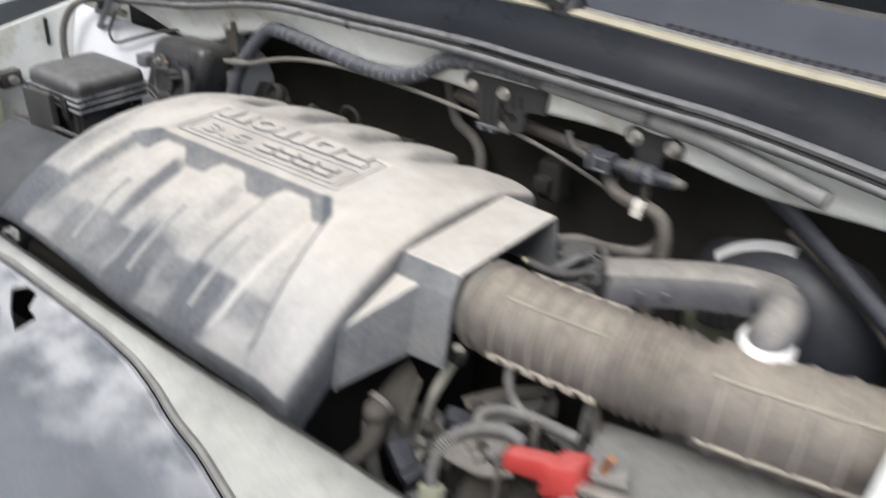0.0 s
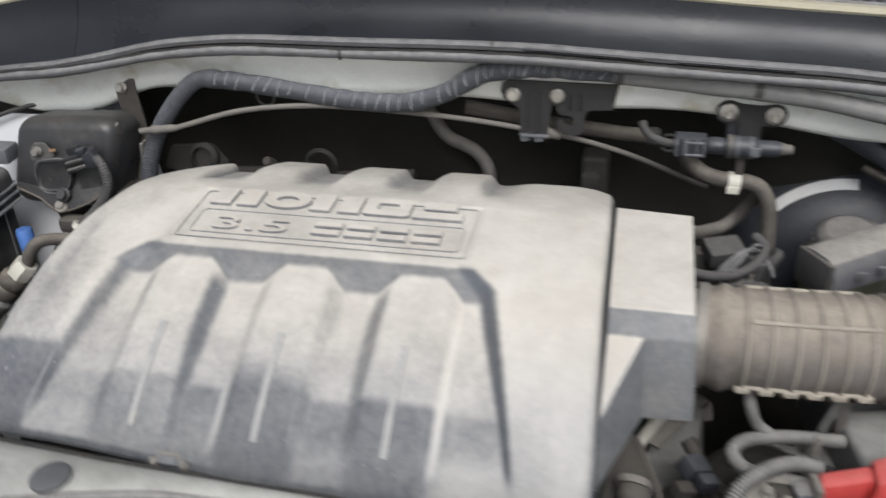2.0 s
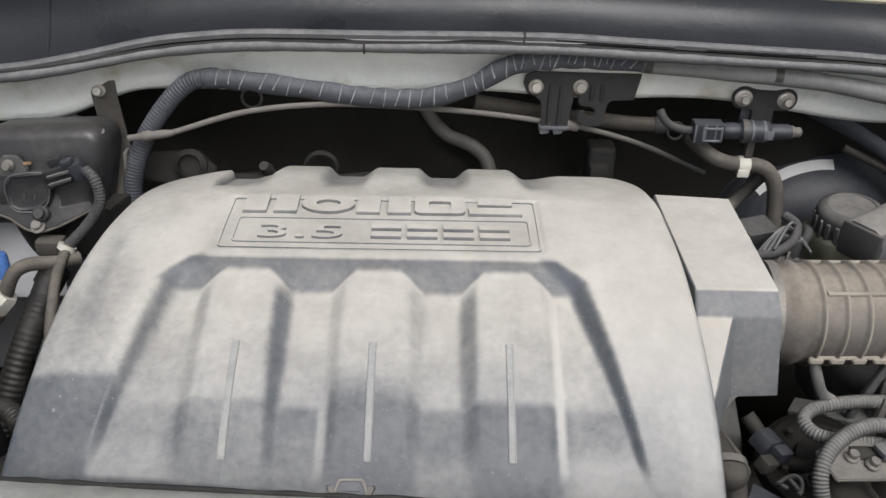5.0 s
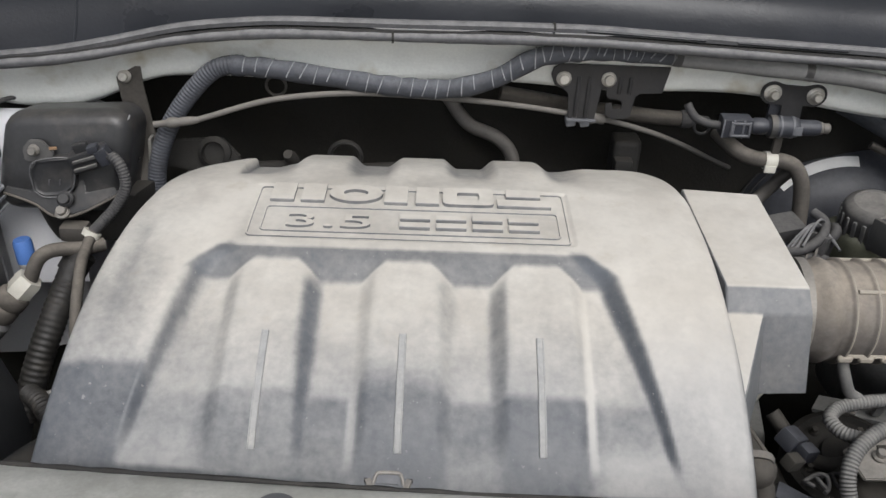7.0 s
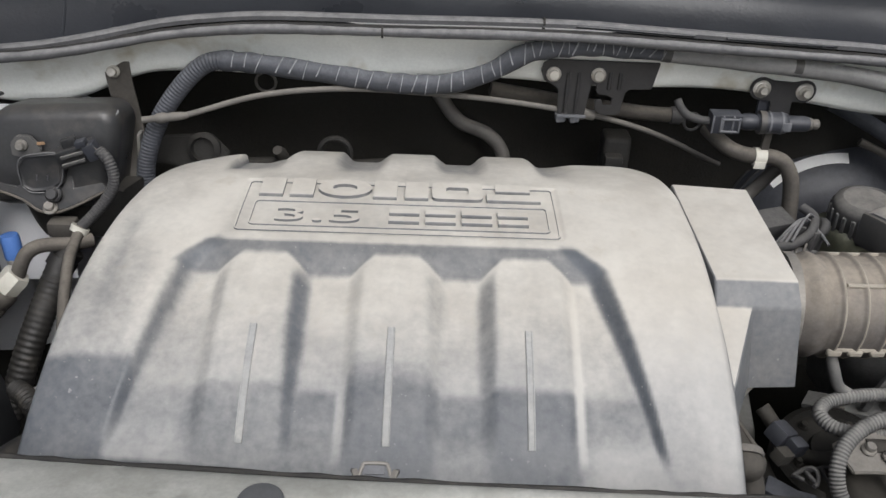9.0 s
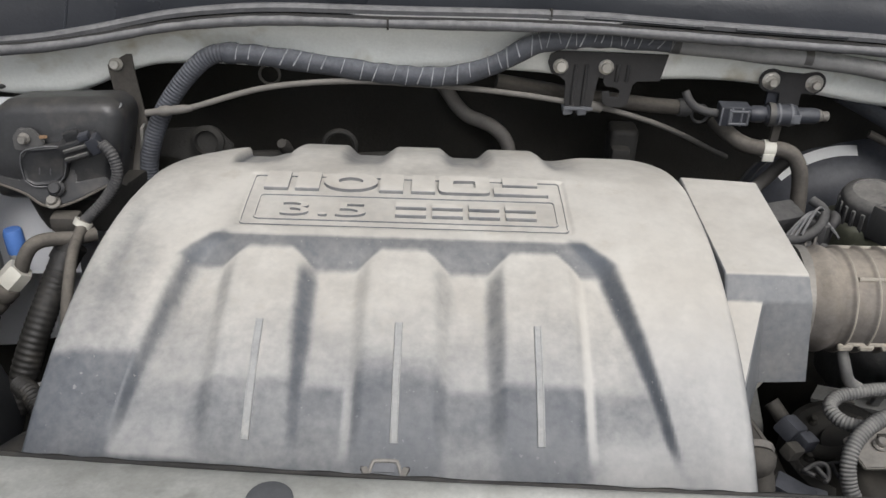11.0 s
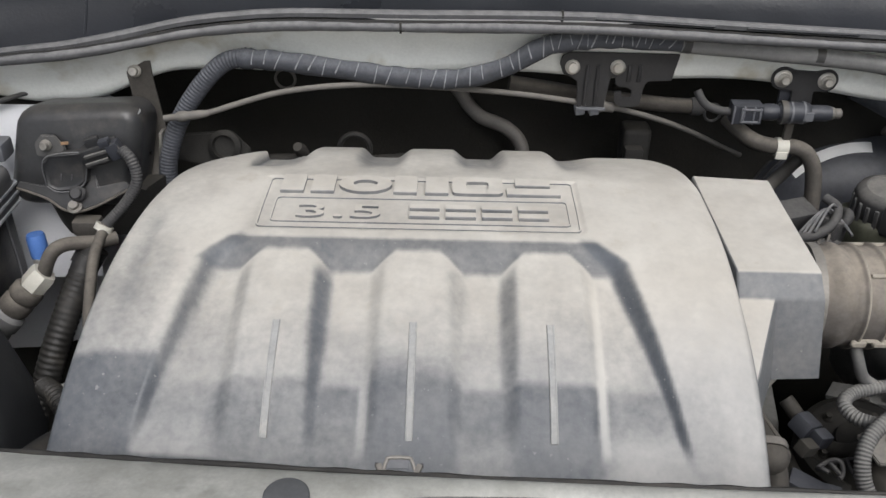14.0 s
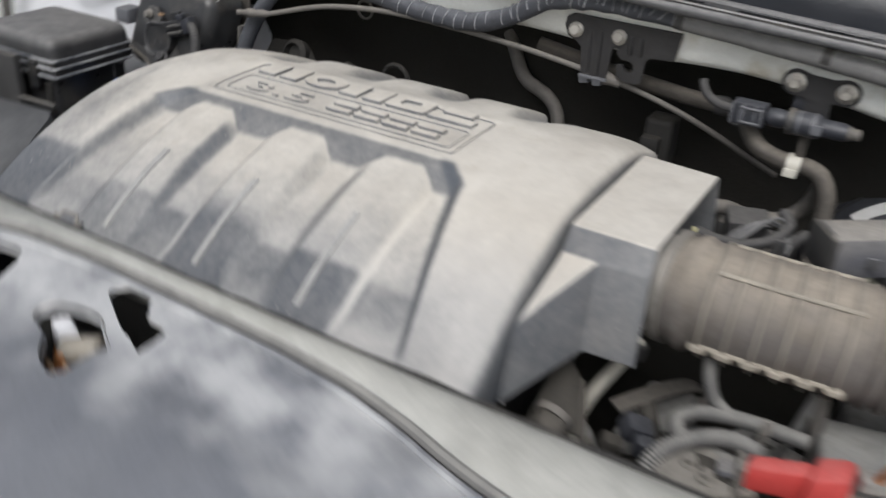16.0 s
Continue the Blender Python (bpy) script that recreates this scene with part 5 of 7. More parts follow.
def strap_along(pts, width, thick):
    """A flat strip laid along pts with its broad side up."""
    return sweep(pts, [(-width / 2, -thick / 2), (-width / 2, thick / 2), (width / 2, thick / 2), (width / 2, -thick / 2)], 24)


def bolts(parent, places, d, mat="metal", r=0.0046):
    for p in places:
        part("bolt", bolt(bmesh.new(), p, d, r), mat, parent, "dusty hexagon bolt")


def build_brackets():
    left = thing("strap_bracket", "steel strap bracket bolted under the cowl beam", "bracket", (-0.28, 0.633, 1.10))
    part("strap", strap(bmesh.new(), [(-0.279, 0.634, 1.124), (-0.279, 0.634, 1.108), (-0.275, 0.632, 1.07), (-0.268, 0.622, 1.03), (-0.264, 0.608, 1.005)], 0.0245, 0.002), "steel_dull", left)
    part("gusset", box((0.003, 0.012, 0.05), 0.001, pose(-0.262, 0.612, 1.035, 0, 6, 0)), "metal", left)
    bolts(left, [(-0.283, 0.6325, 1.1135)], (0, -1, 0.25))

    mid = thing("cable_bracket", "black stamped steel bracket holding the control cable", "bracket", (0.165, 0.65, 1.12))
    outline = [(-0.0125, 0.003), (-0.0108, 0.0110), (-0.004, 0.0150), (0.103, 0.0145), (0.0986, -0.0130), (0.0763, -0.0140), (0.0725, -0.0185), (0.0705, -0.0385),
               (0.0660, -0.0420), (0.0520, -0.0420), (0.0450, -0.0370), (0.0440, -0.0260), (0.0505, -0.0245), (0.0520, -0.0310), (0.0600, -0.0315), (0.0610, -0.0240), (0.0560, -0.0210), (0.0470, -0.0205),
               (0.0435, -0.0160), (0.0435, -0.0105), (0.0385, -0.0105), (0.0350, -0.0440), (0.0085, -0.0445), (0.0062, -0.0160), (0.000, -0.0110), (-0.0085, -0.0075)]
    part("plate", prism(outline, 0.0022, Matrix.Translation((0.1423, 0.6455, 1.1229)) @ pose(0, 0, 0, 92, 0, 0), 0.0006), "bracket", mid)
    for dx, top, low in ((0.0150, 0.002, -0.040), (0.0255, 0.002, -0.040), (0.0560, 0.003, -0.014), (0.0660, 0.003, -0.014)):
        part("rib", tube([(0.1423 + dx, 0.6438, 1.1229 + top), (0.1423 + dx, 0.6425, 1.1229 + (top + low) / 2), (0.1423 + dx, 0.6440, 1.1229 + low)], 0.0021, 10, 8), "bracket", mid)
    part("lip", box((0.029, 0.004, 0.0028), 0.0009, pose(0.1643, 0.6435, 1.0790)), "plug_edge", mid, "scuffed pale lip")
    for dx in (-0.010, 0.004):
        part("pinch", box((0.010, 0.012, 0.010), 0.0025, pose(0.1643 + dx, 0.6500, 1.0760, 0, -10, 0)), "plug_edge", mid, "crimped pale tab")
    bolts(mid, [(0.1423, 0.6425, 1.1229), (0.1863, 0.6425, 1.1234)], (0, -1, 0.12), "metal", 0.0052)

    right = thing("valve_bracket", "small black bracket with two washer-head bolts", "bracket", (0.37, 0.65, 1.11))
    rim = [(-0.0213 + 0.0118 * math.cos(radians(q)), 0.0008 + 0.0118 * math.sin(radians(q))) for q in range(70, 291, 20)]
    rim += [(-0.010, -0.0118), (-0.009, -0.030), (0.012, -0.030), (0.011, -0.0118)]
    rim += [(0.0213 + 0.0118 * math.cos(radians(q)), -0.0008 + 0.0118 * math.sin(radians(q))) for q in range(-110, 111, 20)]
    rim += [(0.010, 0.0085), (-0.010, 0.0095)]
    part("plate", prism(rim, 0.0022, Matrix.Translation((0.3709, 0.6465, 1.1137)) @ pose(0, 0, 0, 88, 0, 0), 0.0006), "bracket", right)
    for p in ((0.3495, 0.6448, 1.1145), (0.3923, 0.6448, 1.1129)):
        part("washer", lathe([(0.0088, 0), (0.0088, 0.0012), (0.0066, 0.0030), (0, 0.0030)], aim(p, (0, -1, 0.1)), 28), "metal", right, "dull conical washer")
    bolts(right, [(0.3495, 0.6421, 1.1145), (0.3923, 0.6421, 1.1129)], (0, -1, 0.1), "metal", 0.0044)


def build_valve():
    val = thing("purge_valve", "dusty grey plastic valve with a wired plug", "valve", (0.355, 0.64, 1.08))
    ax = Vector((1, -0.03, 0.01))
    plug = part("plug", box((0.030, 0.018, 0.020), 0.002, pose(0.318, 0.640, 1.0805)), "plug", val)
    for dz in (-0.006, 0.004):
        part("plug_rib", box((0.020, 0.003, 0.0022), 0.0006, pose(0.321, 0.6305, 1.0815 + dz * 1.3), 1), "plug_edge", plug)
    for dx in (-0.009, 0.009):
        part("plug_rib", box((0.0022, 0.003, 0.016), 0.0006, pose(0.321 + dx, 0.6305, 1.0805), 1), "plug_edge", plug)
    part("neck", lathe([(0.007, 0), (0.0085, 0.004), (0.0085, 0.012), (0.007, 0.016)], aim((0.334, 0.640, 1.081), ax), 18), "plug", val)
    body = part("body", lathe([(0.008, 0), (0.0108, 0.003), (0.0108, 0.026), (0.0095, 0.030), (0.0080, 0.031), (0.0080, 0.048), (0.0068, 0.052), (0, 0.053)], aim((0.350, 0.640, 1.081), ax), 24), "plug", val)
    part("collar", lathe([(0.0118, 0), (0.0118, 0.006)], aim((0.352, 0.640, 1.081), ax), 24), "black", body)
    part("window", box((0.008, 0.003, 0.009), 0.0008, pose(0.378, 0.6295, 1.081)), "plug_edge", body)
    part("tab", box((0.022, 0.004, 0.03), 0.001, pose(0.362, 0.650, 1.098)), "plug", val)
    part("tip", lathe([(0.0062, 0), (0.0066, 0.003), (0.0050, 0.005), (0.0054, 0.010), (0.003, 0.012), (0, 0.012)], aim((0.401, 0.6385, 1.0815), ax), 14), "cable", body, "pale ribbed outlet tip")
    for dx in (-0.014, -0.004, 0.006):
        part("plug_rib", box((0.0020, 0.0026, 0.019), 0.0006, pose(0.318 + dx, 0.6312, 1.0805), 1), "plug_edge", plug)
    for dx in (0.012, 0.024):
        part("band", lathe([(0.0114, -0.001), (0.0114, 0.001)], aim((0.350 + dx, 0.6397, 1.0811), ax), 22), "plug_edge", body)
    part("lead", tube([(0.304, 0.641, 1.080), (0.292, 0.642, 1.081), (0.280, 0.644, 1.085), (0.273, 0.646, 1.092), (0.270, 0.650, 1.098)], 0.0042, 24, 10), "loom", val, "taped lead")

    vac = thing("vacuum_hose", "brown dusty rubber vacuum hose bent downwards", "hose", (0.37, 0.64, 1.04))
    part("hose", tube([(0.312, 0.672, 1.060), (0.322, 0.656, 1.053), (0.3334, 0.6475, 1.0469), (0.348, 0.6480, 1.0415), (0.3625, 0.6485, 1.0395), (0.378, 0.6470, 1.0395), (0.391, 0.6440, 1.0345), (0.3995, 0.6390, 1.0205), (0.4025, 0.6330, 1.000), (0.4030, 0.624, 0.972), (0.4035, 0.606, 0.935)], 0.0082, 80, 16), "pipe", vac)
    clip = part("clip", lathe([(0.0094, -0.006), (0.0094, 0.006)], aim((0.3650, 0.6485, 1.0395), (1, 0, -0.02)), 20), "cream", vac, "white plastic hose clip")
    part("clip_tail", box((0.012, 0.003, 0.008), 0.001, pose(0.364, 0.6395, 1.0335)), "cream", clip)
    part("clip_stem", box((0.008, 0.006, 0.020), 0.001, pose(0.368, 0.6480, 1.0580)), "pipe", vac)

    brown = thing("return_hose", "brown dusty rubber hose behind the throttle shroud", "hose", (0.33, 0.6, 1.0))
    part("hose", tube([(0.296, 0.590, 0.998), (0.3188, 0.6081, 0.9988), (0.334, 0.632, 0.986), (0.349, 0.654, 0.977), (0.362, 0.666, 0.975), (0.3735, 0.6735, 0.981), (0.3830, 0.6720, 0.995), (0.3885, 0.6640, 1.012), (0.392, 0.652, 1.028)], 0.0070, 60, 14), "cable", brown)
    bypass = thing("bypass_pipe", "brown dusty pipe below the cowl beam", "pipe", (0.24, 0.655, 1.08))
    part("pipe", tube([(0.085, 0.690, 1.0865), (0.130, 0.6925, 1.0790), (0.175, 0.6935, 1.0715), (0.2214, 0.6930, 1.0672), (0.252, 0.6910, 1.0650), (0.2830, 0.6895, 1.0643)], 0.0080, 50, 14), "pipe", bypass)
    part("end", lathe([(0.0092, -0.006), (0.0096, 0.004), (0.007, 0.008), (0, 0.008)], aim((0.2830, 0.6895, 1.0643), (1, 0, 0)), 16), "loom", bypass)
    part("ring", tube([(0.300 + 0.0085 * math.cos(a), 0.684, 1.0600 + 0.0095 * math.sin(a)) for a in (k * math.pi / 8 for k in range(17))], 0.0016, 40, 6, cap=False), "loom", bypass)
    loop = thing("heater_hose", "brown dusty rubber hose curling behind the cover", "hose", (0.09, 0.65, 1.03))
    part("hose", tube([(0.018, 0.756, 1.072), (0.035, 0.742, 1.053), (0.047, 0.733, 1.039), (0.0595, 0.727, 1.030), (0.075, 0.723, 1.0255), (0.0885, 0.721, 1.0195), (0.1010, 0.717, 1.008), (0.1070, 0.712, 0.990), (0.108, 0.70, 0.945)], 0.0078, 60, 14), "cable", loop)

    # loose plugs and leads beside the shroud
    con = thing("wiring_plugs", "cluster of dusty grey plugs and taped leads", "wiring", (0.36, 0.52, 1.01))
    part("plug", box((0.034, 0.026, 0.016), 0.002, pose(0.352, 0.548, 1.018, 10, 0, 20)), "loom", con)
    part("plug", box((0.020, 0.022, 0.020), 0.002, pose(0.382, 0.532, 1.012, 0, 15, 40)), "loom", con)
    part("plug", box((0.020, 0.016, 0.026), 0.002, pose(0.338, 0.556, 1.000)), "black", con)
    part("lead", tube([(0.322, 0.503, 1.021), (0.340, 0.506, 1.017), (0.362, 0.514, 1.016), (0.380, 0.526, 1.022), (0.386, 0.540, 1.030), (0.378, 0.552, 1.034)], 0.0048, 40, 10), "loom", con)
    part("sleeve", tube([(0.319, 0.501, 1.0225), (0.328, 0.503, 1.0195), (0.336, 0.505, 1.0175)], 0.0026, 12, 8), "yellow", con, "yellow wire sleeve")
    part("lead", tube([(0.350, 0.512, 1.000), (0.372, 0.520, 1.004), (0.392, 0.515, 1.000), (0.405, 0.500, 0.985)], 0.0042, 40, 10), "loom", con)
    part("lead", tube([(0.388, 0.556, 1.004), (0.398, 0.548, 1.020), (0.396, 0.534, 1.022), (0.384, 0.528, 1.006)], 0.0050, 40, 10), "loom", con)
    for i in range(4):
        part("pale_wire", tube([(0.338 + 0.006 * i, 0.508, 1.010 + 0.004 * i), (0.356 + 0.007 * i, 0.520 + 0.004 * i, 1.028 + 0.003 * i), (0.376 + 0.005 * i, 0.536, 1.030 - 0.003 * i), (0.392, 0.528 - 0.006 * i, 1.018)], 0.0013, 24, 6), "strip", con, "pale dusty wire")
    for i in range(4):
        part("wire", tube([(0.345 + 0.008 * i, 0.50 + 0.004 * i, 0.985), (0.352 + 0.008 * i, 0.520, 1.004 + 0.003 * i), (0.36 + 0.006 * i, 0.545, 1.000 - 0.004 * i)], 0.0014, 16, 6), "cable", con)


def build_brakes():
    boo = thing("brake_booster", "satin black brake booster with a white painted arc", "brake booster", (0.501, 0.76, 0.88))
    m = aim((0.501, 0.80, 0.885), (0, -1, 0.10))
    part("shell", lathe([(0.118, -0.05), (0.122, 0.0), (0.1225, 0.012), (0.119, 0.016), (0.119, 0.030), (0.122, 0.034), (0.120, 0.046), (0.110, 0.066), (0.094, 0.084), (0.070, 0.096), (0.045, 0.100), (0, 0.100)], m, 64), "plug", boo)
    def arc(u, v):
        a, r = radians(87 + 51 * u), 0.1017 + 0.0088 * v
        return m @ Vector((r * math.cos(a), r * math.sin(a), 0.066 + (0.110 - r) * 1.125 + 0.0012))
    part("paint_arc", thicken(grid(arc, 36, 4), 0.0006), "white_mark", boo, "white paint arc")
    for r, h in ((0.1235, 0.033), (0.1218, 0.042), (0.1180, 0.051)):
        part("rim", tube([m @ Vector((r * math.cos(a), r * math.sin(a), h)) for a in (k * math.pi / 24 for k in range(49))], 0.0014, 96, 6, cap=False), "bracket", boo)

    tank = thing("brake_fluid_reservoir", "cloudy greenish reservoir with a black ribbed cap", "reservoir", (0.46, 0.61, 0.95))
    part("tank", box((0.075, 0.058, 0.055), 0.014, pose(0.480, 0.628, 0.952, 0, 0, 12), 4), "tank_dark", tank)
    part("neck", lathe([(0.0215, -0.03), (0.0215, 0.004)], pose(0.4785, 0.622, 0.980, 4, -4, 0), 28), "tank_dark", tank)
    m = pose(0.4785, 0.622, 0.996, 4, -4, 0)
    cap = part("cap", lathe([(0.0325, -0.026), (0.0340, -0.006), (0.0335, 0.004), (0.0310, 0.0095), (0.0240, 0.0130), (0.0230, 0.0115), (0.0120, 0.0125), (0, 0.0130)], m, 44), "black_dusty", tank, "grey dusty ribbed screw cap")
    for k in range(22):
        a = k * math.pi / 11
        part("grip", box((0.0024, 0.0044, 0.024), 0.0008, m @ Matrix.Translation((0.0340 * math.cos(a), 0.0340 * math.sin(a), -0.010)) @ Matrix.Rotation(a, 4, "Z"), 1), "conduit", cap)
    part("master_cylinder", lathe([(0.018, 0), (0.018, 0.07), (0.014, 0.075), (0, 0.075)], aim((0.50, 0.70, 0.905), (0, -1, 0.05)), 24), "alu", tank)
    hose = thing("booster_hose", "taped dark hose above the brake booster", "hose", (0.5, 0.7, 1.02))
    part("hose", tube([(0.455, 0.715, 1.075), (0.485, 0.708, 1.062), (0.52, 0.70, 1.045), (0.57, 0.69, 1.015), (0.66, 0.67, 0.96)], 0.0090, 40, 12), "tape", hose)
    part("hose", tube([(0.50, 0.715, 1.03), (0.55, 0.70, 1.01), (0.60, 0.69, 0.98), (0.66, 0.66, 0.94)], 0.0045, 40, 10), "pipe", hose)


# ---- beside the cover, fuse box side ----
def build_left():
    sol = thing("control_box", "black plastic vacuum box with a sensor and wired plug", "control box", (-0.325, 0.57, 1.03))
    def rounded(x0, x1, y0, y1, r):
        pts = []
        for cx, cy, a0 in ((x1 - r, y0 + r, -90), (x1 - r, y1 - r, 0), (x0 + r, y1 - r, 90), (x0 + r, y0 + r, 180)):
            pts += [(cx + r * math.cos(radians(a0 + 22.5 * k)), cy + r * math.sin(radians(a0 + 22.5 * k))) for k in range(5)]
        return pts
    def loft(shape, profile, m):
        """Stack an outline inwards by (inset, height) steps, for cleanly rounded edges."""
        bm = bmesh.new()
        q = [Vector((x, y, 0)) for x, y in shape]
        nrm = []
        for i in range(len(q)):
            t = (q[(i + 1) % len(q)] - q[i - 1]).normalized()
            nrm.append(Vector((t.y, -t.x, 0)))
        rows = [[bm.verts.new(m @ (p - k * inset + Vector((0, 0, h)))) for p, k in zip(q, nrm)] for inset, h in profile]
        for a, b in zip(rows, rows[1:]):
            for i in range(len(a)):
                bm.faces.new((a[i - 1], a[i], b[i], b[i - 1]))
        bm.faces.new(rows[0])
        bm.faces.new(rows[-1])
        return bm
    shape = [(x - 0.006 * (y < 0) + 0.004 * y / 0.05, y + 0.05 * x * (y > 0)) for x, y in rounded(-0.060, 0.062, -0.048, 0.050, 0.021)]
    edge = [(0, 0), (0, 0.034), (0.0006, 0.038), (0.0026, 0.0430), (0.0056, 0.0468), (0.0096, 0.0493), (0.0140, 0.0502)]
    part("body", loft(shape, edge, Matrix.Translation((-0.3285, 0.612, 1.040)) @ pose(0, 0, 0, 76, 0, 0)), "box", sol, angle=60)
    pan = [(-0.060, 0.008), (-0.036, 0.004), (-0.034, 0.016), (-0.029, 0.016), (-0.028, 0.004), (0.004, 0.004), (0.010, 0.020), (0.014, 0.020), (0.015, 0.004), (0.042, 0.010), (0.046, 0.004), (0.028, -0.006), (0.012, -0.014), (-0.004, -0.019), (-0.018, -0.017), (-0.032, -0.008), (-0.048, -0.002), (-0.062, 0.002)]
    part("flange", prism(pan, 0.004, Matrix.Translation((-0.324, 0.556, 1.0220)) @ pose(0, 0, 0, 62, 0, 0), 0.0010), "box", sol, "dusty lower pan")
    part("pan_rim", tube([Matrix.Translation((-0.324, 0.5525, 1.0225)) @ pose(0, 0, 0, 62, 0, 0) @ Vector((q[0], q[1], 0.0)) for q in pan[10:]], 0.0013, 40, 6), "pipe", sol, "pale rim of the pan")
    part("skirt", hull([(-0.375, 0.600, 0.96), (-0.262, 0.600, 0.96), (-0.382, 0.598, 1.02), (-0.256, 0.598, 1.02), (-0.37, 0.568, 1.02), (-0.268, 0.566, 1.02), (-0.355, 0.575, 0.96), (-0.280, 0.575, 0.96)], 0.004), "dark", sol, "black lower half of the box")
    sensor = part("sensor", loft([(-0.022, -0.014), (-0.012, -0.020), (0.006, -0.018), (0.018, -0.008), (0.021, 0.012), (0.014, 0.022), (-0.016, 0.018), (-0.024, 0.006)], [(0, 0), (0, 0.011), (0.001, 0.0135), (0.003, 0.0145), (0.0045, 0.0135), (0.006, 0.0132)], Matrix.Translation((-0.334, 0.566, 1.040)) @ pose(0, 0, 0, 80, 0, 0)), "box", sol, "square-bodied sensor")
    for k in range(2):
        part("sensor_mark", box((0.0010, 0.0006, 0.006), 0.0002, pose(-0.340 + 0.010 * k, 0.5515, 1.0385, -10, 10, 0), 1), "strip", sensor)
    rim = [(-0.0205, -0.013), (-0.022, 0.006), (-0.015, 0.0165), (0.0135, 0.0205), (0.0195, 0.0115), (0.0165, -0.0075), (0.0055, -0.0165), (-0.0115, -0.0185), (-0.0205, -0.013)]
    m = Matrix.Translation((-0.334, 0.5515, 1.0425)) @ pose(0, 0, 0, 80, 0, 0)
    part("sensor_rim", tube([m @ Vector((x, y, 0)) for x, y in rim], 0.0007, 80, 6, cap=False), "strip", sensor)
    part("ear", prism([(-0.012, -0.008), (-0.013, 0.004), (-0.006, 0.012), (0.006, 0.012), (0.016, 0.0), (0.010, -0.010)], 0.004, Matrix.Translation((-0.349, 0.563, 1.064)) @ pose(0, 0, 0, 78, 0, 0), 0.001), "black_dusty", sol)
    part("bolt", bolt(bmesh.new(), (-0.350, 0.5580, 1.0685), (0, -1, 0.2), 0.0038), "dirty_bolt", sol, "dull bolt")
    part("rust_patch", box((0.007, 0.002, 0.003), 0.0008, pose(-0.333, 0.5595, 1.070, -10, 0, 10)), "rust", sol, "rusty spot")
    plug = part("plug", box((0.034, 0.018, 0.018), 0.002, pose(-0.300, 0.558, 1.062, 0, -16, 8)), "box", sol)
    part("plug_latch", box((0.014, 0.006, 0.010), 0.0015, pose(-0.305, 0.556, 1.0735, 0, -16, 8)), "box", plug)
    part("plug_latch", box((0.010, 0.010, 0.006), 0.0015, pose(-0.292, 0.550, 1.0765, 0, -16, 8)), "plug", plug)
    part("plug_boot", box((0.012, 0.014, 0.016), 0.002, pose(-0.284, 0.553, 1.068, 0, -24, 8)), "plug", plug)
    part("box_stud", lathe([(0.0055, 0), (0.0055, 0.0012), (0.003, 0.0018), (0, 0.0018)], aim((-0.272, 0.586, 1.0905), (0, -0.3, 1)), 16), "strip", sol, "pale worn stud")
    for dz in (-0.005, 0.003):
        part("plug_rib", box((0.022, 0.004, 0.003), 0.0008, pose(-0.301, 0.548, 1.062 + dz, 0, -16, 8)), "black_dusty", plug)
    for i in range(5):
        z = 1.074 - 0.003 * i
        part("wire", tube([(-0.290 + 0.001 * i, 0.552, z), (-0.282, 0.548, z + 0.001), (-0.275, 0.549, 1.066 - 0.001 * i)], 0.0009, 10, 5), "copper" if i == 3 else "cable", sol)
    part("conduit", tube([(-0.277, 0.550, 1.070), (-0.268, 0.545, 1.062), (-0.264, 0.541, 1.047), (-0.268, 0.538, 1.034), (-0.280, 0.533, 1.018), (-0.296, 0.5245, 1.003)], lambda s: 0.0053 + 0.00025 * math.sin(s / 0.0028 * 2 * math.pi) * sm(0.09, 0.07, s), 220, 12), "loom", sol, "corrugated conduit")
    part("conduit_band", lathe([(0.0085, -0.003), (0.0085, 0.003)], aim((-0.2975, 0.5235, 1.001), (-0.5, -0.5, -0.9)), 16), "cream", sol, "cream collar")
    part("conduit_tail", tube([(-0.2960, 0.5245, 1.0030), (-0.2986, 0.5065, 0.9936), (-0.2963, 0.4858, 0.9899), (-0.2932, 0.4632, 0.9786), (-0.2915, 0.4456, 0.9640), (-0.2906, 0.4295, 0.9403)], 0.0052, 50, 12), "pipe", sol, "brown dusty hose")
    part("nut", bolt(bmesh.new(), (-0.326, 0.5475, 1.0235), (0, -0.8, 0.5), 0.0055), "bracket", sol)
    part("foot_bolt", bolt(bmesh.new(), (-0.330, 0.5440, 1.0105), (0, -0.5, 0.8), 0.0048), "dirty_bolt", sol)
    part("side_plug", box((0.022, 0.024, 0.018), 0.003, pose(-0.408, 0.577, 1.054)), "plug_edge", sol, "grey side plug")
    part("side_stud", lathe([(0.006, 0), (0.006, 0.012), (0, 0.013)], pose(-0.398, 0.545, 1.004), 14), "grey", sol)
    part("under_valve", box((0.026, 0.018, 0.016), 0.004, pose(-0.322, 0.545, 0.990)), "grimy", sol)

    ac = thing("service_port_pipe", "beige coated pipe with fittings and a blue cap", "pipe", (-0.356, 0.50, 0.96))
    part("pipe", tube([(-0.288, 0.524, 0.990), (-0.302, 0.513, 0.992), (-0.318, 0.507, 0.994), (-0.3285, 0.501, 0.9950), (-0.336, 0.495, 0.992), (-0.341, 0.490, 0.984), (-0.346, 0.487, 0.972), (-0.352, 0.484, 0.964)], 0.0066, 60, 14), "pipe", ac)
    d = (-0.60, -0.24, -0.62)
    part("fitting", lathe([(0.0115, 0), (0.0125, 0.004), (0.0125, 0.018), (0.010, 0.022)], aim((-0.345, 0.488, 0.974), d), 6), "cream", ac, "pale hexagonal fitting")
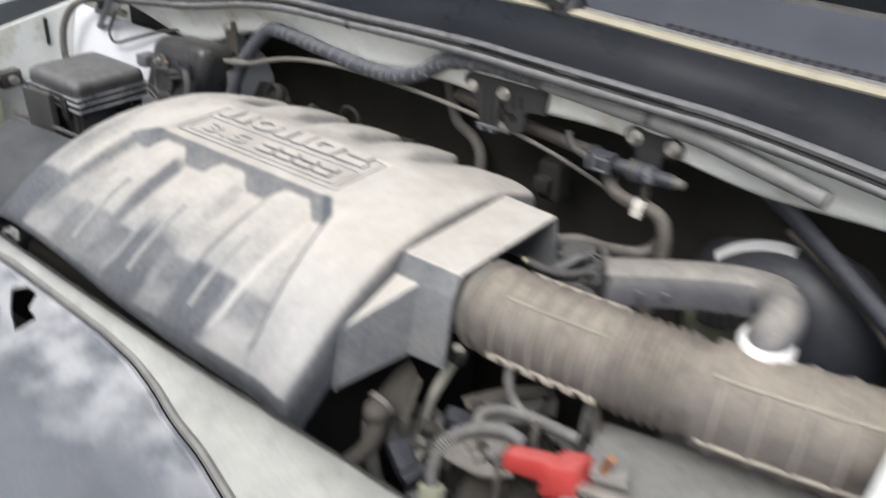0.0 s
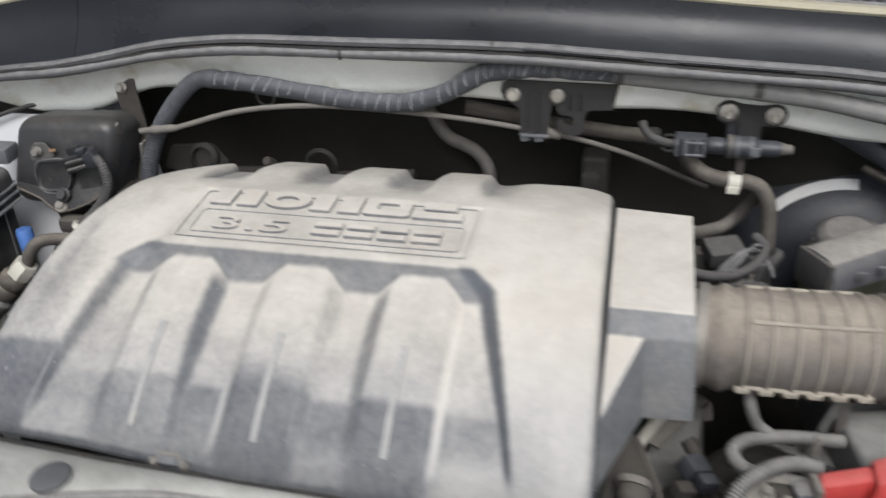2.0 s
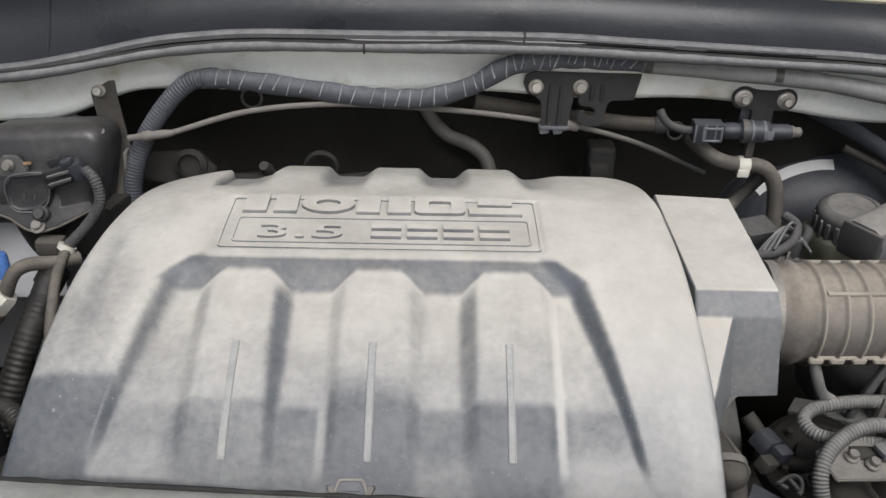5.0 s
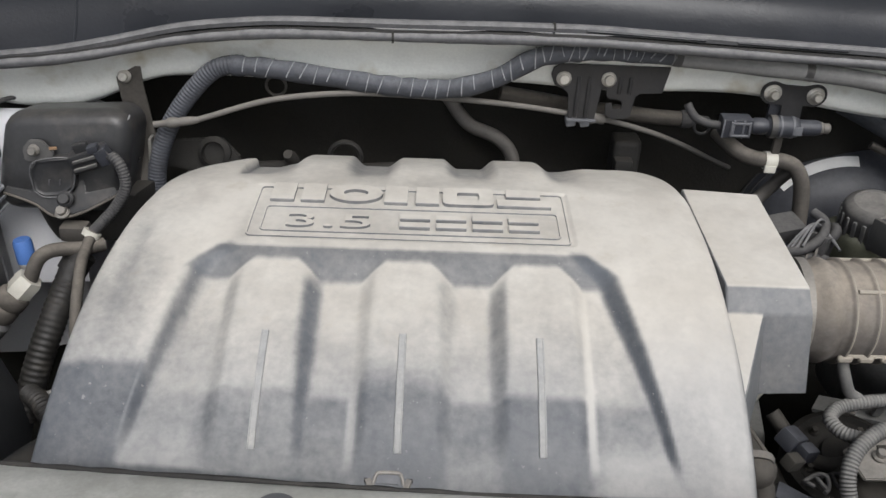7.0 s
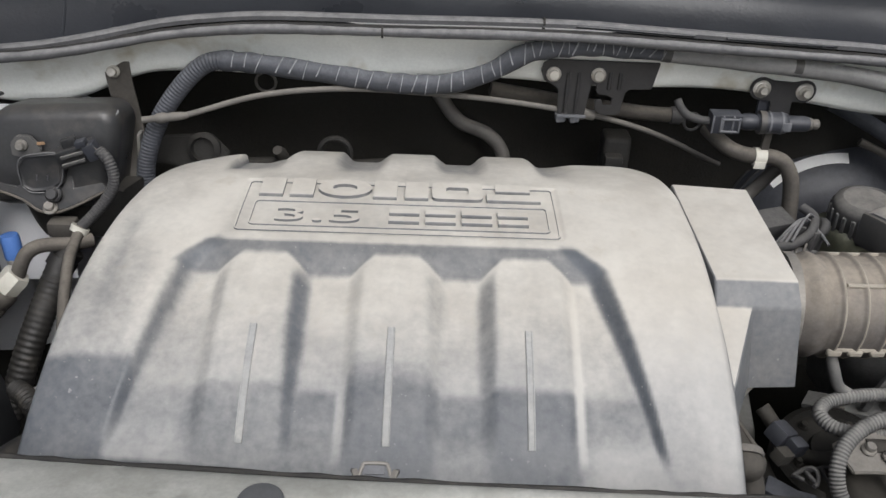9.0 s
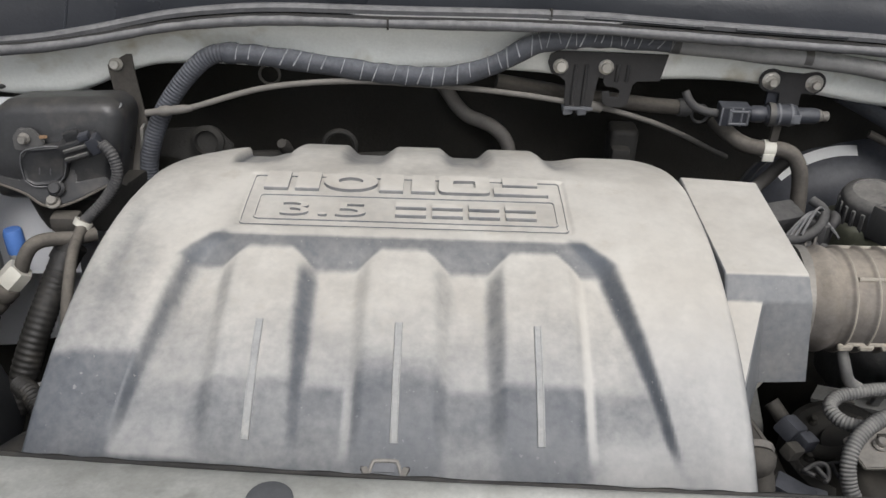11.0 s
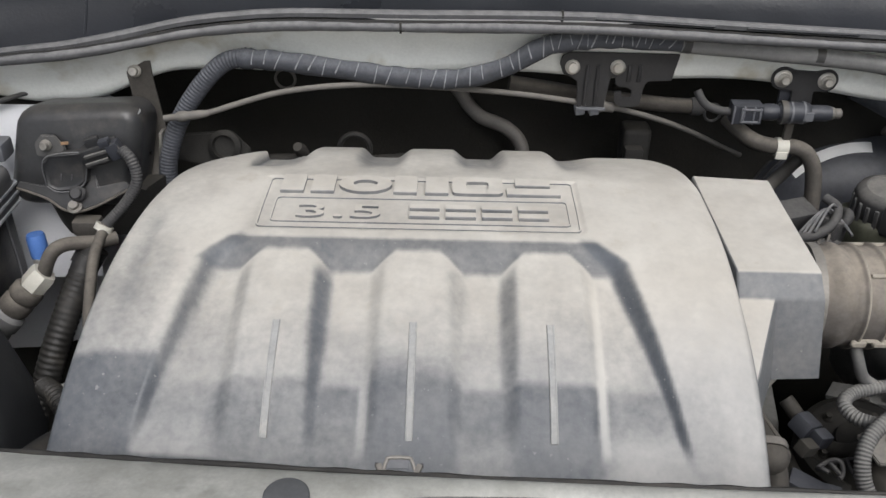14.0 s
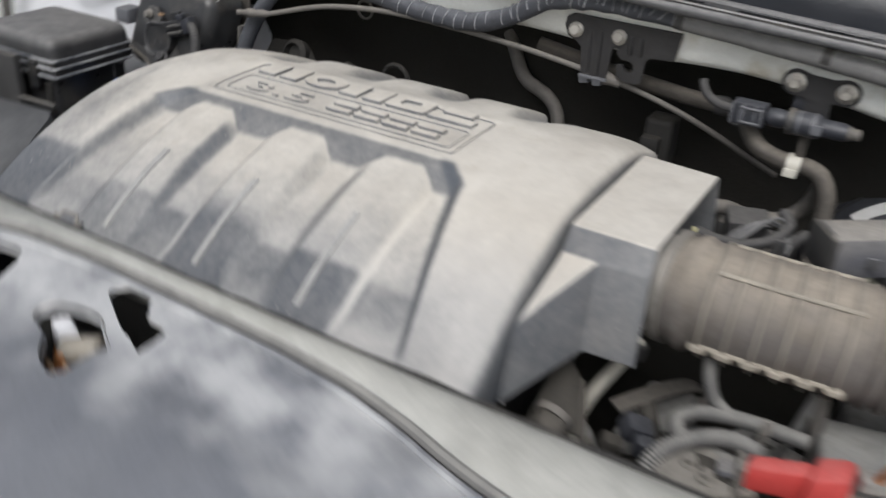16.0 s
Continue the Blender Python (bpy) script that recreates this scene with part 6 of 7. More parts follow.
    part("joint", lathe([(0.012, 0.020), (0.0145, 0.023), (0.0145, 0.032), (0.012, 0.035), (0.0145, 0.038), (0.0145, 0.047), (0.013, 0.050)], aim((-0.345, 0.488, 0.974), d), 24), "pipe", ac)
    part("coupling", lathe([(0.013, 0.050), (0.0165, 0.054), (0.0165, 0.066), (0.014, 0.070), (0.0155, 0.074), (0.0155, 0.095)], aim((-0.345, 0.488, 0.974), d), 24), "seal_dusty", ac, "pale ribbed coupling")
    part("port", lathe([(0.006, -0.02), (0.007, 0.0), (0.0055, 0.003)], pose(-0.3555, 0.506, 0.977), 16), "metal", ac)
    cap = part("cap", lathe([(0.0078, -0.002), (0.0086, 0.002), (0.0086, 0.020), (0.0076, 0.023), (0, 0.023)], pose(-0.3555, 0.508, 0.978, -6, -4, 0), 10), "blue", ac, "blue plastic cap")

    hoses = thing("coolant_hose", "dark grimy rubber hose beside the cover", "hose", (-0.31, 0.48, 0.93))
    part("hose", tube([(-0.304, 0.514, 0.985), (-0.312, 0.508, 0.975), (-0.318, 0.495, 0.961), (-0.324, 0.470, 0.942), (-0.334, 0.445, 0.912), (-0.348, 0.42, 0.865)], lambda q: 0.0122 + 0.0004 * math.sin(q / 0.0055 * 2 * math.pi) * sm(0.020, 0.035, q), 220, 18), "rubber", hoses)
    part("clamp", lathe([(0.0134, -0.005), (0.0134, 0.005)], aim((-0.313, 0.507, 0.974), (-0.5, -0.6, -0.8)), 22), "rubber", hoses)
    low = thing("conduit_run", "small grey conduit running down beside the cover", "wiring", (-0.30, 0.4, 0.9))
    part("conduit", tube([(-0.33, 0.41, 0.905), (-0.31, 0.39, 0.91), (-0.285, 0.36, 0.895), (-0.27, 0.33, 0.87)], lambda s: 0.0085 + 0.0008 * math.sin(s / 0.004 * 2 * math.pi), 160, 12), "rubber", low)
    part("rod", tube([(-0.325, 0.40, 0.905), (-0.27, 0.42, 0.920)], 0.003, 8, 8), "alu", low)
    single("front_hose", tube([(-0.262, 0.315, 0.940), (-0.276, 0.290, 0.945), (-0.290, 0.262, 0.945), (-0.305, 0.235, 0.935)], 0.012, 24, 16), "rubber", "dark rounded hose beside the cover corner", "hose")

    fuse = thing("fuse_box", "black fuse box with a dusty domed lid", "fuse box", (-0.452, 0.502, 0.93))
    cx, cy = -0.452, 0.502
    part("base", box((0.116, 0.098, 0.110), 0.006, pose(cx, cy, 0.958), 3), "box", fuse)
    lid = part("lid", box((0.132, 0.112, 0.040), 0.0165, pose(cx, cy, 1.033), 6), "lid", fuse, "dusty domed lid")
    part("lid_skirt", box((0.130, 0.110, 0.024), 0.003, pose(cx, cy, 1.020), 2), "box", fuse)
    for z in (1.0115, 1.021, 1.030):
        a, b = 0.0655, 0.0555
        pts = [(cx - a + 0.002, cy - b, z), (cx + a - 0.002, cy - b, z), (cx + a, cy - b + 0.002, z), (cx + a, cy + b - 0.002, z), (cx + a - 0.002, cy + b, z), (cx - a + 0.002, cy + b, z), (cx - a, cy + b - 0.002, z), (cx - a, cy - b + 0.002, z), (cx - a + 0.002, cy - b, z)]
        part("lid_bead", sweep(pts, [(-0.0014, -0.0012), (-0.0014, 0.0012), (0.0014, 0.0012), (0.0014, -0.0012)], smooth_path=False), "grille", lid)
    for dx in (-0.041, -0.014, 0.032):
        part("lid_clip", box((0.013, 0.005, 0.031), 0.0014, pose(cx + dx, cy - 0.0575, 1.011)), "box", lid)
        part("clip_slot", box((0.009, 0.007, 0.036), 0.001, pose(cx + dx + 0.013, cy - 0.049, 0.983)), "dark", fuse)
    part("side_pocket", box((0.018, 0.045, 0.055), 0.004, pose(cx - 0.063, cy - 0.018, 0.978)), "box", fuse)
    part("side_wire", tube([(cx + 0.0595, cy + 0.030, 1.005), (cx + 0.062, cy + 0.026, 0.975), (cx + 0.066, cy + 0.020, 0.940)], 0.0012, 12, 6), "strip", fuse, "thin pale wire")

    cover = thing("relay_cover", "grey dusty plastic relay cover with sloping lid", "cover", (-0.49, 0.40, 0.9))
    part("shell", hull([(-0.534, 0.423, 0.980), (-0.368, 0.426, 0.986), (-0.339, 0.359, 0.966), (-0.320, 0.279, 0.932), (-0.458, 0.279, 0.942), (-0.520, 0.345, 0.966), (-0.553, 0.440, 0.852), (-0.344, 0.440, 0.852), (-0.296, 0.260, 0.852), (-0.486, 0.260, 0.852)], 0.010), "relay", cover, angle=50)
    part("lid_edge", tube([(-0.532, 0.426, 0.982), (-0.448, 0.429, 0.985), (-0.368, 0.428, 0.988)], 0.003, 12, 8), "black", cover)
    part("lug", box((0.061, 0.009, 0.084), 0.002, pose(-0.458, 0.429, 0.992, 0, 0, 5)), "black", cover)

    wash = thing("washer_reservoir", "milky washer tank neck with a light blue cap", "reservoir", (-0.66, 0.44, 0.95))
    part("neck", lathe([(0.032, -0.10), (0.030, -0.03), (0.024, -0.012), (0.022, 0.0)], pose(-0.668, 0.436, 0.996), 24), "tank", wash)
    part("cap", lathe([(0.026, 0.0), (0.028, 0.003), (0.028, 0.008), (0.022, 0.012), (0, 0.013)], pose(-0.668, 0.436, 0.999, 0, 8, 0), 24), "skyblue", wash, "light blue snap cap")
    clipb = thing("wing_connector", "black plug fixed to the inner wing panel", "connector", (-0.655, 0.50, 1.0))
    part("block", box((0.022, 0.034, 0.026), 0.003, pose(-0.662, 0.485, 0.992)), "black", clipb)
    part("stud", lathe([(0.007, 0), (0.007, 0.010), (0, 0.011)], aim((-0.651, 0.485, 0.992), (1, 0, 0)), 14), "metal", clipb)
    part("lead", tube([(-0.655, 0.50, 0.985), (-0.645, 0.51, 0.975), (-0.645, 0.52, 0.955), (-0.63, 0.53, 0.935)], 0.004, 20, 8), "tape", clipb)


# ---- battery side, below the duct ----
def build_right():
    term = thing("battery_terminal", "faded red rubber cover over the battery terminal", "terminal cover", (0.45, 0.35, 0.94))
    part("cover", hull([(0.455, 0.330, 0.925), (0.484, 0.345, 0.925), (0.486, 0.378, 0.925), (0.456, 0.366, 0.925), (0.458, 0.333, 0.958), (0.482, 0.346, 0.958), (0.483, 0.374, 0.958), (0.459, 0.362, 0.958)], 0.005), "red", term)
    part("sleeve", hull([(0.420, 0.331, 0.932), (0.460, 0.343, 0.930), (0.420, 0.349, 0.932), (0.460, 0.362, 0.930), (0.420, 0.332, 0.951), (0.460, 0.344, 0.953), (0.420, 0.348, 0.951), (0.460, 0.361, 0.953)], 0.004), "red", term)
    part("lead", tube([(0.478, 0.352, 0.935), (0.50, 0.345, 0.930), (0.525, 0.330, 0.915), (0.55, 0.31, 0.88)], 0.0035, 24, 8), "black", term, "black lead")
    part("lug", box((0.020, 0.014, 0.005), 0.001, pose(0.412, 0.338, 0.940, 0, 0, 15)), "grey", term)
    part("stud", tube([(0.497, 0.362, 0.955), (0.501, 0.360, 0.968), (0.506, 0.356, 0.978)], 0.003, 8, 8), "copper", term, "orange wire end")
    part("stud_base", box((0.030, 0.014, 0.010), 0.002, pose(0.500, 0.368, 0.950, 0, 0, 20)), "alu", term)
    bat = thing("battery", "dusty grey battery box below the air duct", "battery", (0.56, 0.40, 0.85))
    part("case", box((0.20, 0.17, 0.17), 0.008, pose(0.565, 0.385, 0.845, 0, 0, 12), 3), "dust_grey", bat)
    part("hold_down", box((0.20, 0.012, 0.008), 0.002, pose(0.56, 0.372, 0.936, 0, 0, 14)), "metal", bat)

    con = thing("corrugated_conduit", "beige corrugated conduits looping to the terminal", "wiring", (0.37, 0.36, 0.92))
    def ribbed(r):
        return lambda s: r + 0.00035 * math.sin(s / 0.0030 * 2 * math.pi)
    part("conduit", tube([(0.450, 0.405, 0.932), (0.418, 0.402, 0.934), (0.395, 0.399, 0.934), (0.372, 0.395, 0.930), (0.362, 0.384, 0.927), (0.367, 0.370, 0.926), (0.380, 0.361, 0.928), (0.400, 0.356, 0.930), (0.415, 0.352, 0.932)], ribbed(0.0060), 420, 12), "conduit", con)
    part("conduit", tube([(0.424, 0.358, 0.945), (0.404, 0.358, 0.947), (0.383, 0.352, 0.942), (0.366, 0.341, 0.933), (0.358, 0.329, 0.922), (0.358, 0.318, 0.908), (0.364, 0.308, 0.893), (0.372, 0.30, 0.86)], ribbed(0.0064), 420, 12), "conduit", con)
    part("drain", tube([(0.370, 0.415, 0.972), (0.374, 0.405, 0.957), (0.381, 0.403, 0.942), (0.392, 0.402, 0.934)], 0.0052, 24, 10), "conduit", con, "short grey drain hose")
    part("end_cap", lathe([(0.0125, -0.005), (0.0125, 0.006), (0.010, 0.008)], aim((0.3655, 0.307, 0.889), (-0.2, 0.35, 0.9)), 18), "tank", con)

    steel = thing("terminal_bracket", "grey steel bracket with bolts beside the engine", "bracket", (0.39, 0.345, 0.93))
    part("plate", prism([(-0.026, -0.012), (-0.030, 0.016), (0.0, 0.026), (0.034, 0.014), (0.040, -0.010), (0.012, -0.020)], 0.004, pose(0.390, 0.336, 0.926, 12, -6, 10), 0.001), "dirty_bolt", steel)
    part("post", box((0.006, 0.004, 0.046), 0.0015, pose(0.4215, 0.378, 0.936, 0, 4, 0)), "dirty_bolt", steel)
    part("upright", box((0.006, 0.020, 0.060), 0.002, pose(0.417, 0.336, 0.922, 0, 0, 10)), "dirty_bolt", steel)
    part("barrel", lathe([(0.009, 0), (0.0095, 0.01), (0.0095, 0.035), (0.008, 0.04), (0, 0.04)], aim((0.385, 0.345, 0.925), (0.95, -0.15, 0.05)), 20), "grime", steel)
    bolts(steel, [(0.398, 0.330, 0.931), (0.384, 0.338, 0.931)], (0.05, -0.2, 1), "dirty_bolt", 0.0042)

    mot = thing("sensor_body", "dusty brown actuator beside the cover edge", "actuator", (0.29, 0.36, 0.92))
    part("arm", thicken(grid(lambda u, v: Vector((0.262, 0.392, 0.942)).lerp(Vector((0.262, 0.330, 0.908)), u).lerp(Vector((0.284, 0.385, 0.929)).lerp(Vector((0.304, 0.343, 0.912)), u), v) + Vector((0, 0, 0.004 * math.sin(v * math.pi))), 12, 8), 0.003), "grime", mot, "dusty triangular plate")
    part("arm_edge", tube([(0.285, 0.386, 0.927), (0.296, 0.362, 0.9195), (0.3045, 0.343, 0.912), (0.3035, 0.338, 0.906)], 0.0022, 20, 8), "grimy", mot)
    part("knuckle", lathe([(0.0, -0.014), (0.008, -0.013), (0.0125, -0.008), (0.0140, 0.0), (0.0125, 0.007), (0.008, 0.012), (0, 0.0135)], aim((0.284, 0.326, 0.922), (0.2, -0.4, 1)), 22), "grimy", mot)
    part("knuckle_band", lathe([(0.0145, -0.003), (0.0155, 0.0), (0.0145, 0.003)], aim((0.283, 0.334, 0.927), (0.1, 0.9, 0.4)), 22), "cable", mot)
    part("stem", tube([(0.285, 0.325, 0.920), (0.289, 0.318, 0.908), (0.287, 0.305, 0.893), (0.277, 0.288, 0.880), (0.262, 0.27, 0.86)], lambda q: 0.0100 - 0.02 * min(q, 0.05), 30, 12), "grimy", mot)
    part("plug", box((0.024, 0.018, 0.016), 0.003, pose(0.3335, 0.382, 0.905, 15, 25, 40)), "plug", mot, "blue-black plug")
    part("plug", box((0.016, 0.013, 0.014), 0.0025, pose(0.3440, 0.371, 0.900, 5, 15, 25)), "plug", mot, "blue-black plug")
    part("plug", box((0.034, 0.020, 0.018), 0.003, pose(0.3180, 0.322, 0.890, 0, 12, -28)), "plug", mot, "blue-black plug")
    part("plug", box((0.018, 0.024, 0.016), 0.003, pose(0.3360, 0.317, 0.884, 10, 0, -20)), "plug", mot, "blue-black plug")
    dip = thing("fuel_pipe", "pale thin pipe curving below the shroud", "pipe", (0.30, 0.37, 0.93))
    part("pipe", tube([(0.316, 0.404, 0.968), (0.309, 0.406, 0.948), (0.2994, 0.4067, 0.9274), (0.288, 0.405, 0.902), (0.2800, 0.4027, 0.876), (0.279, 0.394, 0.850), (0.288, 0.380, 0.825)], 0.0056, 50, 12), "cream", dip)
    part("pipe", tube([(0.33, 0.42, 0.90), (0.352, 0.392, 0.88), (0.372, 0.372, 0.885), (0.402, 0.372, 0.90)], 0.007, 40, 10), "grime", dip)
    part("nut", lathe([(0.008, 0), (0.008, 0.012)], aim((0.316, 0.402, 0.955), (0.2, 0.1, 1)), 6), "bracket", dip)
    tray = thing("battery_cover", "dusty grey rounded box below the air duct", "cover", (0.60, 0.56, 0.80))
    part("shell", box((0.290, 0.120, 0.090), 0.022, pose(0.610, 0.575, 0.826, 0, 0, 6), 4), "dust_grey", tray)
    part("shoulder", box((0.250, 0.010, 0.014), 0.004, pose(0.605, 0.508, 0.842, 0, 0, 6), 2), "dust_grey", tray)
    stay = thing("duct_stay", "grey plastic stay holding the air duct", "bracket", (0.447, 0.43, 0.93))
    part("leg", box((0.008, 0.006, 0.075), 0.002, pose(0.440, 0.432, 0.922, 8, 10, 0)), "dust_grey", stay)
    part("leg", box((0.010, 0.006, 0.080), 0.002, pose(0.454, 0.431, 0.919, 6, -6, 0)), "cable", stay)

    lumps = thing("cast_housing", "dusty cast metal housings low beside the engine", "engine part", (0.35, 0.35, 0.86))
    part("housing", lathe([(0.035, 0), (0.038, 0.02), (0.034, 0.05), (0.022, 0.06), (0, 0.06)], aim((0.330, 0.385, 0.800), (0.1, -0.2, 1)), 28), "dark", lumps)
    part("housing", box((0.07, 0.06, 0.05), 0.012, pose(0.402, 0.350, 0.862, 10, 20, 15), 3), "grime", lumps)
    part("boss", lathe([(0.012, 0), (0.012, 0.02), (0.008, 0.024), (0, 0.024)], aim((0.332, 0.345, 0.852), (0, -0.2, 1)), 18), "grime", lumps)
    part("boss", lathe([(0.015, 0), (0.015, 0.02), (0.010, 0.026), (0, 0.026)], aim((0.345, 0.322, 0.850), (0, -0.3, 1)), 18), "grey", lumps)


def build_low_parts():
    cast = thing("gearbox_bracket", "dusty grey cast bracket deep beside the engine", "engine part", (0.33, 0.50, 0.78))
    part("casting", hull([(0.298, 0.452, 0.838), (0.345, 0.448, 0.846), (0.352, 0.515, 0.860), (0.306, 0.522, 0.852), (0.290, 0.430, 0.740), (0.362, 0.435, 0.745), (0.366, 0.530, 0.750), (0.296, 0.535, 0.750)], 0.005), "dust_grey", cast)
    part("strap", strap_along([(0.300, 0.438, 0.872), (0.318, 0.462, 0.876), (0.336, 0.495, 0.872), (0.350, 0.518, 0.862), (0.3545, 0.512, 0.840)], 0.018, 0.003), "cable", cast, "beige dusty strap")
    part("boss", lathe([(0.020, -0.02), (0.021, 0.004), (0.017, 0.008), (0.010, 0.008), (0.009, 0.004), (0, 0.004)], aim((0.318, 0.446, 0.806), (-0.1, -0.5, 1)), 28), "dust_grey", cast)
    for p in ((0.2950, 0.482, 0.796), (0.303, 0.470, 0.792), (0.288, 0.470, 0.786)):
        part("terminal", box((0.013, 0.012, 0.016), 0.003, Matrix.Translation(p) @ pose(0, 0, 0, 15, 20, 35)), "conduit", cast, "pale plug end")
    drum = thing("pump_housing", "round dusty aluminium housing deep beside the engine", "engine part", (0.255, 0.42, 0.80))
    m = aim((0.262, 0.402, 0.838), (-0.15, -0.55, 1))
    part("body", lathe([(0.034, -0.05), (0.036, -0.006), (0.034, 0.0), (0.026, 0.003), (0.024, 0.010), (0.014, 0.012), (0.012, 0.006), (0, 0.006)], m, 36), "dust_grey", drum)
    for k in range(3):
        q = 0.6 + k * 2.1
        part("bolt", bolt(bmesh.new(), m @ Vector((0.0295 * math.cos(q), 0.0295 * math.sin(q), 0.001)), (-0.15, -0.55, 1), 0.004), "dirty_bolt", drum)
    part("hose", tube([(0.232, 0.372, 0.872), (0.246, 0.352, 0.862), (0.264, 0.338, 0.845), (0.280, 0.330, 0.82)], 0.0075, 30, 12), "conduit", drum)
    bar = thing("battery_tray", "grey dusty steel tray with an upright edge", "bracket", (0.39, 0.42, 0.88))
    part("plate", hull([(0.388, 0.393, 0.862), (0.392, 0.448, 0.866), (0.430, 0.440, 0.872), (0.424, 0.388, 0.864), (0.388, 0.395, 0.850), (0.392, 0.448, 0.852), (0.430, 0.440, 0.874), (0.424, 0.388, 0.866)], 0.003), "dust_grey", bar)
    part("rail", strap_along([(0.395, 0.470, 0.868), (0.412, 0.458, 0.874), (0.435, 0.445, 0.880), (0.475, 0.425, 0.886)], 0.024, 0.004), "dust_grey", bar)
    part("tab", box((0.012, 0.004, 0.026), 0.0015, pose(0.405, 0.434, 0.880, 0, 10, -15)), "cable", bar)
    part("slot", box((0.020, 0.006, 0.003), 0.001, pose(0.420, 0.4535, 0.8785, 0, 0, -25)), "dark", bar)
    part("collar", lathe([(0.018, -0.02), (0.019, 0.006), (0.016, 0.010), (0.010, 0.010), (0, 0.006)], aim((0.404, 0.414, 0.868), (0, -0.4, 1)), 26), "plug_edge", bar)
    pump = thing("pulley_housing", "round grimy grey housing low beside the engine", "engine part", (0.385, 0.385, 0.86))
    m = aim((0.388, 0.388, 0.868), (-0.1, -0.25, 1))
    part("drum", lathe([(0.050, -0.03), (0.052, 0.0), (0.050, 0.012), (0.044, 0.016), (0.040, 0.012), (0.022, 0.012), (0.020, 0.020), (0.010, 0.022), (0, 0.022)], m, 40), "dark", pump)
    for k in range(5):
        a = k * 2 * math.pi / 5
        part("bolt", bolt(bmesh.new(), m @ Vector((0.033 * math.cos(a), 0.033 * math.sin(a), 0.012)), (-0.1, -0.25, 1), 0.0030), "grime", pump)
    wires = thing("coiled_lead", "thin dark leads curled beside the bracket", "wiring", (0.335, 0.335, 0.90))
    for j, r in enumerate((0.010, 0.012, 0.009)):
        c = Vector((0.338 + 0.014 * j, 0.332 + 0.006 * j, 0.905 - 0.004 * j))
        pts = [c + Vector((r * math.cos(a), r * 0.8 * math.sin(a), 0.004 * math.sin(2 * a + j))) for a in (k * math.pi / 6 for k in range(-2, 9))]
        part("lead", tube(pts, 0.0018, 40, 8), "loom", wires)
    part("plug", box((0.016, 0.012, 0.012), 0.002, pose(0.324, 0.352, 0.908, 10, 20, 30)), "grime", wires, "small grimy plug")


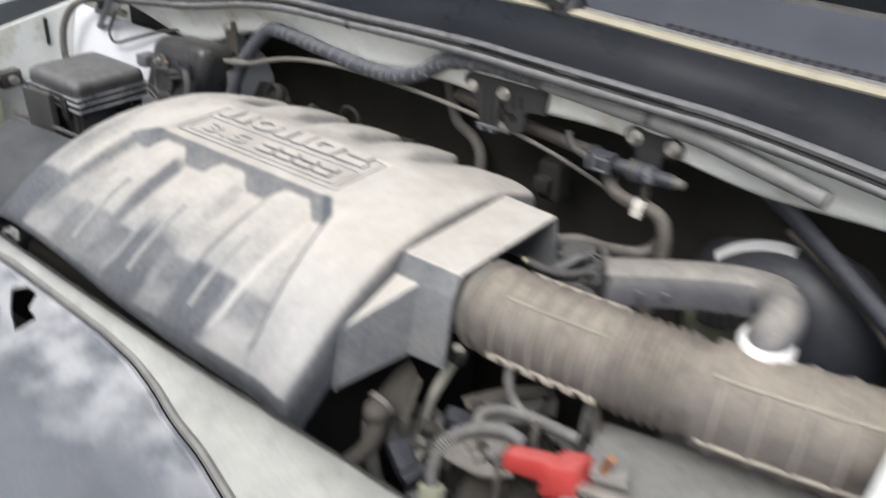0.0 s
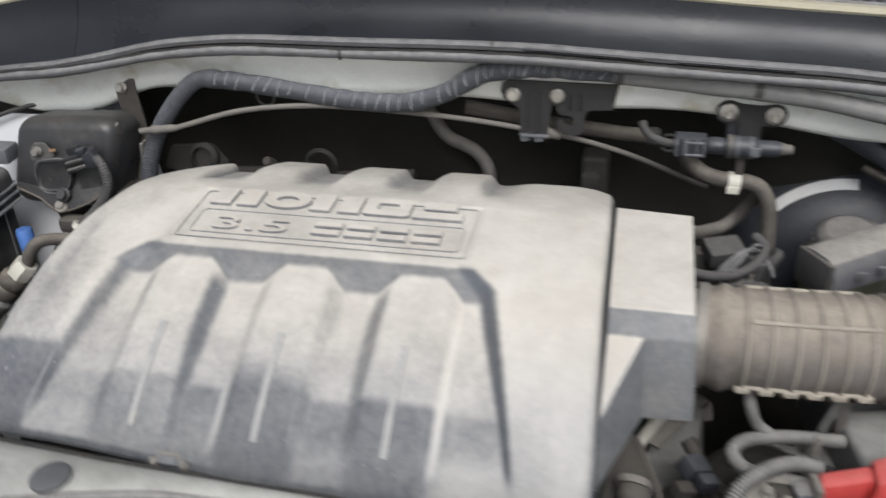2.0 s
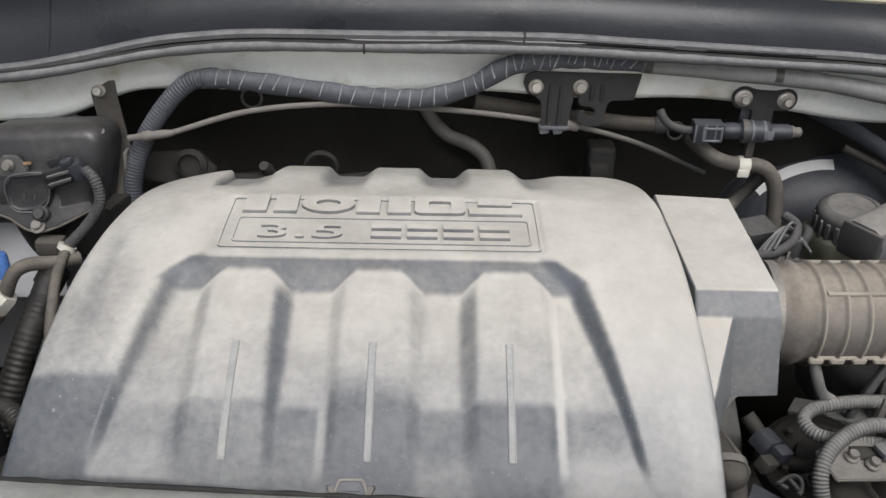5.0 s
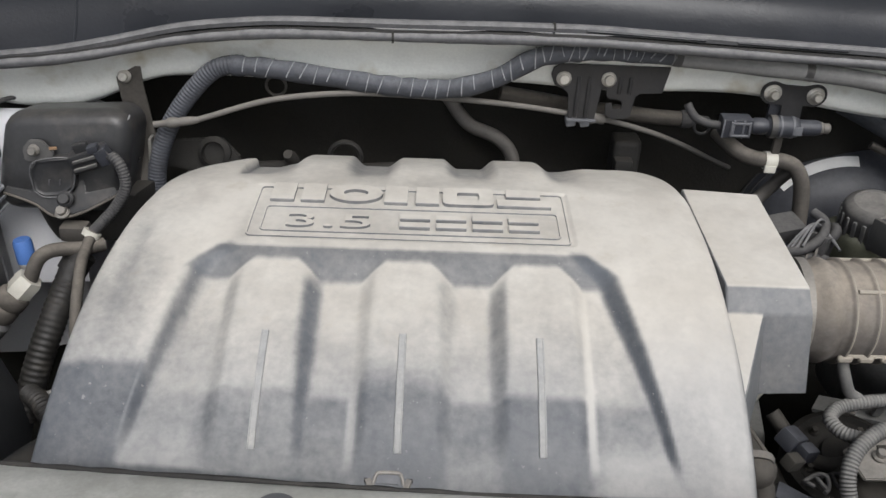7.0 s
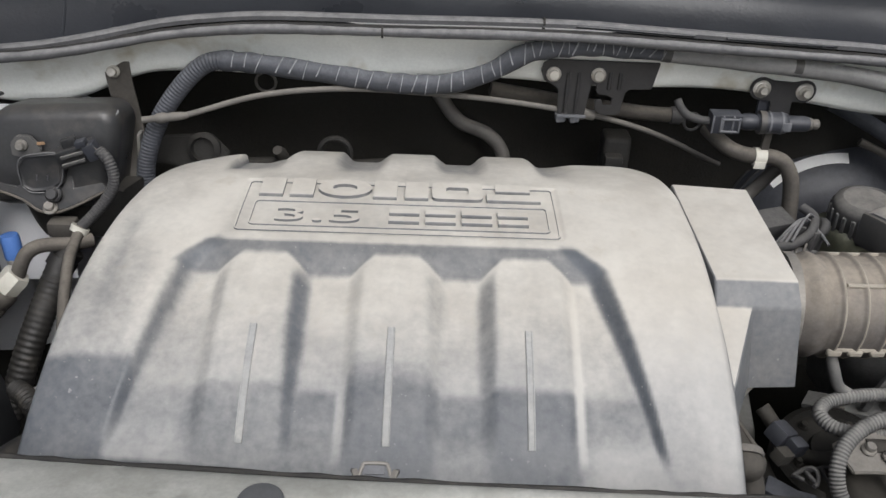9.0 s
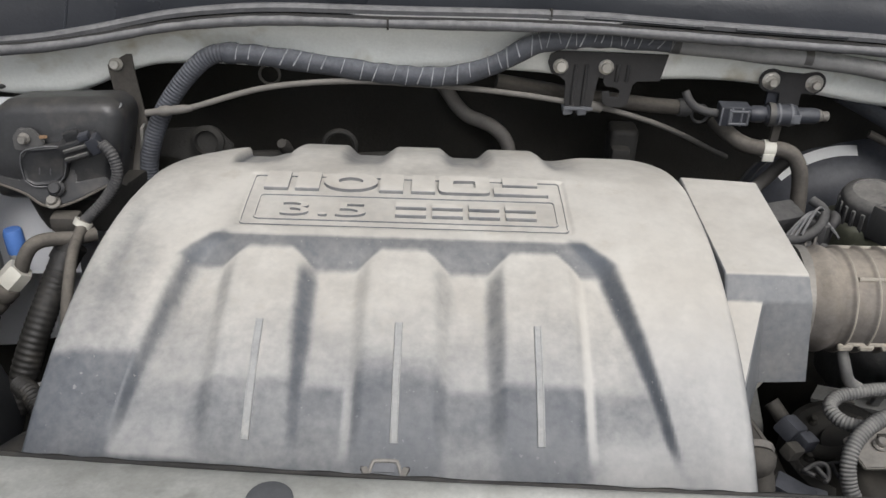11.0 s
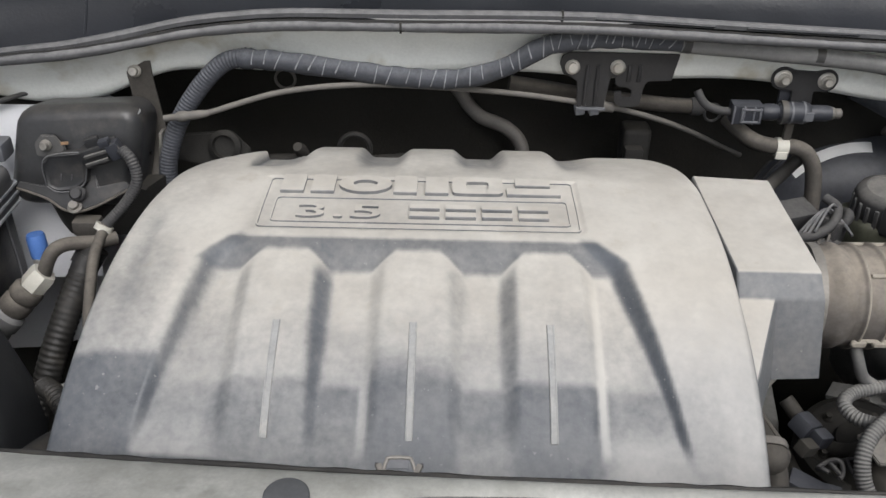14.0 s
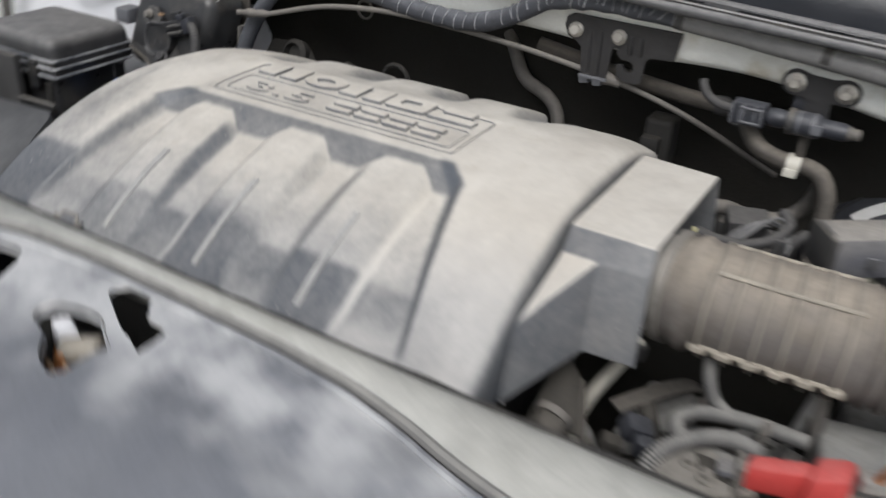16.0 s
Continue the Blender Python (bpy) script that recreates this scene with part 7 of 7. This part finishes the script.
def build_engine():
    eng = thing("engine", "grimy dark engine block under the cover", "engine", (0, 0.42, 0.6))
    part("block", box((0.46, 0.30, 0.40), 0.02, pose(-0.01, 0.42, 0.72), 3), "dark", eng)
    part("head_front", box((0.44, 0.10, 0.09), 0.015, pose(-0.01, 0.315, 0.90), 3), "dark", eng)
    part("rear_rail", tube([(-0.2, 0.60, 0.99), (-0.1, 0.602, 0.995), (0.05, 0.603, 0.99), (0.2, 0.60, 0.985)], 0.012, 40, 12), "dark", eng)
    part("manifold", box((0.50, 0.14, 0.10), 0.03, pose(0.0, 0.56, 0.95), 4), "dark", eng)
    # parts that show in the dark gap behind the cover
    part("flange_plate", prism([(-0.04, -0.012), (-0.03, 0.016), (0.02, 0.02), (0.04, 0.0), (0.025, -0.02)], 0.006, Matrix.Translation((-0.222, 0.655, 1.020)) @ pose(0, 0, 0, 70, 0, 0), 0.002), "dark", eng, "dusty flange plate")
    part("bush", lathe([(0.016, 0), (0.017, 0.010), (0.012, 0.014), (0.011, 0.006), (0, 0.006)], aim((-0.208, 0.652, 1.026), (0, -1, 0.35)), 24), "dark", eng)
    part("ring", tube([(-0.075 + 0.016 * math.cos(a), 0.660, 1.022 + 0.016 * math.sin(a)) for a in (k * math.pi / 10 for k in range(21))], 0.003, 40, 8, cap=False), "dark", eng)
    part("cross_pipe", tube([(-0.19, 0.67, 0.998), (-0.14, 0.665, 1.004), (-0.10, 0.665, 1.000), (-0.04, 0.668, 1.004), (0.03, 0.67, 1.010)], 0.007, 40, 10), "dark", eng)
    part("grommet", tube([(-0.152 + 0.0105 * math.cos(a), 0.708, 1.078 + 0.0105 * math.sin(a)) for a in (k * math.pi / 10 for k in range(21))], 0.0016, 40, 6, cap=False), "cable", eng)
    part("tube_stub", lathe([(0.006, 0), (0.007, 0.012), (0.005, 0.020), (0, 0.020)], aim((-0.128, 0.655, 1.016), (-0.2, -0.6, 0.7)), 14), "grime", eng)
    part("rear_block", box((0.03, 0.03, 0.05), 0.006, pose(0.226, 0.700, 1.012), 3), "dark", eng)
    part("rear_block", box((0.02, 0.02, 0.02), 0.004, pose(0.222, 0.684, 1.010), 2), "dark", eng)



def build_neighbour():
    car = thing("parked_car", "faded red car parked alongside, softly seen", "car", (-2.0, 1.6, 0.0))
    def side(u, v):
        y = -0.6 + 4.6 * u
        return (-1.55 - 0.10 * v ** 2 - 0.05 * abs(2 * u - 1) ** 3, y, 0.22 + 0.80 * v)
    part("side_panel", thicken(grid(side, 30, 12), 0.02), "redpaint", car)
    part("bonnet", thicken(grid(lambda u, v: (-1.65 - 1.4 * v, -0.6 + 4.6 * u, 1.02 + 0.06 * math.sin(v * 3.1)), 20, 10), 0.02), "redpaint", car)
    part("trim", tube([(-1.545, -0.5, 0.79), (-1.53, 1.2, 0.99), (-1.54, 3.0, 1.2)], 0.009, 20, 10), "fender", car, "pale trim strip")
    for y in (0.2, 2.9):
        part("wheel", lathe([(0.10, -0.1), (0.30, -0.1), (0.32, -0.06), (0.32, 0.06), (0.30, 0.1), (0.2, 0.1), (0.18, 0.07), (0, 0.07)], aim((-1.66, y, 0.32), (1, 0, 0)), 32), "black", car)


build_intake()
build_harness()
build_brackets()
build_valve()
build_brakes()
build_left()
build_right()
build_low_parts()
build_engine()
build_neighbour()
